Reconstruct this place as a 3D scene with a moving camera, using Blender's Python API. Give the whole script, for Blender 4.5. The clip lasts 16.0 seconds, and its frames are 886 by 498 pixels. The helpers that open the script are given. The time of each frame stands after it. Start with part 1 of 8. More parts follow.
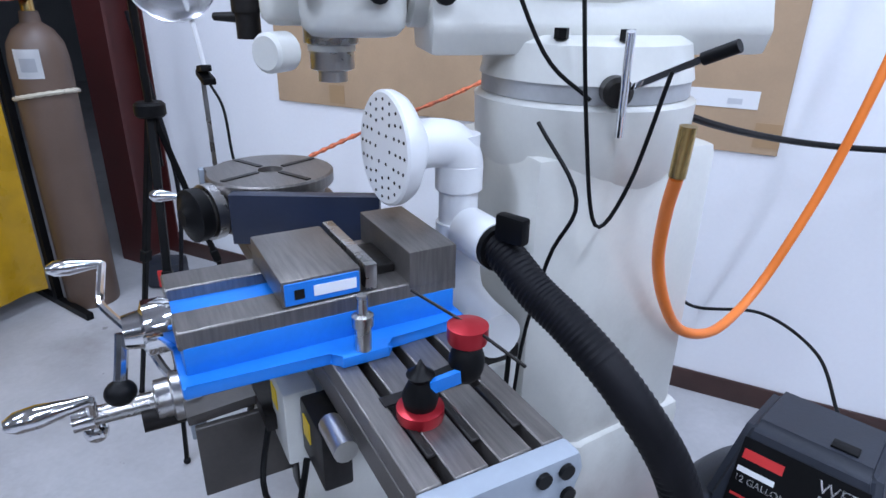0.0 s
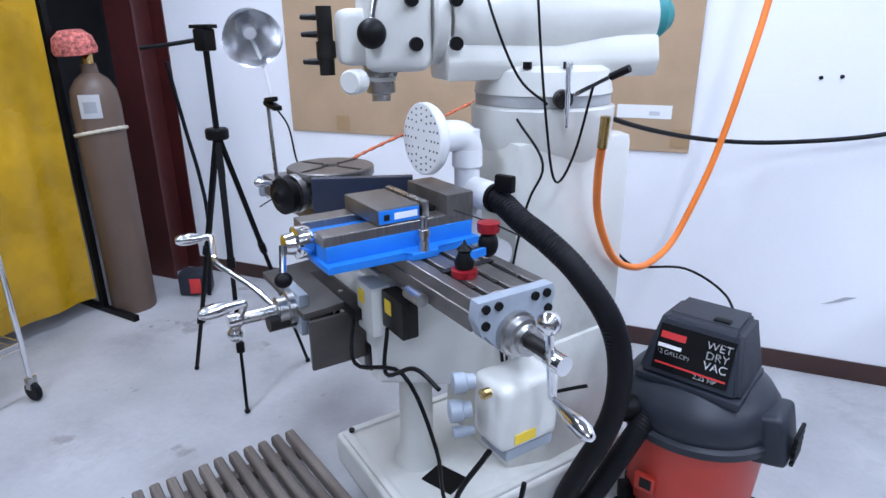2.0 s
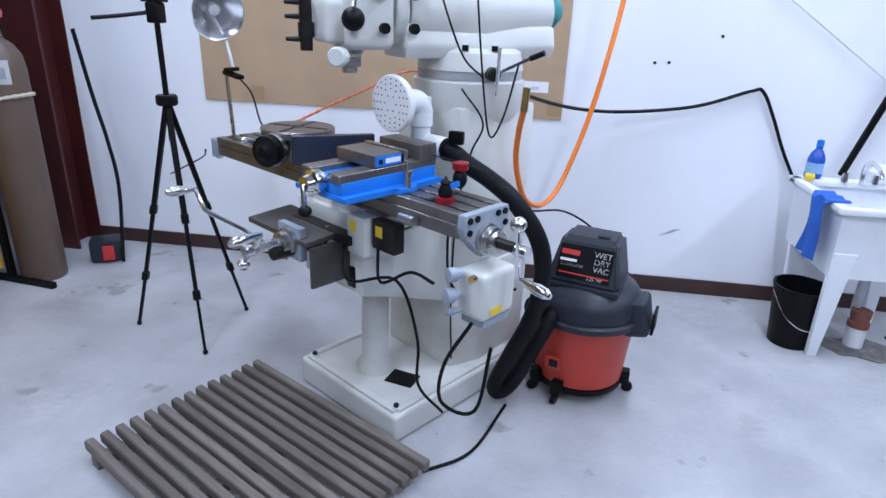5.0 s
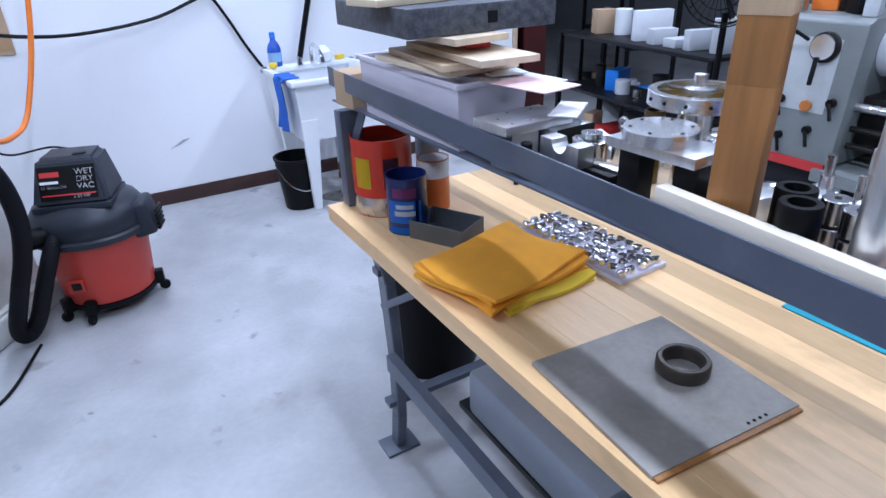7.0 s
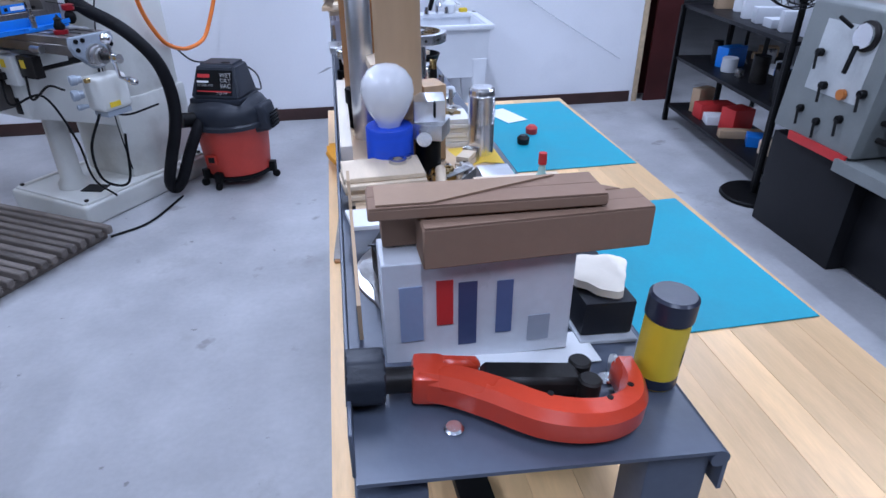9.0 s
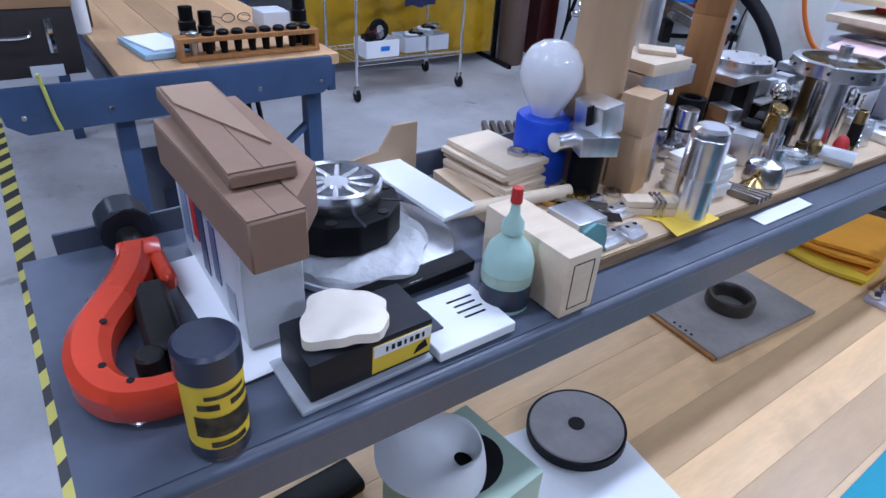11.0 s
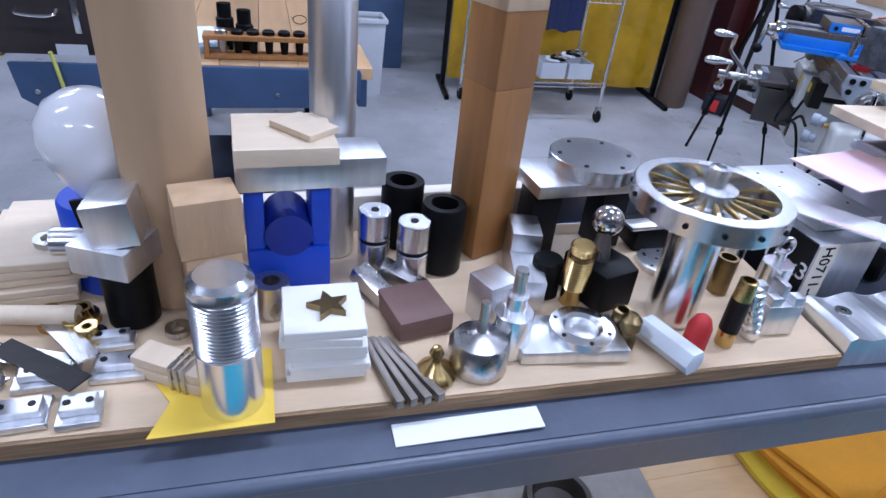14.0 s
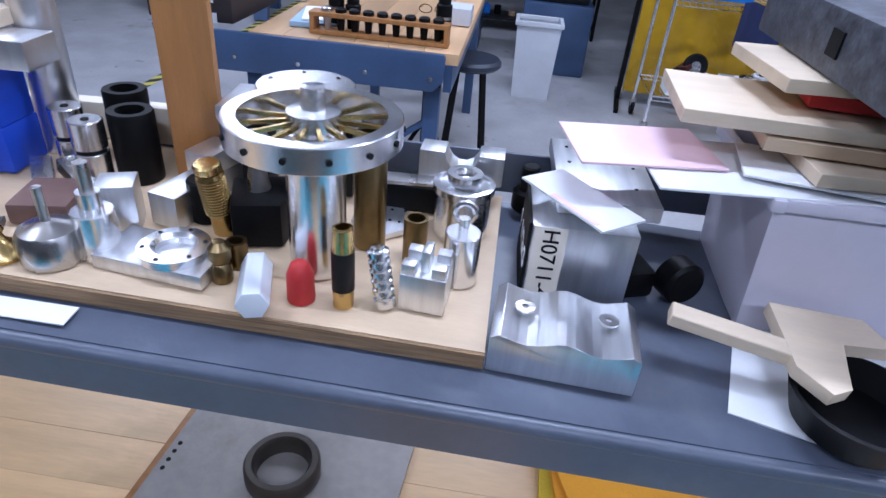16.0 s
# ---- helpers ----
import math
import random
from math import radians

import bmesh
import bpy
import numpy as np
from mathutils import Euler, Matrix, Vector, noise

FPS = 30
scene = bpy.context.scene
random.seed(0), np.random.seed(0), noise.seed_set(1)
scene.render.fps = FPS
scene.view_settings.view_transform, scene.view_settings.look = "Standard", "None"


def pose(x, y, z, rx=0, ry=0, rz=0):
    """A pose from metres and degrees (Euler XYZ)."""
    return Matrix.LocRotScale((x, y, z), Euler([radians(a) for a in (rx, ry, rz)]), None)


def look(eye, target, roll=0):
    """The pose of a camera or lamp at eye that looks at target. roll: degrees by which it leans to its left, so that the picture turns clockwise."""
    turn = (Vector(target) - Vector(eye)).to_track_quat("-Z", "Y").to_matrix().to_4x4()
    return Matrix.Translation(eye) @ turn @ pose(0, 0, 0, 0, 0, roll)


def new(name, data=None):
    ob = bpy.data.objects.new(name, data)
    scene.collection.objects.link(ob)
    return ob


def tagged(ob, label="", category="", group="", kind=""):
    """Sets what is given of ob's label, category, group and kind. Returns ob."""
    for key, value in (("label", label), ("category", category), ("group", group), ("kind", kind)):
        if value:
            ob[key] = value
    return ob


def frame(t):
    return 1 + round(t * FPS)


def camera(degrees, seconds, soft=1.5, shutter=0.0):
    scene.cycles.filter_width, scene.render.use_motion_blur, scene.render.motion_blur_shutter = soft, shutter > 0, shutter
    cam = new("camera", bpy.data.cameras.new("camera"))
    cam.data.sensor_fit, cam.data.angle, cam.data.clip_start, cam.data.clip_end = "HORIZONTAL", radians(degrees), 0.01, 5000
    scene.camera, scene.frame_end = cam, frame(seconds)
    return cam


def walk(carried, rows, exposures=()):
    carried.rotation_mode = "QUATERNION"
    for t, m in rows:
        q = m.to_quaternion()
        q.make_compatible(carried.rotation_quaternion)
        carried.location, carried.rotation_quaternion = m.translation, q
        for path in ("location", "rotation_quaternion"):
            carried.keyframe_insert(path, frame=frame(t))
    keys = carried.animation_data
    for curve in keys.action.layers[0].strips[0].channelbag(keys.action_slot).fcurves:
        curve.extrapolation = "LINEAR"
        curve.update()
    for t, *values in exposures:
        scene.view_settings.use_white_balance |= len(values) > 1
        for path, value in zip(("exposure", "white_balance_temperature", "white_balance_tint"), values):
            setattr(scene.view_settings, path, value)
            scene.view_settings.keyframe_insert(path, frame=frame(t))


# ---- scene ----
cam = camera(72.1, 16.0)
PATH = [
    (0, (-0.860, -2.519, 1.614), (-1.685, -0.872, 0.834), 1.0),
    (0.5, (-0.761, -2.700, 1.629), (-1.567, -1.044, 0.849), 0.5),
    (1, (-0.653, -2.926, 1.597), (-1.447, -1.296, 0.754), 0.5),
    (1.5, (-0.604, -3.083, 1.618), (-1.361, -1.429, 0.787), -0.2),
    (2, (-0.688, -3.211, 1.635), (-1.435, -1.479, 0.971), -0.6),
    (2.5, (-0.809, -3.352, 1.641), (-1.331, -1.538, 0.979), 1.6),
    (3, (-0.853, -3.454, 1.644), (-1.283, -1.629, 0.947), 3.4),
    (5.3, (-0.922, -3.892, 1.693), (-1.101, -2.039, 0.962), 1.5),
    (5.5, (-0.929, -3.9, 1.713), (-0.976, -2.043, 0.971), 2.1),
    (6, (-0.871, -3.934, 1.686), (-0.412, -2.177, 0.849), 2.4),
    (6.5, (-0.639, -4.137, 1.61), (0.143, -2.501, 0.765), -0.0),
    (7, (-0.474, -4.394, 1.567), (0.41, -2.84, 0.669), -2.1),
    (7.5, (-0.357, -4.618, 1.577), (0.652, -3.108, 0.739), -4.3),
    (8, (-0.261, -4.837, 1.618), (0.673, -3.307, 0.731), -3.5),
    (8.5, (-0.056, -5.064, 1.611), (0.508, -3.379, 0.692), -2.9),
    (9.1, (0.17, -5.29, 1.62), (0.38, -3.6, 0.64), 0.0),
    (9.8, (0.48, -5.33, 1.61), (-0.05, -3.7, 0.58), 1.5),
    (10.3, (0.64, -5.15, 1.6), (-0.35, -3.77, 0.55), 2.3),
    (10.8, (0.733, -4.96, 1.586), (-0.538, -3.828, 0.536), 2.9),
    (11, (0.746, -4.911, 1.577), (-0.615, -3.883, 0.533), 4.0),
    (11.5, (0.853, -4.789, 1.583), (-0.735, -4.138, 0.555), 3.7),
    (12, (0.789, -4.728, 1.586), (-0.857, -4.16, 0.601), 6.5),
    (12.5, (0.736, -4.651, 1.602), (-0.909, -4.111, 0.599), 5.2),
    (13, (0.729, -4.479, 1.593), (-0.925, -4.015, 0.571), 5.0),
    (13.5, (0.74, -4.304, 1.596), (-0.91, -3.839, 0.566), 5.6),
    (14, (0.736, -4.198, 1.589), (-0.885, -3.674, 0.541), 6.5),
    (14.5, (0.743, -3.994, 1.585), (-0.943, -3.646, 0.567), 6.5),
    (15, (0.762, -3.804, 1.573), (-0.93, -3.637, 0.519), 4.7),
    (15.5, (0.766, -3.694, 1.553), (-0.926, -3.726, 0.488), 5.7),
    (16, (0.764, -3.651, 1.539), (-0.923, -3.788, 0.473), 5.3),
]
LAMP_POWER, LAMP_COLOR, LAMP_GLOW = 43, (0.66, 0.765, 1.0), 6.0
walk(cam, [(t, look(eye, target, roll)) for t, eye, target, roll in PATH], [(0, 0.45, 6400, 10), (2, 0.62, 6500, 10), (3, 0.5, 6450, 10), (5.5, 0.42, 6350, 10), (6.5, 0.36, 6100, 10), (7.5, 0.48, 6200, 12), (8.5, 0.15, 6100, 13), (11, 0.05, 6000, 14), (12.5, 0.02, 6000, 14), (14, 0.16, 6100, 15), (16, 0.26, 6150, 15)])

# ---- light ----
world = bpy.data.worlds.new("world")
scene.world = world
world.use_nodes = True
world.node_tree.nodes["Background"].inputs[0].default_value = (0.75, 0.85, 1.0, 1)
world.node_tree.nodes["Background"].inputs[1].default_value = 0.05
CEIL = 3.9


# ---- materials ----
def mat(name, color, rough=0.5, metal=0.0, vary=0.12, scale=6.0, fine=90.0, bump=0.08, emit=0.0, alpha=1.0, spec=0.5, stain=None, stain_amount=0.0, streak=None, trans=0.0, coat=0.0, pieces=False):
    """A surface with broad and fine variation; sizes are in metres by way of object coordinates."""
    m = bpy.data.materials.new(name)
    m.use_nodes = True
    nt = m.node_tree
    n, l = nt.nodes, nt.links
    b = n["Principled BSDF"]
    co = n.new("ShaderNodeTexCoord")
    src = co.outputs["Object"]
    if streak:
        mp = n.new("ShaderNodeMapping")
        mp.inputs["Scale"].default_value = streak
        l.new(src, mp.inputs[0])
        src = mp.outputs[0]
    big = n.new("ShaderNodeTexNoise")
    big.inputs["Scale"].default_value, big.inputs["Detail"].default_value = scale, 5
    l.new(src, big.inputs["Vector"])
    small = n.new("ShaderNodeTexNoise")
    small.inputs["Scale"].default_value, small.inputs["Detail"].default_value = fine, 3
    l.new(src, small.inputs["Vector"])
    ramp = n.new("ShaderNodeMapRange")
    ramp.inputs["From Min"].default_value, ramp.inputs["From Max"].default_value = 0.3, 0.7
    ramp.inputs["To Min"].default_value, ramp.inputs["To Max"].default_value = 1 - vary, 1 + vary
    l.new(big.outputs[0], ramp.inputs[0])
    ramp2 = n.new("ShaderNodeMapRange")
    ramp2.inputs["To Min"].default_value, ramp2.inputs["To Max"].default_value = 1 - vary * 0.6, 1 + vary * 0.6
    l.new(small.outputs[0], ramp2.inputs[0])
    mul = n.new("ShaderNodeMath")
    mul.operation = "MULTIPLY"
    l.new(ramp.outputs[0], mul.inputs[0])
    l.new(ramp2.outputs[0], mul.inputs[1])
    val = mul.outputs[0]
    if pieces:
        oi = n.new("ShaderNodeObjectInfo")
        pr = n.new("ShaderNodeMapRange")
        pr.inputs["To Min"].default_value, pr.inputs["To Max"].default_value = 0.72, 1.22
        l.new(oi.outputs["Random"], pr.inputs[0])
        mul2 = n.new("ShaderNodeMath")
        mul2.operation = "MULTIPLY"
        l.new(val, mul2.inputs[0])
        l.new(pr.outputs[0], mul2.inputs[1])
        val = mul2.outputs[0]
    mix = n.new("ShaderNodeVectorMath")
    mix.operation = "SCALE"
    mix.inputs[0].default_value = color[:3]
    l.new(val, mix.inputs["Scale"])
    out = mix.outputs[0]
    if stain:
        st = n.new("ShaderNodeTexNoise")
        st.inputs["Scale"].default_value, st.inputs["Detail"].default_value, st.inputs["Roughness"].default_value = scale * 0.45, 8, 0.65
        l.new(co.outputs["Object"], st.inputs["Vector"])
        sr = n.new("ShaderNodeMapRange")
        sr.inputs["From Min"].default_value, sr.inputs["From Max"].default_value = 0.56, 0.70
        sr.inputs["To Max"].default_value = stain_amount
        l.new(st.outputs[0], sr.inputs[0])
        mx = n.new("ShaderNodeMix")
        mx.data_type = "RGBA"
        l.new(sr.outputs[0], mx.inputs["Factor"])
        l.new(out, mx.inputs["A"])
        mx.inputs["B"].default_value = (*stain, 1)
        out = mx.outputs["Result"]
    l.new(out, b.inputs["Base Color"])
    rr = n.new("ShaderNodeMapRange")
    rr.inputs["To Min"].default_value, rr.inputs["To Max"].default_value = max(0.02, rough * 0.75), min(1, rough * 1.25)
    l.new(big.outputs[0], rr.inputs[0])
    l.new(rr.outputs[0], b.inputs["Roughness"])
    b.inputs["Metallic"].default_value = metal
    b.inputs["Specular IOR Level"].default_value = spec
    b.inputs["Alpha"].default_value = alpha
    b.inputs["Transmission Weight"].default_value = trans
    b.inputs["Coat Weight"].default_value = coat
    if bump:
        bp = n.new("ShaderNodeBump")
        bp.inputs["Strength"].default_value, bp.inputs["Distance"].default_value = bump, 0.004
        l.new(small.outputs[0], bp.inputs["Height"])
        l.new(bp.outputs[0], b.inputs["Normal"])
    if emit:
        b.inputs["Emission Color"].default_value = (*color[:3], 1)
        b.inputs["Emission Strength"].default_value = emit
    return m


CONCRETE = mat("concrete", (0.40, 0.40, 0.41), 0.6, vary=0.14, scale=3.0, fine=40, bump=0.12, stain=(0.22, 0.20, 0.185), stain_amount=0.55)


def add_spots(m, scale, low, high, amount, color):
    """Scattered darker drips and scuffs over a surface."""
    n, l = m.node_tree.nodes, m.node_tree.links
    base = n["Principled BSDF"].inputs["Base Color"]
    co = n.new("ShaderNodeTexCoord")
    st = n.new("ShaderNodeTexNoise")
    st.inputs["Scale"].default_value, st.inputs["Detail"].default_value, st.inputs["Roughness"].default_value = scale, 4, 0.55
    l.new(co.outputs["Object"], st.inputs["Vector"])
    sr = n.new("ShaderNodeMapRange")
    sr.inputs["From Min"].default_value, sr.inputs["From Max"].default_value, sr.inputs["To Max"].default_value = low, high, amount
    l.new(st.outputs[0], sr.inputs[0])
    mx = n.new("ShaderNodeMix")
    mx.data_type = "RGBA"
    l.new(sr.outputs[0], mx.inputs["Factor"])
    l.new(base.links[0].from_socket, mx.inputs["A"])
    mx.inputs["B"].default_value = (*color, 1)
    l.new(mx.outputs["Result"], base)


add_spots(CONCRETE, 3.4, 0.655, 0.70, 0.55, (0.17, 0.155, 0.145))
add_spots(CONCRETE, 11.0, 0.70, 0.74, 0.6, (0.12, 0.11, 0.10))
WALLPAINT = mat("white_wall_paint", (0.85, 0.86, 0.89), 0.7, vary=0.04, scale=0.9, fine=60, bump=0.1, stain=(0.62, 0.64, 0.68), stain_amount=0.35)
SHOPWALL = mat("shop_wall_paint", (0.26, 0.27, 0.285), 0.75, vary=0.08, scale=1, fine=30)
CEILING = mat("ceiling_paint", (0.42, 0.42, 0.43), 0.8)
BROWN_VINYL = mat("brown_vinyl", (0.05, 0.022, 0.018), 0.45, vary=0.2)
REDSTEEL = mat("dark_red_steel", (0.06, 0.010, 0.009), 0.45, vary=0.2, scale=4)
PALEWOOD = mat("pale_wood", (0.66, 0.50, 0.32), 0.55, vary=0.14, streak=(8, 1, 8), scale=3, fine=25)
MILLPAINT = mat("cream_grey_enamel", (0.66, 0.66, 0.62), 0.33, vary=0.06, scale=4, bump=0.04, stain=(0.40, 0.38, 0.33), stain_amount=0.45, coat=0.2)
WAYSTEEL = mat("oily_way_steel", (0.06, 0.053, 0.048), 0.5, 0.1, vary=0.25, scale=8)
MILLGREY = mat("blue_grey_enamel", (0.30, 0.34, 0.39), 0.38, vary=0.08)
CASTIRON = mat("ground_cast_iron", (0.20, 0.185, 0.175), 0.36, 0.75, vary=0.2, scale=12, fine=150, streak=(1, 12, 1))
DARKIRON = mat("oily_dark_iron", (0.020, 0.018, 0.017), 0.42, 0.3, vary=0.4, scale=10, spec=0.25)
STEEL = mat("machined_steel", (0.52, 0.51, 0.50), 0.28, 1.0, vary=0.12, scale=14, fine=200, bump=0.03)
CHROME = mat("polished_chrome", (0.82, 0.82, 0.83), 0.09, 1.0, vary=0.04, bump=0)
ALU = mat("turned_aluminium", (0.80, 0.81, 0.83), 0.24, 1.0, vary=0.07, scale=16, fine=260, bump=0.03)
ALUFLAT = mat("milled_aluminium", (0.76, 0.77, 0.79), 0.36, 1.0, vary=0.09, scale=12, fine=220, bump=0.05, streak=(1, 10, 1))
BRASS = mat("brass", (0.58, 0.40, 0.16), 0.25, 1.0, vary=0.16, scale=12)
BRONZE = mat("aged_bronze", (0.24, 0.17, 0.08), 0.32, 1.0, vary=0.25, scale=12)
BLACKP = mat("black_plastic", (0.0045, 0.0045, 0.005), 0.45, vary=0.25, spec=0.16)
RUBBER = mat("black_rubber", (0.006, 0.006, 0.008), 0.55, vary=0.3, scale=10, spec=0.18)
VACGREY = mat("charcoal_plastic", (0.022, 0.026, 0.036), 0.42, vary=0.15, scale=8, fine=180, bump=0.12, spec=0.35)
VACRED = mat("red_plastic", (0.50, 0.045, 0.028), 0.4, vary=0.1)
REDPAINT = mat("red_enamel", (0.62, 0.055, 0.022), 0.28, vary=0.1, coat=0.3)
REDMAT = mat("red_rubber", (0.55, 0.03, 0.03), 0.55)
REDANOD = mat("red_anodised_metal", (0.42, 0.02, 0.03), 0.32, 0.6, vary=0.1)
BLUEPAINT = mat("bright_blue_enamel", (0.015, 0.19, 0.66), 0.35, vary=0.1)
BLUEPLA = mat("royal_blue_plastic", (0.012, 0.075, 0.60), 0.45, vary=0.08, fine=260, streak=(1, 1, 14))
NAVY = mat("dark_navy_paint", (0.018, 0.024, 0.045), 0.35, vary=0.15)
BENCHSTEEL = mat("slate_grey_enamel", (0.085, 0.10, 0.135), 0.35, vary=0.16, scale=7, stain=(0.16, 0.17, 0.19), stain_amount=0.5)
BENCHBLUE = mat("slate_blue_enamel", (0.045, 0.085, 0.17), 0.42, vary=0.16, scale=5, stain=(0.10, 0.12, 0.17), stain_amount=0.4)
MAPLE = mat("maple_worktop", (0.74, 0.475, 0.235), 0.36, vary=0.10, scale=5, fine=40, streak=(5, 0.8, 5), stain=(0.50, 0.32, 0.15), stain_amount=0.5, pieces=True)
add_spots(MAPLE, 2.6, 0.60, 0.72, 0.45, (0.40, 0.24, 0.11))
PLY = mat("birch_plywood", (0.66, 0.49, 0.32), 0.5, vary=0.1, scale=5, streak=(6, 1, 6))
PLYEDGE = mat("plywood_edge", (0.30, 0.19, 0.10), 0.7, vary=0.35, scale=20, streak=(1, 1, 30))
OAK = mat("orange_brown_wood", (0.36, 0.16, 0.05), 0.45, vary=0.2, scale=5, streak=(12, 12, 1))
LIGHTWOOD = mat("light_pine", (0.72, 0.58, 0.42), 0.6, vary=0.1, scale=6, streak=(6, 1, 6))
GREYWOOD = mat("weathered_grey_wood", (0.155, 0.13, 0.112), 0.75, vary=0.22, scale=5, streak=(1.2, 14, 14), fine=60, bump=0.3, pieces=True)
CARD = mat("brown_cardboard", (0.46, 0.32, 0.20), 0.8, vary=0.07, scale=5)
DARKCARD = mat("dark_brown_cardboard", (0.27, 0.165, 0.11), 0.8, vary=0.1, scale=6)
PAPER = mat("white_paper", (0.82, 0.83, 0.84), 0.7, vary=0.03)
PVC = mat("white_pvc", (0.80, 0.81, 0.82), 0.32, vary=0.03, bump=0.02)
WHITEPL = mat("white_plastic", (0.80, 0.82, 0.85), 0.4, vary=0.03, bump=0.02)
FOAM = mat("white_foam", (0.82, 0.80, 0.76), 0.8, vary=0.04)
CREAM = mat("cream_paper", (0.86, 0.78, 0.66), 0.8, vary=0.05)
ORANGE = mat("orange_hose", (0.90, 0.22, 0.03), 0.4, vary=0.06)
ORCLOTH = mat("orange_cloth", (0.85, 0.36, 0.025), 0.85, vary=0.1, scale=12, fine=300, bump=0.3)
YCLOTH = mat("yellow_cloth", (0.80, 0.55, 0.04), 0.85, vary=0.1, scale=12, fine=300, bump=0.3)
BLUECLOTH = mat("blue_towel", (0.02, 0.11, 0.46), 0.9, vary=0.15, scale=14, fine=300, bump=0.4)
YPAPER = mat("yellow_card", (0.86, 0.58, 0.07), 0.7, vary=0.05)
TEAL = mat("teal_silicone_mat", (0.0, 0.30, 0.40), 0.55, vary=0.08)
GREENP = mat("pale_green_plastic", (0.42, 0.62, 0.54), 0.35, vary=0.06)
SAGE = mat("sage_green_box", (0.36, 0.47, 0.37), 0.6, vary=0.05)
GASBROWN = mat("brown_cylinder_paint", (0.115, 0.075, 0.055), 0.45, vary=0.12, scale=5)
YCURTAIN = mat("amber_welding_curtain", (0.44, 0.25, 0.008), 0.28, vary=0.3, scale=2.5, fine=12, bump=0.3, trans=0.0)
GLASSWHITE = mat("frosted_white_glass", (0.86, 0.86, 0.88), 0.12, vary=0.01, bump=0, coat=0.4)
PINK = mat("pink_card", (0.88, 0.62, 0.67), 0.8, vary=0.05)
CLEARBIN = mat("milky_clear_plastic", (0.74, 0.70, 0.78), 0.3, vary=0.05, alpha=0.82)
GRANITE = mat("dark_granite", (0.075, 0.08, 0.095), 0.55, vary=0.5, scale=60, fine=240, bump=0.1)
BUBBLE = mat("bubble_wrap", (0.74, 0.75, 0.76), 0.2, vary=0.1, scale=40, fine=120, bump=0.7, alpha=0.75)
YELLOW = mat("yellow_label", (0.80, 0.56, 0.03), 0.5, vary=0.05)
STONE = mat("brown_stone", (0.16, 0.09, 0.075), 0.6, vary=0.15)
LATHEGREY = mat("grey_green_enamel", (0.20, 0.215, 0.21), 0.4, vary=0.1, scale=6)
LATHEBLACK = mat("black_enamel", (0.010, 0.010, 0.012), 0.45, vary=0.2, spec=0.25)
ROPE = mat("pale_rope", (0.55, 0.50, 0.40), 0.9, vary=0.2, fine=200, bump=0.5)
TROWGREY = mat("grey_bin_plastic", (0.58, 0.60, 0.63), 0.5, vary=0.06)
INK = mat("black_ink", (0.008, 0.008, 0.009), 0.6, vary=0.05, spec=0.2)
WHITEINK = mat("white_ink", (0.8, 0.8, 0.8), 0.6, vary=0.03)
REDINK = mat("red_ink", (0.6, 0.03, 0.03), 0.5, vary=0.03)
LAMPGLOW = mat("fluorescent_tube", (0.86, 0.93, 1.0), 0.4, emit=LAMP_GLOW, vary=0, bump=0)


# ---- building helpers ----
def box(bm, size, at=(0, 0, 0), rot=(0, 0, 0), bev=0.0, seg=2):
    """A block of that size whose base centre stands at the place given."""
    m = pose(*at, *rot) @ Matrix.Translation((0, 0, size[2] / 2)) @ Matrix.Diagonal((*size, 1))
    g = bmesh.ops.create_cube(bm, size=1, matrix=m)
    if bev:
        bmesh.ops.bevel(bm, geom=list({e for v in g["verts"] for e in v.link_edges}), offset=bev, segments=seg, affect="EDGES", profile=0.6)
    return bm


def cyl(bm, r, h, at=(0, 0, 0), rot=(0, 0, 0), seg=28, r2=None, bev=0.0):
    """A cylinder or cone whose base centre stands at the place given."""
    b = min(bev, r * 0.5, h * 0.5)
    r2 = r if r2 is None else r2
    prof = [(0, 0), (r - b, 0), (r, b), (r2, h - b), (r2 - b, h), (0, h)] if b else [(0, 0), (r, 0), (r2, h), (0, h)]
    return rev(bm, prof, at, rot, seg)


def rev(bm, prof, at=(0, 0, 0), rot=(0, 0, 0), seg=32):
    """A turned shape from radius and height pairs."""
    m = pose(*at, *rot)
    rings = []
    for r, z in prof:
        if r < 1e-5:
            rings.append([bm.verts.new(m @ Vector((0, 0, z)))])
        else:
            rings.append([bm.verts.new(m @ Vector((r * math.cos(a), r * math.sin(a), z))) for a in (2 * math.pi * k / seg for k in range(seg))])
    for a, b in zip(rings, rings[1:]):
        for k in range(seg):
            j = (k + 1) % seg
            if len(a) == 1 and len(b) > 1:
                bm.faces.new((a[0], b[j], b[k]))
            elif len(b) == 1 and len(a) > 1:
                bm.faces.new((a[k], a[j], b[0]))
            elif len(a) > 1:
                bm.faces.new((a[k], a[j], b[j], b[k]))
    return bm


def prism(bm, pts, h, at=(0, 0, 0), rot=(0, 0, 0), bev=0.0):
    """An outline in the plane, raised by h."""
    m = pose(*at, *rot)
    low = [bm.verts.new(m @ Vector((x, y, 0))) for x, y in pts]
    top = [bm.verts.new(m @ Vector((x, y, h))) for x, y in pts]
    bm.faces.new(low[::-1])
    bm.faces.new(top)
    for k in range(len(pts)):
        j = (k + 1) % len(pts)
        bm.faces.new((low[k], low[j], top[j], top[k]))
    if bev:
        edges = list({e for v in low + top for e in v.link_edges})
        bmesh.ops.bevel(bm, geom=edges, offset=bev, segments=2, affect="EDGES", profile=0.6)
    return bm


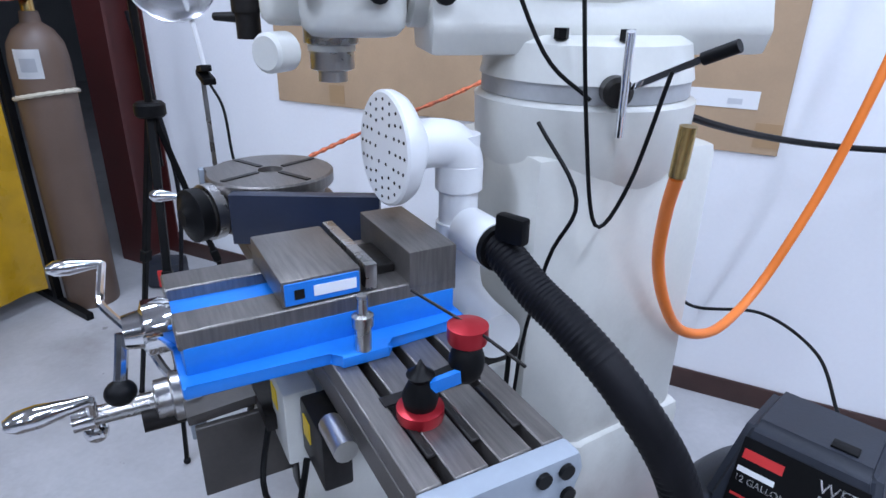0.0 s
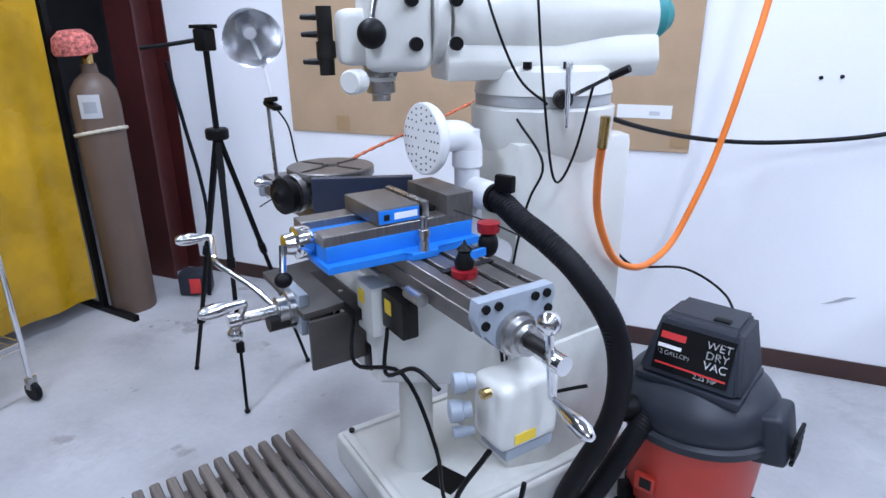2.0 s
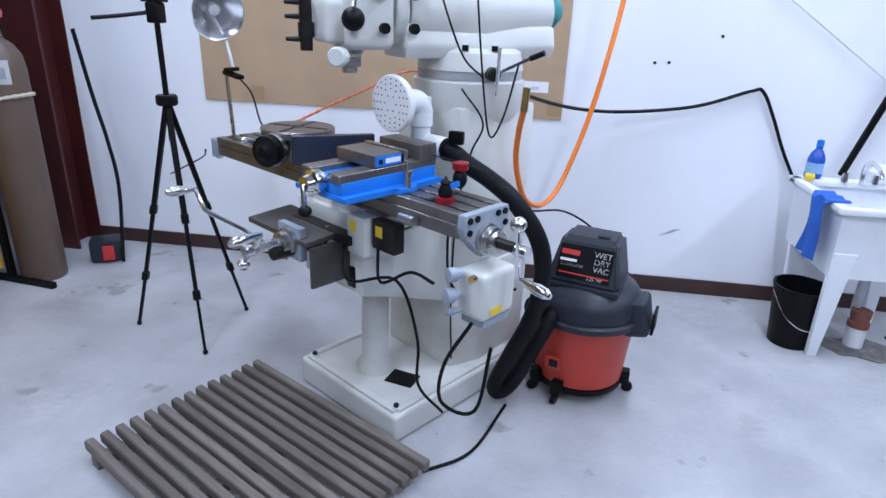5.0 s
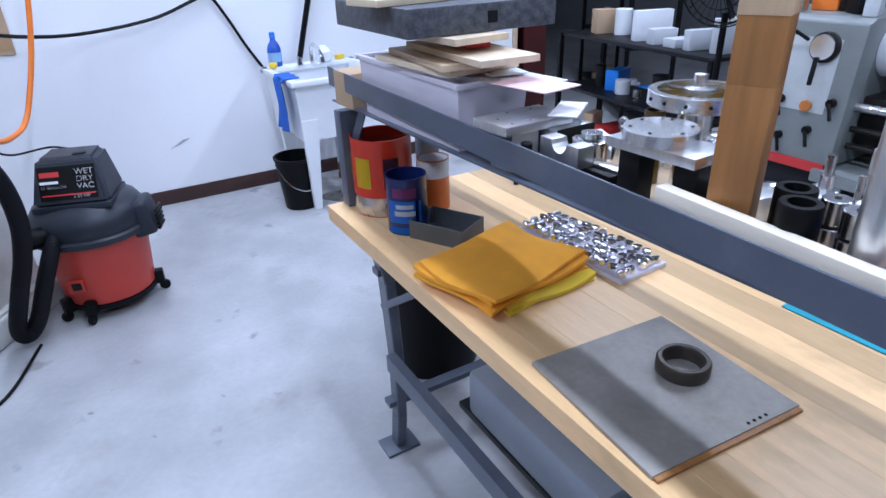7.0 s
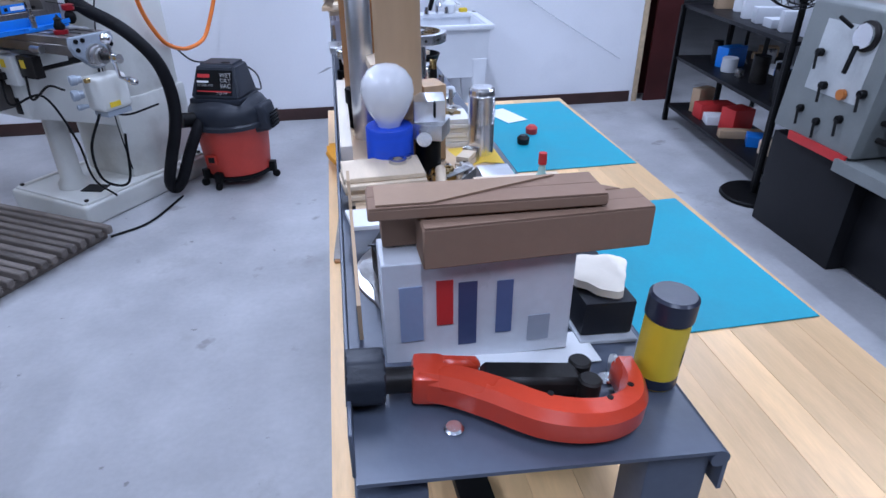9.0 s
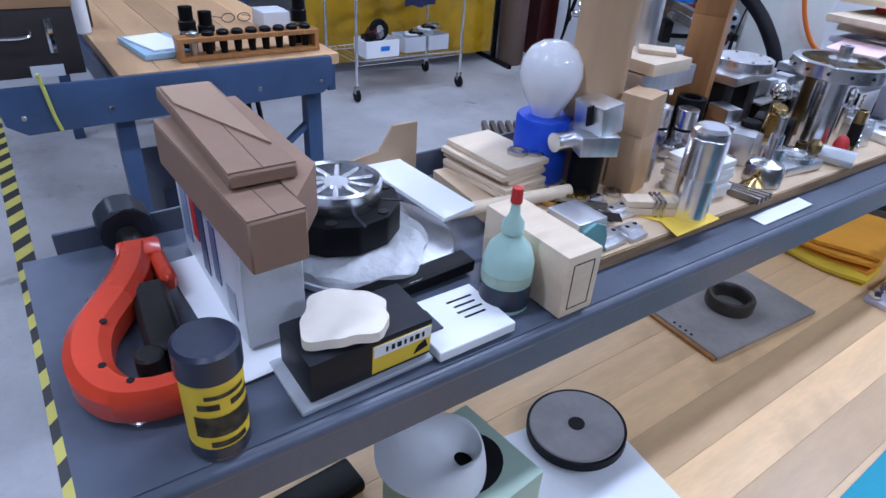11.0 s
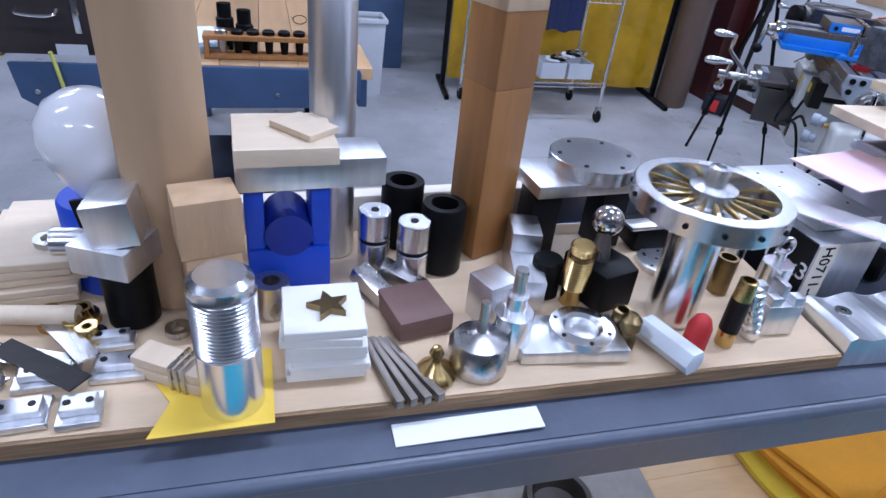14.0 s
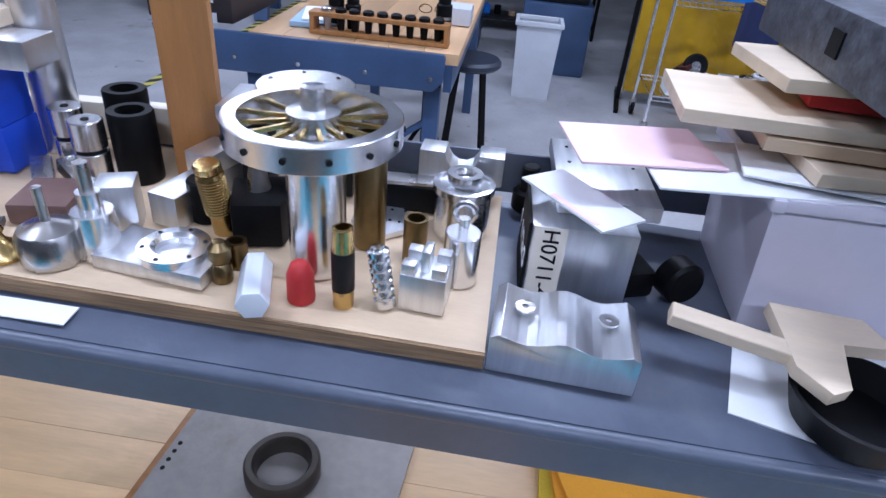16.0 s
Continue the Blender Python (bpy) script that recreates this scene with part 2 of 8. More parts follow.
def smooth_line(pts, steps=8):
    p = [Vector(q) for q in pts]
    p = [p[0] * 2 - p[1]] + p + [p[-1] * 2 - p[-2]]
    out = []
    for k in range(1, len(p) - 2):
        a, b, c, d = p[k - 1 : k + 3]
        for s in range(steps):
            t = s / steps
            out.append(0.5 * (2 * b + (c - a) * t + (2 * a - 5 * b + 4 * c - d) * t * t + (3 * b - a - 3 * c + d) * t**3))
    return out + [p[-2]]


def sweep(bm, pts, r, seg=10, steps=8, ridge=0.0, smooth=True):
    """A round tube along a line; ridge: how far each second ring stands out."""
    line = smooth_line(pts, steps) if smooth else [Vector(q) for q in pts]
    rings, side = [], None
    for k, q in enumerate(line):
        d = (line[min(k + 1, len(line) - 1)] - line[max(k - 1, 0)]).normalized()
        if side is None:
            side = d.orthogonal().normalized()
        side = (side - d * side.dot(d)).normalized()
        up = d.cross(side)
        rad = r * (1 + (ridge if k % 2 else -ridge))
        rings.append([bm.verts.new(q + rad * (math.cos(a) * side + math.sin(a) * up)) for a in (2 * math.pi * i / seg for i in range(seg))])
    for a, b in zip(rings, rings[1:]):
        for k in range(seg):
            j = (k + 1) % seg
            bm.faces.new((a[k], a[j], b[j], b[k]))
    bm.faces.new(rings[0][::-1])
    bm.faces.new(rings[-1])
    return bm


def ball(bm, r, at, squash=1.0, seg=20):
    prof = [(r * math.sin(math.pi * k / 12), -r * squash * math.cos(math.pi * k / 12)) for k in range(13)]
    return rev(bm, prof, at, seg=seg)


def strut(bm, a, b, w, h=None, bev=0.0):
    """A straight bar of w by h from a to b."""
    a, b = Vector(a), Vector(b)
    d = b - a
    m = Matrix.Translation((a + b) / 2) @ d.to_track_quat("Z", "Y").to_matrix().to_4x4() @ Matrix.Diagonal((w, h or w, d.length, 1))
    g = bmesh.ops.create_cube(bm, size=1, matrix=m)
    if bev:
        bmesh.ops.bevel(bm, geom=list({e for v in g["verts"] for e in v.link_edges}), offset=bev, segments=1, affect="EDGES")
    return bm


def sheet(bm, fx, nu, nv, thick):
    """A curved sheet: fx(u, v) gives the place, thick its depth downwards."""
    top = [[bm.verts.new(fx(i / nu, j / nv)) for j in range(nv + 1)] for i in range(nu + 1)]
    low = [[bm.verts.new(v.co + Vector((0, 0, -thick))) for v in row] for row in top]
    for i in range(nu):
        for j in range(nv):
            bm.faces.new((top[i][j], top[i + 1][j], top[i + 1][j + 1], top[i][j + 1]))
            bm.faces.new((low[i][j], low[i][j + 1], low[i + 1][j + 1], low[i + 1][j]))
    rim = [top[i][0] for i in range(nu + 1)] + [top[nu][j] for j in range(1, nv + 1)] + [top[i][nv] for i in range(nu - 1, -1, -1)] + [top[0][j] for j in range(nv - 1, 0, -1)]
    rl = [low[i][0] for i in range(nu + 1)] + [low[nu][j] for j in range(1, nv + 1)] + [low[i][nv] for i in range(nu - 1, -1, -1)] + [low[0][j] for j in range(nv - 1, 0, -1)]
    for k in range(len(rim)):
        j = (k + 1) % len(rim)
        bm.faces.new((rim[j], rim[k], rl[k], rl[j]))
    return bm


def mesh_of(name, bm, material):
    bmesh.ops.recalc_face_normals(bm, faces=bm.faces)
    me = bpy.data.meshes.new(name)
    bm.to_mesh(me)
    bm.free()
    me.materials.append(material)
    me.shade_smooth()
    me.set_sharp_from_angle(angle=radians(38))
    return me


def part(name, bm, material, parent, label=""):
    ob = new(name, mesh_of(name, bm, material))
    ob.parent = parent
    return tagged(ob, label)


def thing(name, label, category, m=None, group="", kind=""):
    ob = new(name)
    ob.empty_display_size = 0.05
    if m is not None:
        ob.matrix_basis = m
    return tagged(ob, label, category, group, kind)


def solid(name, bm, material, label, category, m=None, group="", kind=""):
    """A thing of one piece."""
    ob = new(name, mesh_of(name, bm, material))
    if m is not None:
        ob.matrix_basis = m
    return tagged(ob, label, category, group, kind)


def B():
    return bmesh.new()


def words(name, body, size, m, material, parent, extrude=0.0004):
    """Raised lettering in the built-in font, as a mesh."""
    cu = bpy.data.curves.new(name, "FONT")
    cu.body, cu.size, cu.extrude, cu.align_x, cu.align_y = body, size, extrude, "CENTER", "CENTER"
    tmp = bpy.data.objects.new(name, cu)
    scene.collection.objects.link(tmp)
    me = bpy.data.meshes.new_from_object(tmp.evaluated_get(bpy.context.evaluated_depsgraph_get()))
    bpy.data.objects.remove(tmp)
    me.materials.clear()
    me.materials.append(material)
    ob = new(name, me)
    ob.parent = parent
    ob.matrix_basis = m
    return ob


# ---- setting ----
solid("floor", box(B(), (24, 24, 0.1), (-2, -3, -0.1)), CONCRETE, "pale grey sealed concrete floor with dull stains", "floor", kind="structure")
solid("wall_north", box(B(), (6.9, 0.14, CEIL), (-0.67, 0.07, 0)), WALLPAINT, "white painted plasterboard partition wall", "wall", kind="structure")
for nm, sz, at in (("wall_west", (0.15, 24, CEIL), (-12, -3, 0)), ("wall_east", (0.15, 24, CEIL), (8, -3, 0)), ("wall_south", (20, 0.15, CEIL), (-2, -12, 0)), ("wall_back", (20, 0.15, CEIL), (-2, 6, 0))):
    solid(nm, box(B(), sz, at), SHOPWALL, "light grey workshop wall", "wall", kind="structure")
solid("ceiling", box(B(), (24, 24, 0.1), (-2, -3, CEIL)), CEILING, "pale workshop ceiling", "ceiling", kind="structure")
solid("baseboard", box(B(), (6.8, 0.012, 0.1), (-0.65, -0.006, 0), bev=0.003), BROWN_VINYL, "dark brown vinyl cove baseboard along the wall", "baseboard", kind="structure")
solid("trim", box(B(), (0.045, 0.16, CEIL - 0.02), (2.806, 0.07, 0), bev=0.003), PALEWOOD, "raw pale timber trim at the wall's end", "trim", kind="structure")


def h_column(name, x, y, label):
    bm = B()
    box(bm, (0.24, 0.02, CEIL - 0.01), (0, -0.12, 0))
    box(bm, (0.24, 0.02, CEIL - 0.01), (0, 0.12, 0))
    box(bm, (0.015, 0.22, CEIL - 0.01), (0, 0, 0))
    return solid(name, bm, REDSTEEL, label, "column", pose(x, y, 0), "steel columns", "structure")


h_column("steel_column", -4.17, -0.12, "dark red painted steel H column beside the wall")
h_column("steel_column", 3.02, 0.12, "dark red painted steel H column beyond the wall's end")


def lamp_fixture(x, y):
    root = thing("ceiling_light", "white fluorescent batten light on the ceiling", "ceiling light", pose(x, y, CEIL - 0.09), "ceiling lights")
    part("housing", box(B(), (0.16, 1.22, 0.05), (0, 0, 0.04), bev=0.008), WHITEPL, root)
    for dx in (-0.045, 0.045):
        part("tube", cyl(B(), 0.017, 1.18, (dx, 0.59, 0.012), (90, 0, 0), 12), LAMPGLOW, root)
    d = bpy.data.lights.new("ceiling_light", "AREA")
    d.shape, d.size, d.size_y, d.energy, d.color = "RECTANGLE", 0.16, 1.2, LAMP_POWER, LAMP_COLOR
    o = new("lamp", d)
    o.parent = root
    o.matrix_basis = Matrix.Translation((0, 0, -0.02))


for lx, ly in ((-5.4, -6.2), (-2.6, -6.2), (-2.6, -3.4), (-2.6, -1.2), (0.2, -6.2), (0.2, -3.4), (0.2, -1.2), (3.0, -6.2), (3.0, -3.4), (3.0, -1.2)):
    lamp_fixture(lx, ly)


# ---- milling machine corner ----
def handle_bar(bm, at, d, length, r=0.011):
    """A swelling machine handle along the direction d."""
    q = Vector(d).to_track_quat("Z", "Y").to_euler()
    deg = [math.degrees(a) for a in q]
    prof = [(0, 0), (r * 0.6, 0.001), (r * 0.75, length * 0.2), (r * 1.25, length * 0.6), (r * 1.15, length * 0.85), (r * 0.6, length * 0.98), (0, length)]
    return rev(bm, prof, at, deg, 16)


def milling_machine():
    root = thing("milling_machine", "cream-white knee milling machine standing on the concrete floor", "milling machine", pose(-1.6375, -1.674, 0, 0, 0, -34.6))
    # base with a raised rim
    bm = B()
    box(bm, (0.66, 0.98, 0.13), (0, 0.49, 0), bev=0.02, seg=3)
    part("base", bm, MILLPAINT, root, "cream cast base with a worn rim")
    bm = B()
    for sx, sy, x, y in ((0.60, 0.03, 0, 0.03), (0.03, 0.9, -0.3, 0.49), (0.03, 0.9, 0.3, 0.49)):
        box(bm, (sx, sy, 0.018), (x, y, 0.125), bev=0.006)
    part("base_rim", bm, MILLPAINT, root)
    for x, y in ((-0.285, 0.05), (0.285, 0.05), (0.285, 0.92)):
        part("base_bolt", cyl(B(), 0.012, 0.012, (x, y, 0.142), seg=6), DARKIRON, root)
    part("floor_plate", box(B(), (0.13, 0.1, 0.006), (0.14, 0.22, 0.13), rot=(0, 0, 20)), BLACKP, root, "black opening cover on the base")
    # column
    bm = B()
    prism(bm, [(-0.20, 0.44), (0.22, 0.44), (0.27, 0.60), (0.25, 0.96), (-0.23, 0.96), (-0.25, 0.60)], 0.5, (0, 0, 0.12), bev=0.03)
    prism(bm, [(-0.17, 0.46), (0.20, 0.46), (0.255, 0.60), (0.24, 0.93), (-0.18, 0.93), (-0.2, 0.60)], 0.72, (0, 0, 0.6), bev=0.035)
    part("column", bm, MILLPAINT, root, "cream cast column with hanging wires")
    bm = B()
    rev(bm, [(0, 0), (0.20, 0), (0.235, 0.06), (0.24, 0.17), (0.22, 0.18), (0, 0.18)], (0.05, 0.68, 1.24), seg=40)
    part("turret_base", bm, MILLPAINT, root)
    part("turret_ring", rev(B(), [(0, 0), (0.225, 0), (0.225, 0.035), (0, 0.035)], (0.05, 0.68, 1.42), seg=40), mat("turret_seam_grey", (0.42, 0.43, 0.44), 0.4, 0.3), root, "greyer machined turret seam")
    bm = B()
    rev(bm, [(0, 0), (0.23, 0), (0.215, 0.07), (0.19, 0.085), (0, 0.085)], (0.05, 0.68, 1.455), seg=40)
    part("turret_top", bm, MILLPAINT, root)
    for a in (200, 235, 270, 305, 340):
        part("turret_bolt", cyl(B(), 0.014, 0.02, (0.05 + 0.2 * math.cos(radians(a)), 0.68 + 0.2 * math.sin(radians(a)), 1.535), seg=6), BLACKP, root)
    # ram, swung a little, with the head at its front
    ram = -17
    bm = B()
    prism(bm, [(-0.10, 0), (0.10, 0), (0.12, 0.05), (0.10, 0.13), (-0.10, 0.13), (-0.12, 0.05)], 0.72, (0.16, 1.02, 1.50), (90, 0, ram), bev=0.012)
    part("ram_slide", bm, MILLPAINT, root)
    bm = B()
    rev(bm, [(0, 0), (0.125, 0), (0.145, 0.03), (0.15, 0.34), (0.12, 0.62), (0.105, 0.70), (0, 0.70)], (-0.06, 0.36, 1.68), (-90, 0, ram), 32)
    part("ram", bm, MILLPAINT, root, "rounded cream overarm")
    part("cap_cover", rev(B(), [(0, 0), (0.075, 0), (0.078, 0.05), (0.05, 0.09), (0, 0.1)], (0.145, 1.03, 1.69), (-90, 0, ram), 20), TEALCAP, root, "teal cover over the arm's end")
    bm = B()
    box(bm, (0.24, 0.2, 0.40), (-0.10, 0.20, 1.53), rot=(0, 0, ram), bev=0.045, seg=3)
    box(bm, (0.17, 0.15, 0.16), (-0.13, 0.11, 1.55), rot=(0, 0, ram), bev=0.03, seg=3)
    part("head", bm, MILLPAINT, root, "cream milling head")
    part("head_flange", cyl(B(), 0.135, 0.05, (-0.075, 0.30, 1.68), (-90, 0, ram), 32, bev=0.01), MILLPAINT, root)
    for dx, dz in ((0.06, 0.05), (-0.06, 0.05), (0.06, -0.07), (-0.05, -0.07)):
        part("head_bolt", cyl(B(), 0.02, 0.02, (0.05 + dx * 0.4, 0.255 + dx, 1.68 + dz), (90, 0, 73), 12), BLACKP, root)
    part("quill", rev(B(), [(0, 0), (0.03, 0), (0.03, 0.02), (0.045, 0.025), (0.045, 0.07), (0.055, 0.075), (0.055, 0.13), (0, 0.13)], (-0.125, 0.165, 1.44), seg=24), STEEL, root, "bare steel spindle nose")
    part("nose_ring", cyl(B(), 0.048, 0.025, (-0.125, 0.165, 1.50), seg=24), MILLPAINT, root)
    part("ball_knob", ball(B(), 0.042, (0.02, 0.07, 1.64)), BLACKP, root, "black ball knob")
    part("lever_rod", cyl(B(), 0.009, 0.14, (0.02, 0.07, 1.66), (-12, 0, 0), 10), CHROME, root)
    bm = B()
    cyl(bm, 0.024, 0.2, (-0.20, 0.02, 1.52), seg=14)
    cyl(bm, 0.03, 0.05, (-0.20, 0.02, 1.57), seg=14)
    part("micrometer_stop", bm, DARKIRON, root)
    for z in (1.56, 1.64, 1.69):
        part("side_knob", cyl(B(), 0.011, 0.055, (-0.215, 0.005, z), (90, 0, -40), 12, r2=0.008, bev=0.002), DARKIRON, root)
    part("feed_hub", cyl(B(), 0.035, 0.06, (-0.03, 0.05, 1.51), (90, 0, 35), 18, bev=0.006), MILLPAINT, root)
    # turret lever by the wires
    bm = B()
    cyl(bm, 0.008, 0.2, (0.285, 0.575, 1.37), (14, 14, 0), 12)
    strut(bm, (0.28, 0.57, 1.45), (0.45, 0.61, 1.535), 0.011)
    part("lock_lever", bm, CHROME, root, "chrome lock lever with a black grip")
    part("lever_grip", cyl(B(), 0.011, 0.06, (0.42, 0.603, 1.52), (0, 66, 15), 12), BLACKP, root)
    part("lever_hub", cyl(B(), 0.028, 0.05, (0.25, 0.58, 1.45), (90, 0, 60), 20, bev=0.008), DARKIRON, root)
    part("air_fitting", cyl(B(), 0.015, 0.09, (0.415, 0.595, 1.323), (0, 4, 0), 12), BRASS, root, "brass air fitting")
    # knee, saddle, screw
    part("knee_screw", rev(B(), [(0, 0), (0.085, 0), (0.085, 0.03), (0.062, 0.06), (0.058, 0.47), (0, 0.47)], (-0.02, 0.20, 0.13), seg=28), MILLPAINT, root)
    bm = B()
    prism(bm, [(-0.04, 0.86), (0.46, 0.86), (0.46, 0.45), (0.30, 0.52), (-0.04, 0.64)], 0.38, (-0.19, 0, 0), (90, 0, 90), bev=0.012)
    part("knee", bm, MILLPAINT, root, "cream cast knee")
    part("knee_top", box(B(), (0.36, 0.56, 0.035), (0, 0.18, 0.86), bev=0.004), DARKIRON, root, "oily dark way covers")
    part("way_cover", box(B(), (0.40, 0.20, 0.022), (-0.10, -0.125, 0.868), rot=(4, 0, 0), bev=0.004), WAYSTEEL, root, "brown-grey oily way cover")
    part("way_apron", box(B(), (0.016, 0.18, 0.16), (0.105, -0.125, 0.70), bev=0.003), WAYSTEEL, root, "brown-grey hanging chip guard")
    bm = B()
    box(bm, (0.44, 0.28, 0.065), (0.02, 0.09, 0.895), bev=0.008)
    box(bm, (0.32, 0.23, 0.035), (0.02, 0.09, 0.955), bev=0.006)
    part("saddle", bm, MILLPAINT, root)
    part("saddle_block", box(B(), (0.10, 0.06, 0.15), (0.20, -0.05, 0.83), bev=0.006), MILLPAINT, root)
    part("switch_box", box(B(), (0.12, 0.05, 0.11), (0.32, -0.03, 0.87), bev=0.006), DARKIRON, root, "black travel switch box")
    for x, y in ((0.185, -0.0812), (0.30, -0.0562)):
        part("warning_label", box(B(), (0.035, 0.002, 0.04), (x, y, 0.92)), YELLOW, root, "yellow warning sticker")
    # table with T-slots
    bm = B()
    for y, w in ((-0.0025, 0.035), (0.0553, 0.048), (0.1196, 0.048), (0.1774, 0.035)):
        box(bm, (1.55, w, 0.035), (-0.135, y, 1.048), bev=0.002, seg=1)
    part("table_rib", bm, CASTIRON, root, "ground table surface")
    bm = B()
    box(bm, (1.55, 0.215, 0.05), (-0.135, 0.0875, 0.998), bev=0.004, seg=1)
    part("table_body", bm, CASTIRON, root)
    # thin dark sheet over the table body, seen between the ribs
    part("table_trough", box(B(), (1.545, 0.209, 0.004), (-0.135, 0.0875, 1.048)), DARKIRON, root, "dark slot floors")
    for k in range(3):
        part("oil_recess", box(B(), (0.1, 0.012, 0.006), (0.545, 0.0235 + k * 0.064, 1.079), bev=0.002, seg=1), DARKIRON, root)
    part("cross_recess", box(B(), (0.022, 0.155, 0.002), (0.47, 0.0875, 1.0835)), DARKIRON, root)
    part("front_stop", cyl(B(), 0.018, 0.07, (0.40, -0.045, 1.02), (0, 90, 0), 14), STEEL, root)
    part("front_stop", cyl(B(), 0.018, 0.05, (-0.02, -0.045, 1.02), (0, 90, 0), 14), STEEL, root)
    # right end bracket, dial, handle
    bm = B()
    prism(bm, [(-0.024, 1.086), (0.193, 1.086), (0.2, 1.058), (0.186, 1.014), (0.134, 0.965), (0.113, 0.926), (0.064, 0.926), (0.036, 0.965), (-0.013, 0.996), (-0.031, 1.04)], 0.035, (0.642, 0, 0), (90, 0, 90), bev=0.008)
    part("end_bracket", bm, MILLGREY, root, "blue-grey cast end bracket")
    for y, z in ((-0.006, 1.067), (0.169, 1.067), (-0.006, 1.027), (0.029, 1.067), (0.134, 1.067), (0.175, 1.027)):
        part("bracket_bolt", cyl(B(), 0.011, 0.008, (0.675, y, z), (0, 90, 0), 12), BLACKP, root)
    part("dial", rev(B(), [(0, 0), (0.054, 0), (0.054, 0.02), (0.046, 0.022), (0.046, 0.045), (0.036, 0.048), (0.036, 0.065), (0, 0.065)], (0.672, 0.078, 0.99), (0, 90, 0), 32), STEEL, root, "turned steel dial")
    part("end_shaft", rev(B(), [(0, 0), (0.018, 0), (0.018, 0.06), (0.013, 0.065), (0.013, 0.11), (0, 0.11)], (0.735, 0.078, 0.99), (0, 90, 0), 16), DARKIRON, root)
    bm = B()
    strut(bm, (0.830, 0.04, 1.085), (0.830, 0.06, 0.90), 0.016, bev=0.004)
    cyl(bm, 0.022, 0.045, (0.812, 0.065, 0.99), (0, 90, 0), 16)
    part("handle_arm", bm, CHROME, root, "chrome ball-crank handle")
    part("handle_ball", ball(B(), 0.026, (0.830, 0.04, 1.085)), CHROME, root)
    part("handle_grip", handle_bar(B(), (0.840, 0.06, 0.90), (1, -0.15, -0.05), 0.13, 0.016), CHROME, root)
    # power feed
    bm = B()
    box(bm, (0.12, 0.17, 0.17), (0.70, 0.07, 0.735), bev=0.025, seg=3)
    cyl(bm, 0.06, 0.06, (0.70, 0.07, 0.830), seg=24)
    part("power_feed", bm, MILLPAINT, root, "cream power feed gearbox")
    part("feed_label", box(B(), (0.002, 0.06, 0.025), (0.7615, 0.05, 0.755)), YELLOW, root, "yellow sticker")
    for y, z, r in ((-0.045, 0.90, 0.024), (-0.055, 0.83, 0.026), (-0.045, 0.77, 0.014)):
        part("feed_knob", rev(B(), [(0, 0), (r * 0.7, 0), (r * 0.8, 0.02), (r, 0.024), (r, 0.05), (0, 0.055)], (0.68, y + 0.01, z), (90, 0, -20), 18), MILLGREY, root, "blue-grey knob")
    part("feed_lamp", cyl(B(), 0.012, 0.02, (0.735, -0.035, 0.90), (90, 0, 0), 12), BRASS, root)
    part("feed_motor", box(B(), (0.10, 0.14, 0.03), (0.70, 0.075, 0.706), bev=0.006), MILLGREY, root)
    # hand cranks at the front
    bm = B()
    rev(bm, [(0, 0), (0.05, 0), (0.05, 0.03), (0.04, 0.034), (0.04, 0.06), (0.02, 0.064), (0.018, 0.17), (0, 0.17)], (-0.01, -0.21, 0.865), (90, 0, 0), 28)
    part("cross_dial", bm, STEEL, root)
    part("dial_plate", box(B(), (0.14, 0.03, 0.13), (-0.02, -0.205, 0.79), bev=0.004), MILLGREY, root)
    part("screw_housing", cyl(B(), 0.032, 0.2, (-0.01, -0.10, 0.835), (90, 0, 0), 16), DARKIRON, root)
    bm = B()
    strut(bm, (0.05, -0.372, 0.939), (-0.064, -0.386, 0.794), 0.018, bev=0.004)
    cyl(bm, 0.022, 0.035, (-0.007, -0.378, 0.866), (90, 0, 0), 14)
    part("cross_arm", bm, CHROME, root)
    part("cross_grip", handle_bar(B(), (0.05, -0.372, 0.939), (0.1, -1, -0.02), 0.13, 0.017), CHROME, root)
    part("cross_ball", ball(B(), 0.024, (-0.064, -0.386, 0.794)), CHROME, root)
    part("knee_crank", sweep(B(), [(-0.10, -0.20, 0.79), (-0.18, -0.24, 0.815), (-0.26, -0.27, 0.848), (-0.385, -0.345, 0.905), (-0.415, -0.35, 0.925), (-0.46, -0.343, 0.95), (-0.50, -0.336, 0.975)], 0.010, 8, 5), CHROME, root, "bent chrome knee crank")
    part("crank_hub", cyl(B(), 0.03, 0.06, (-0.085, -0.19, 0.785), (90, 0, -60), 16), STEEL, root)
    part("crank_grip", handle_bar(B(), (-0.50, -0.336, 0.975), (-0.05, -1, 0.03), 0.12, 0.017), CHROME, root)
    part("clamp_lever", handle_bar(B(), (0.03, -0.08, 0.90), (0.05, -0.3, -1), 0.11, 0.012), CHROME, root)
    part("oil_pump", box(B(), (0.05, 0.05, 0.09), (0.12, -0.02, 0.66), bev=0.006), DARKIRON, root)
    # left end of the table
    part("left_bracket", box(B(), (0.035, 0.24, 0.09), (-0.93, 0.085, 0.985), bev=0.008), MILLGREY, root)
    part("left_ball", ball(B(), 0.022, (-0.98, 0.02, 0.98)), CHROME, root)
    part("left_shaft", cyl(B(), 0.015, 0.08, (-1.02, 0.085, 1.02), (0, 90, 0), 12), DARKIRON, root)
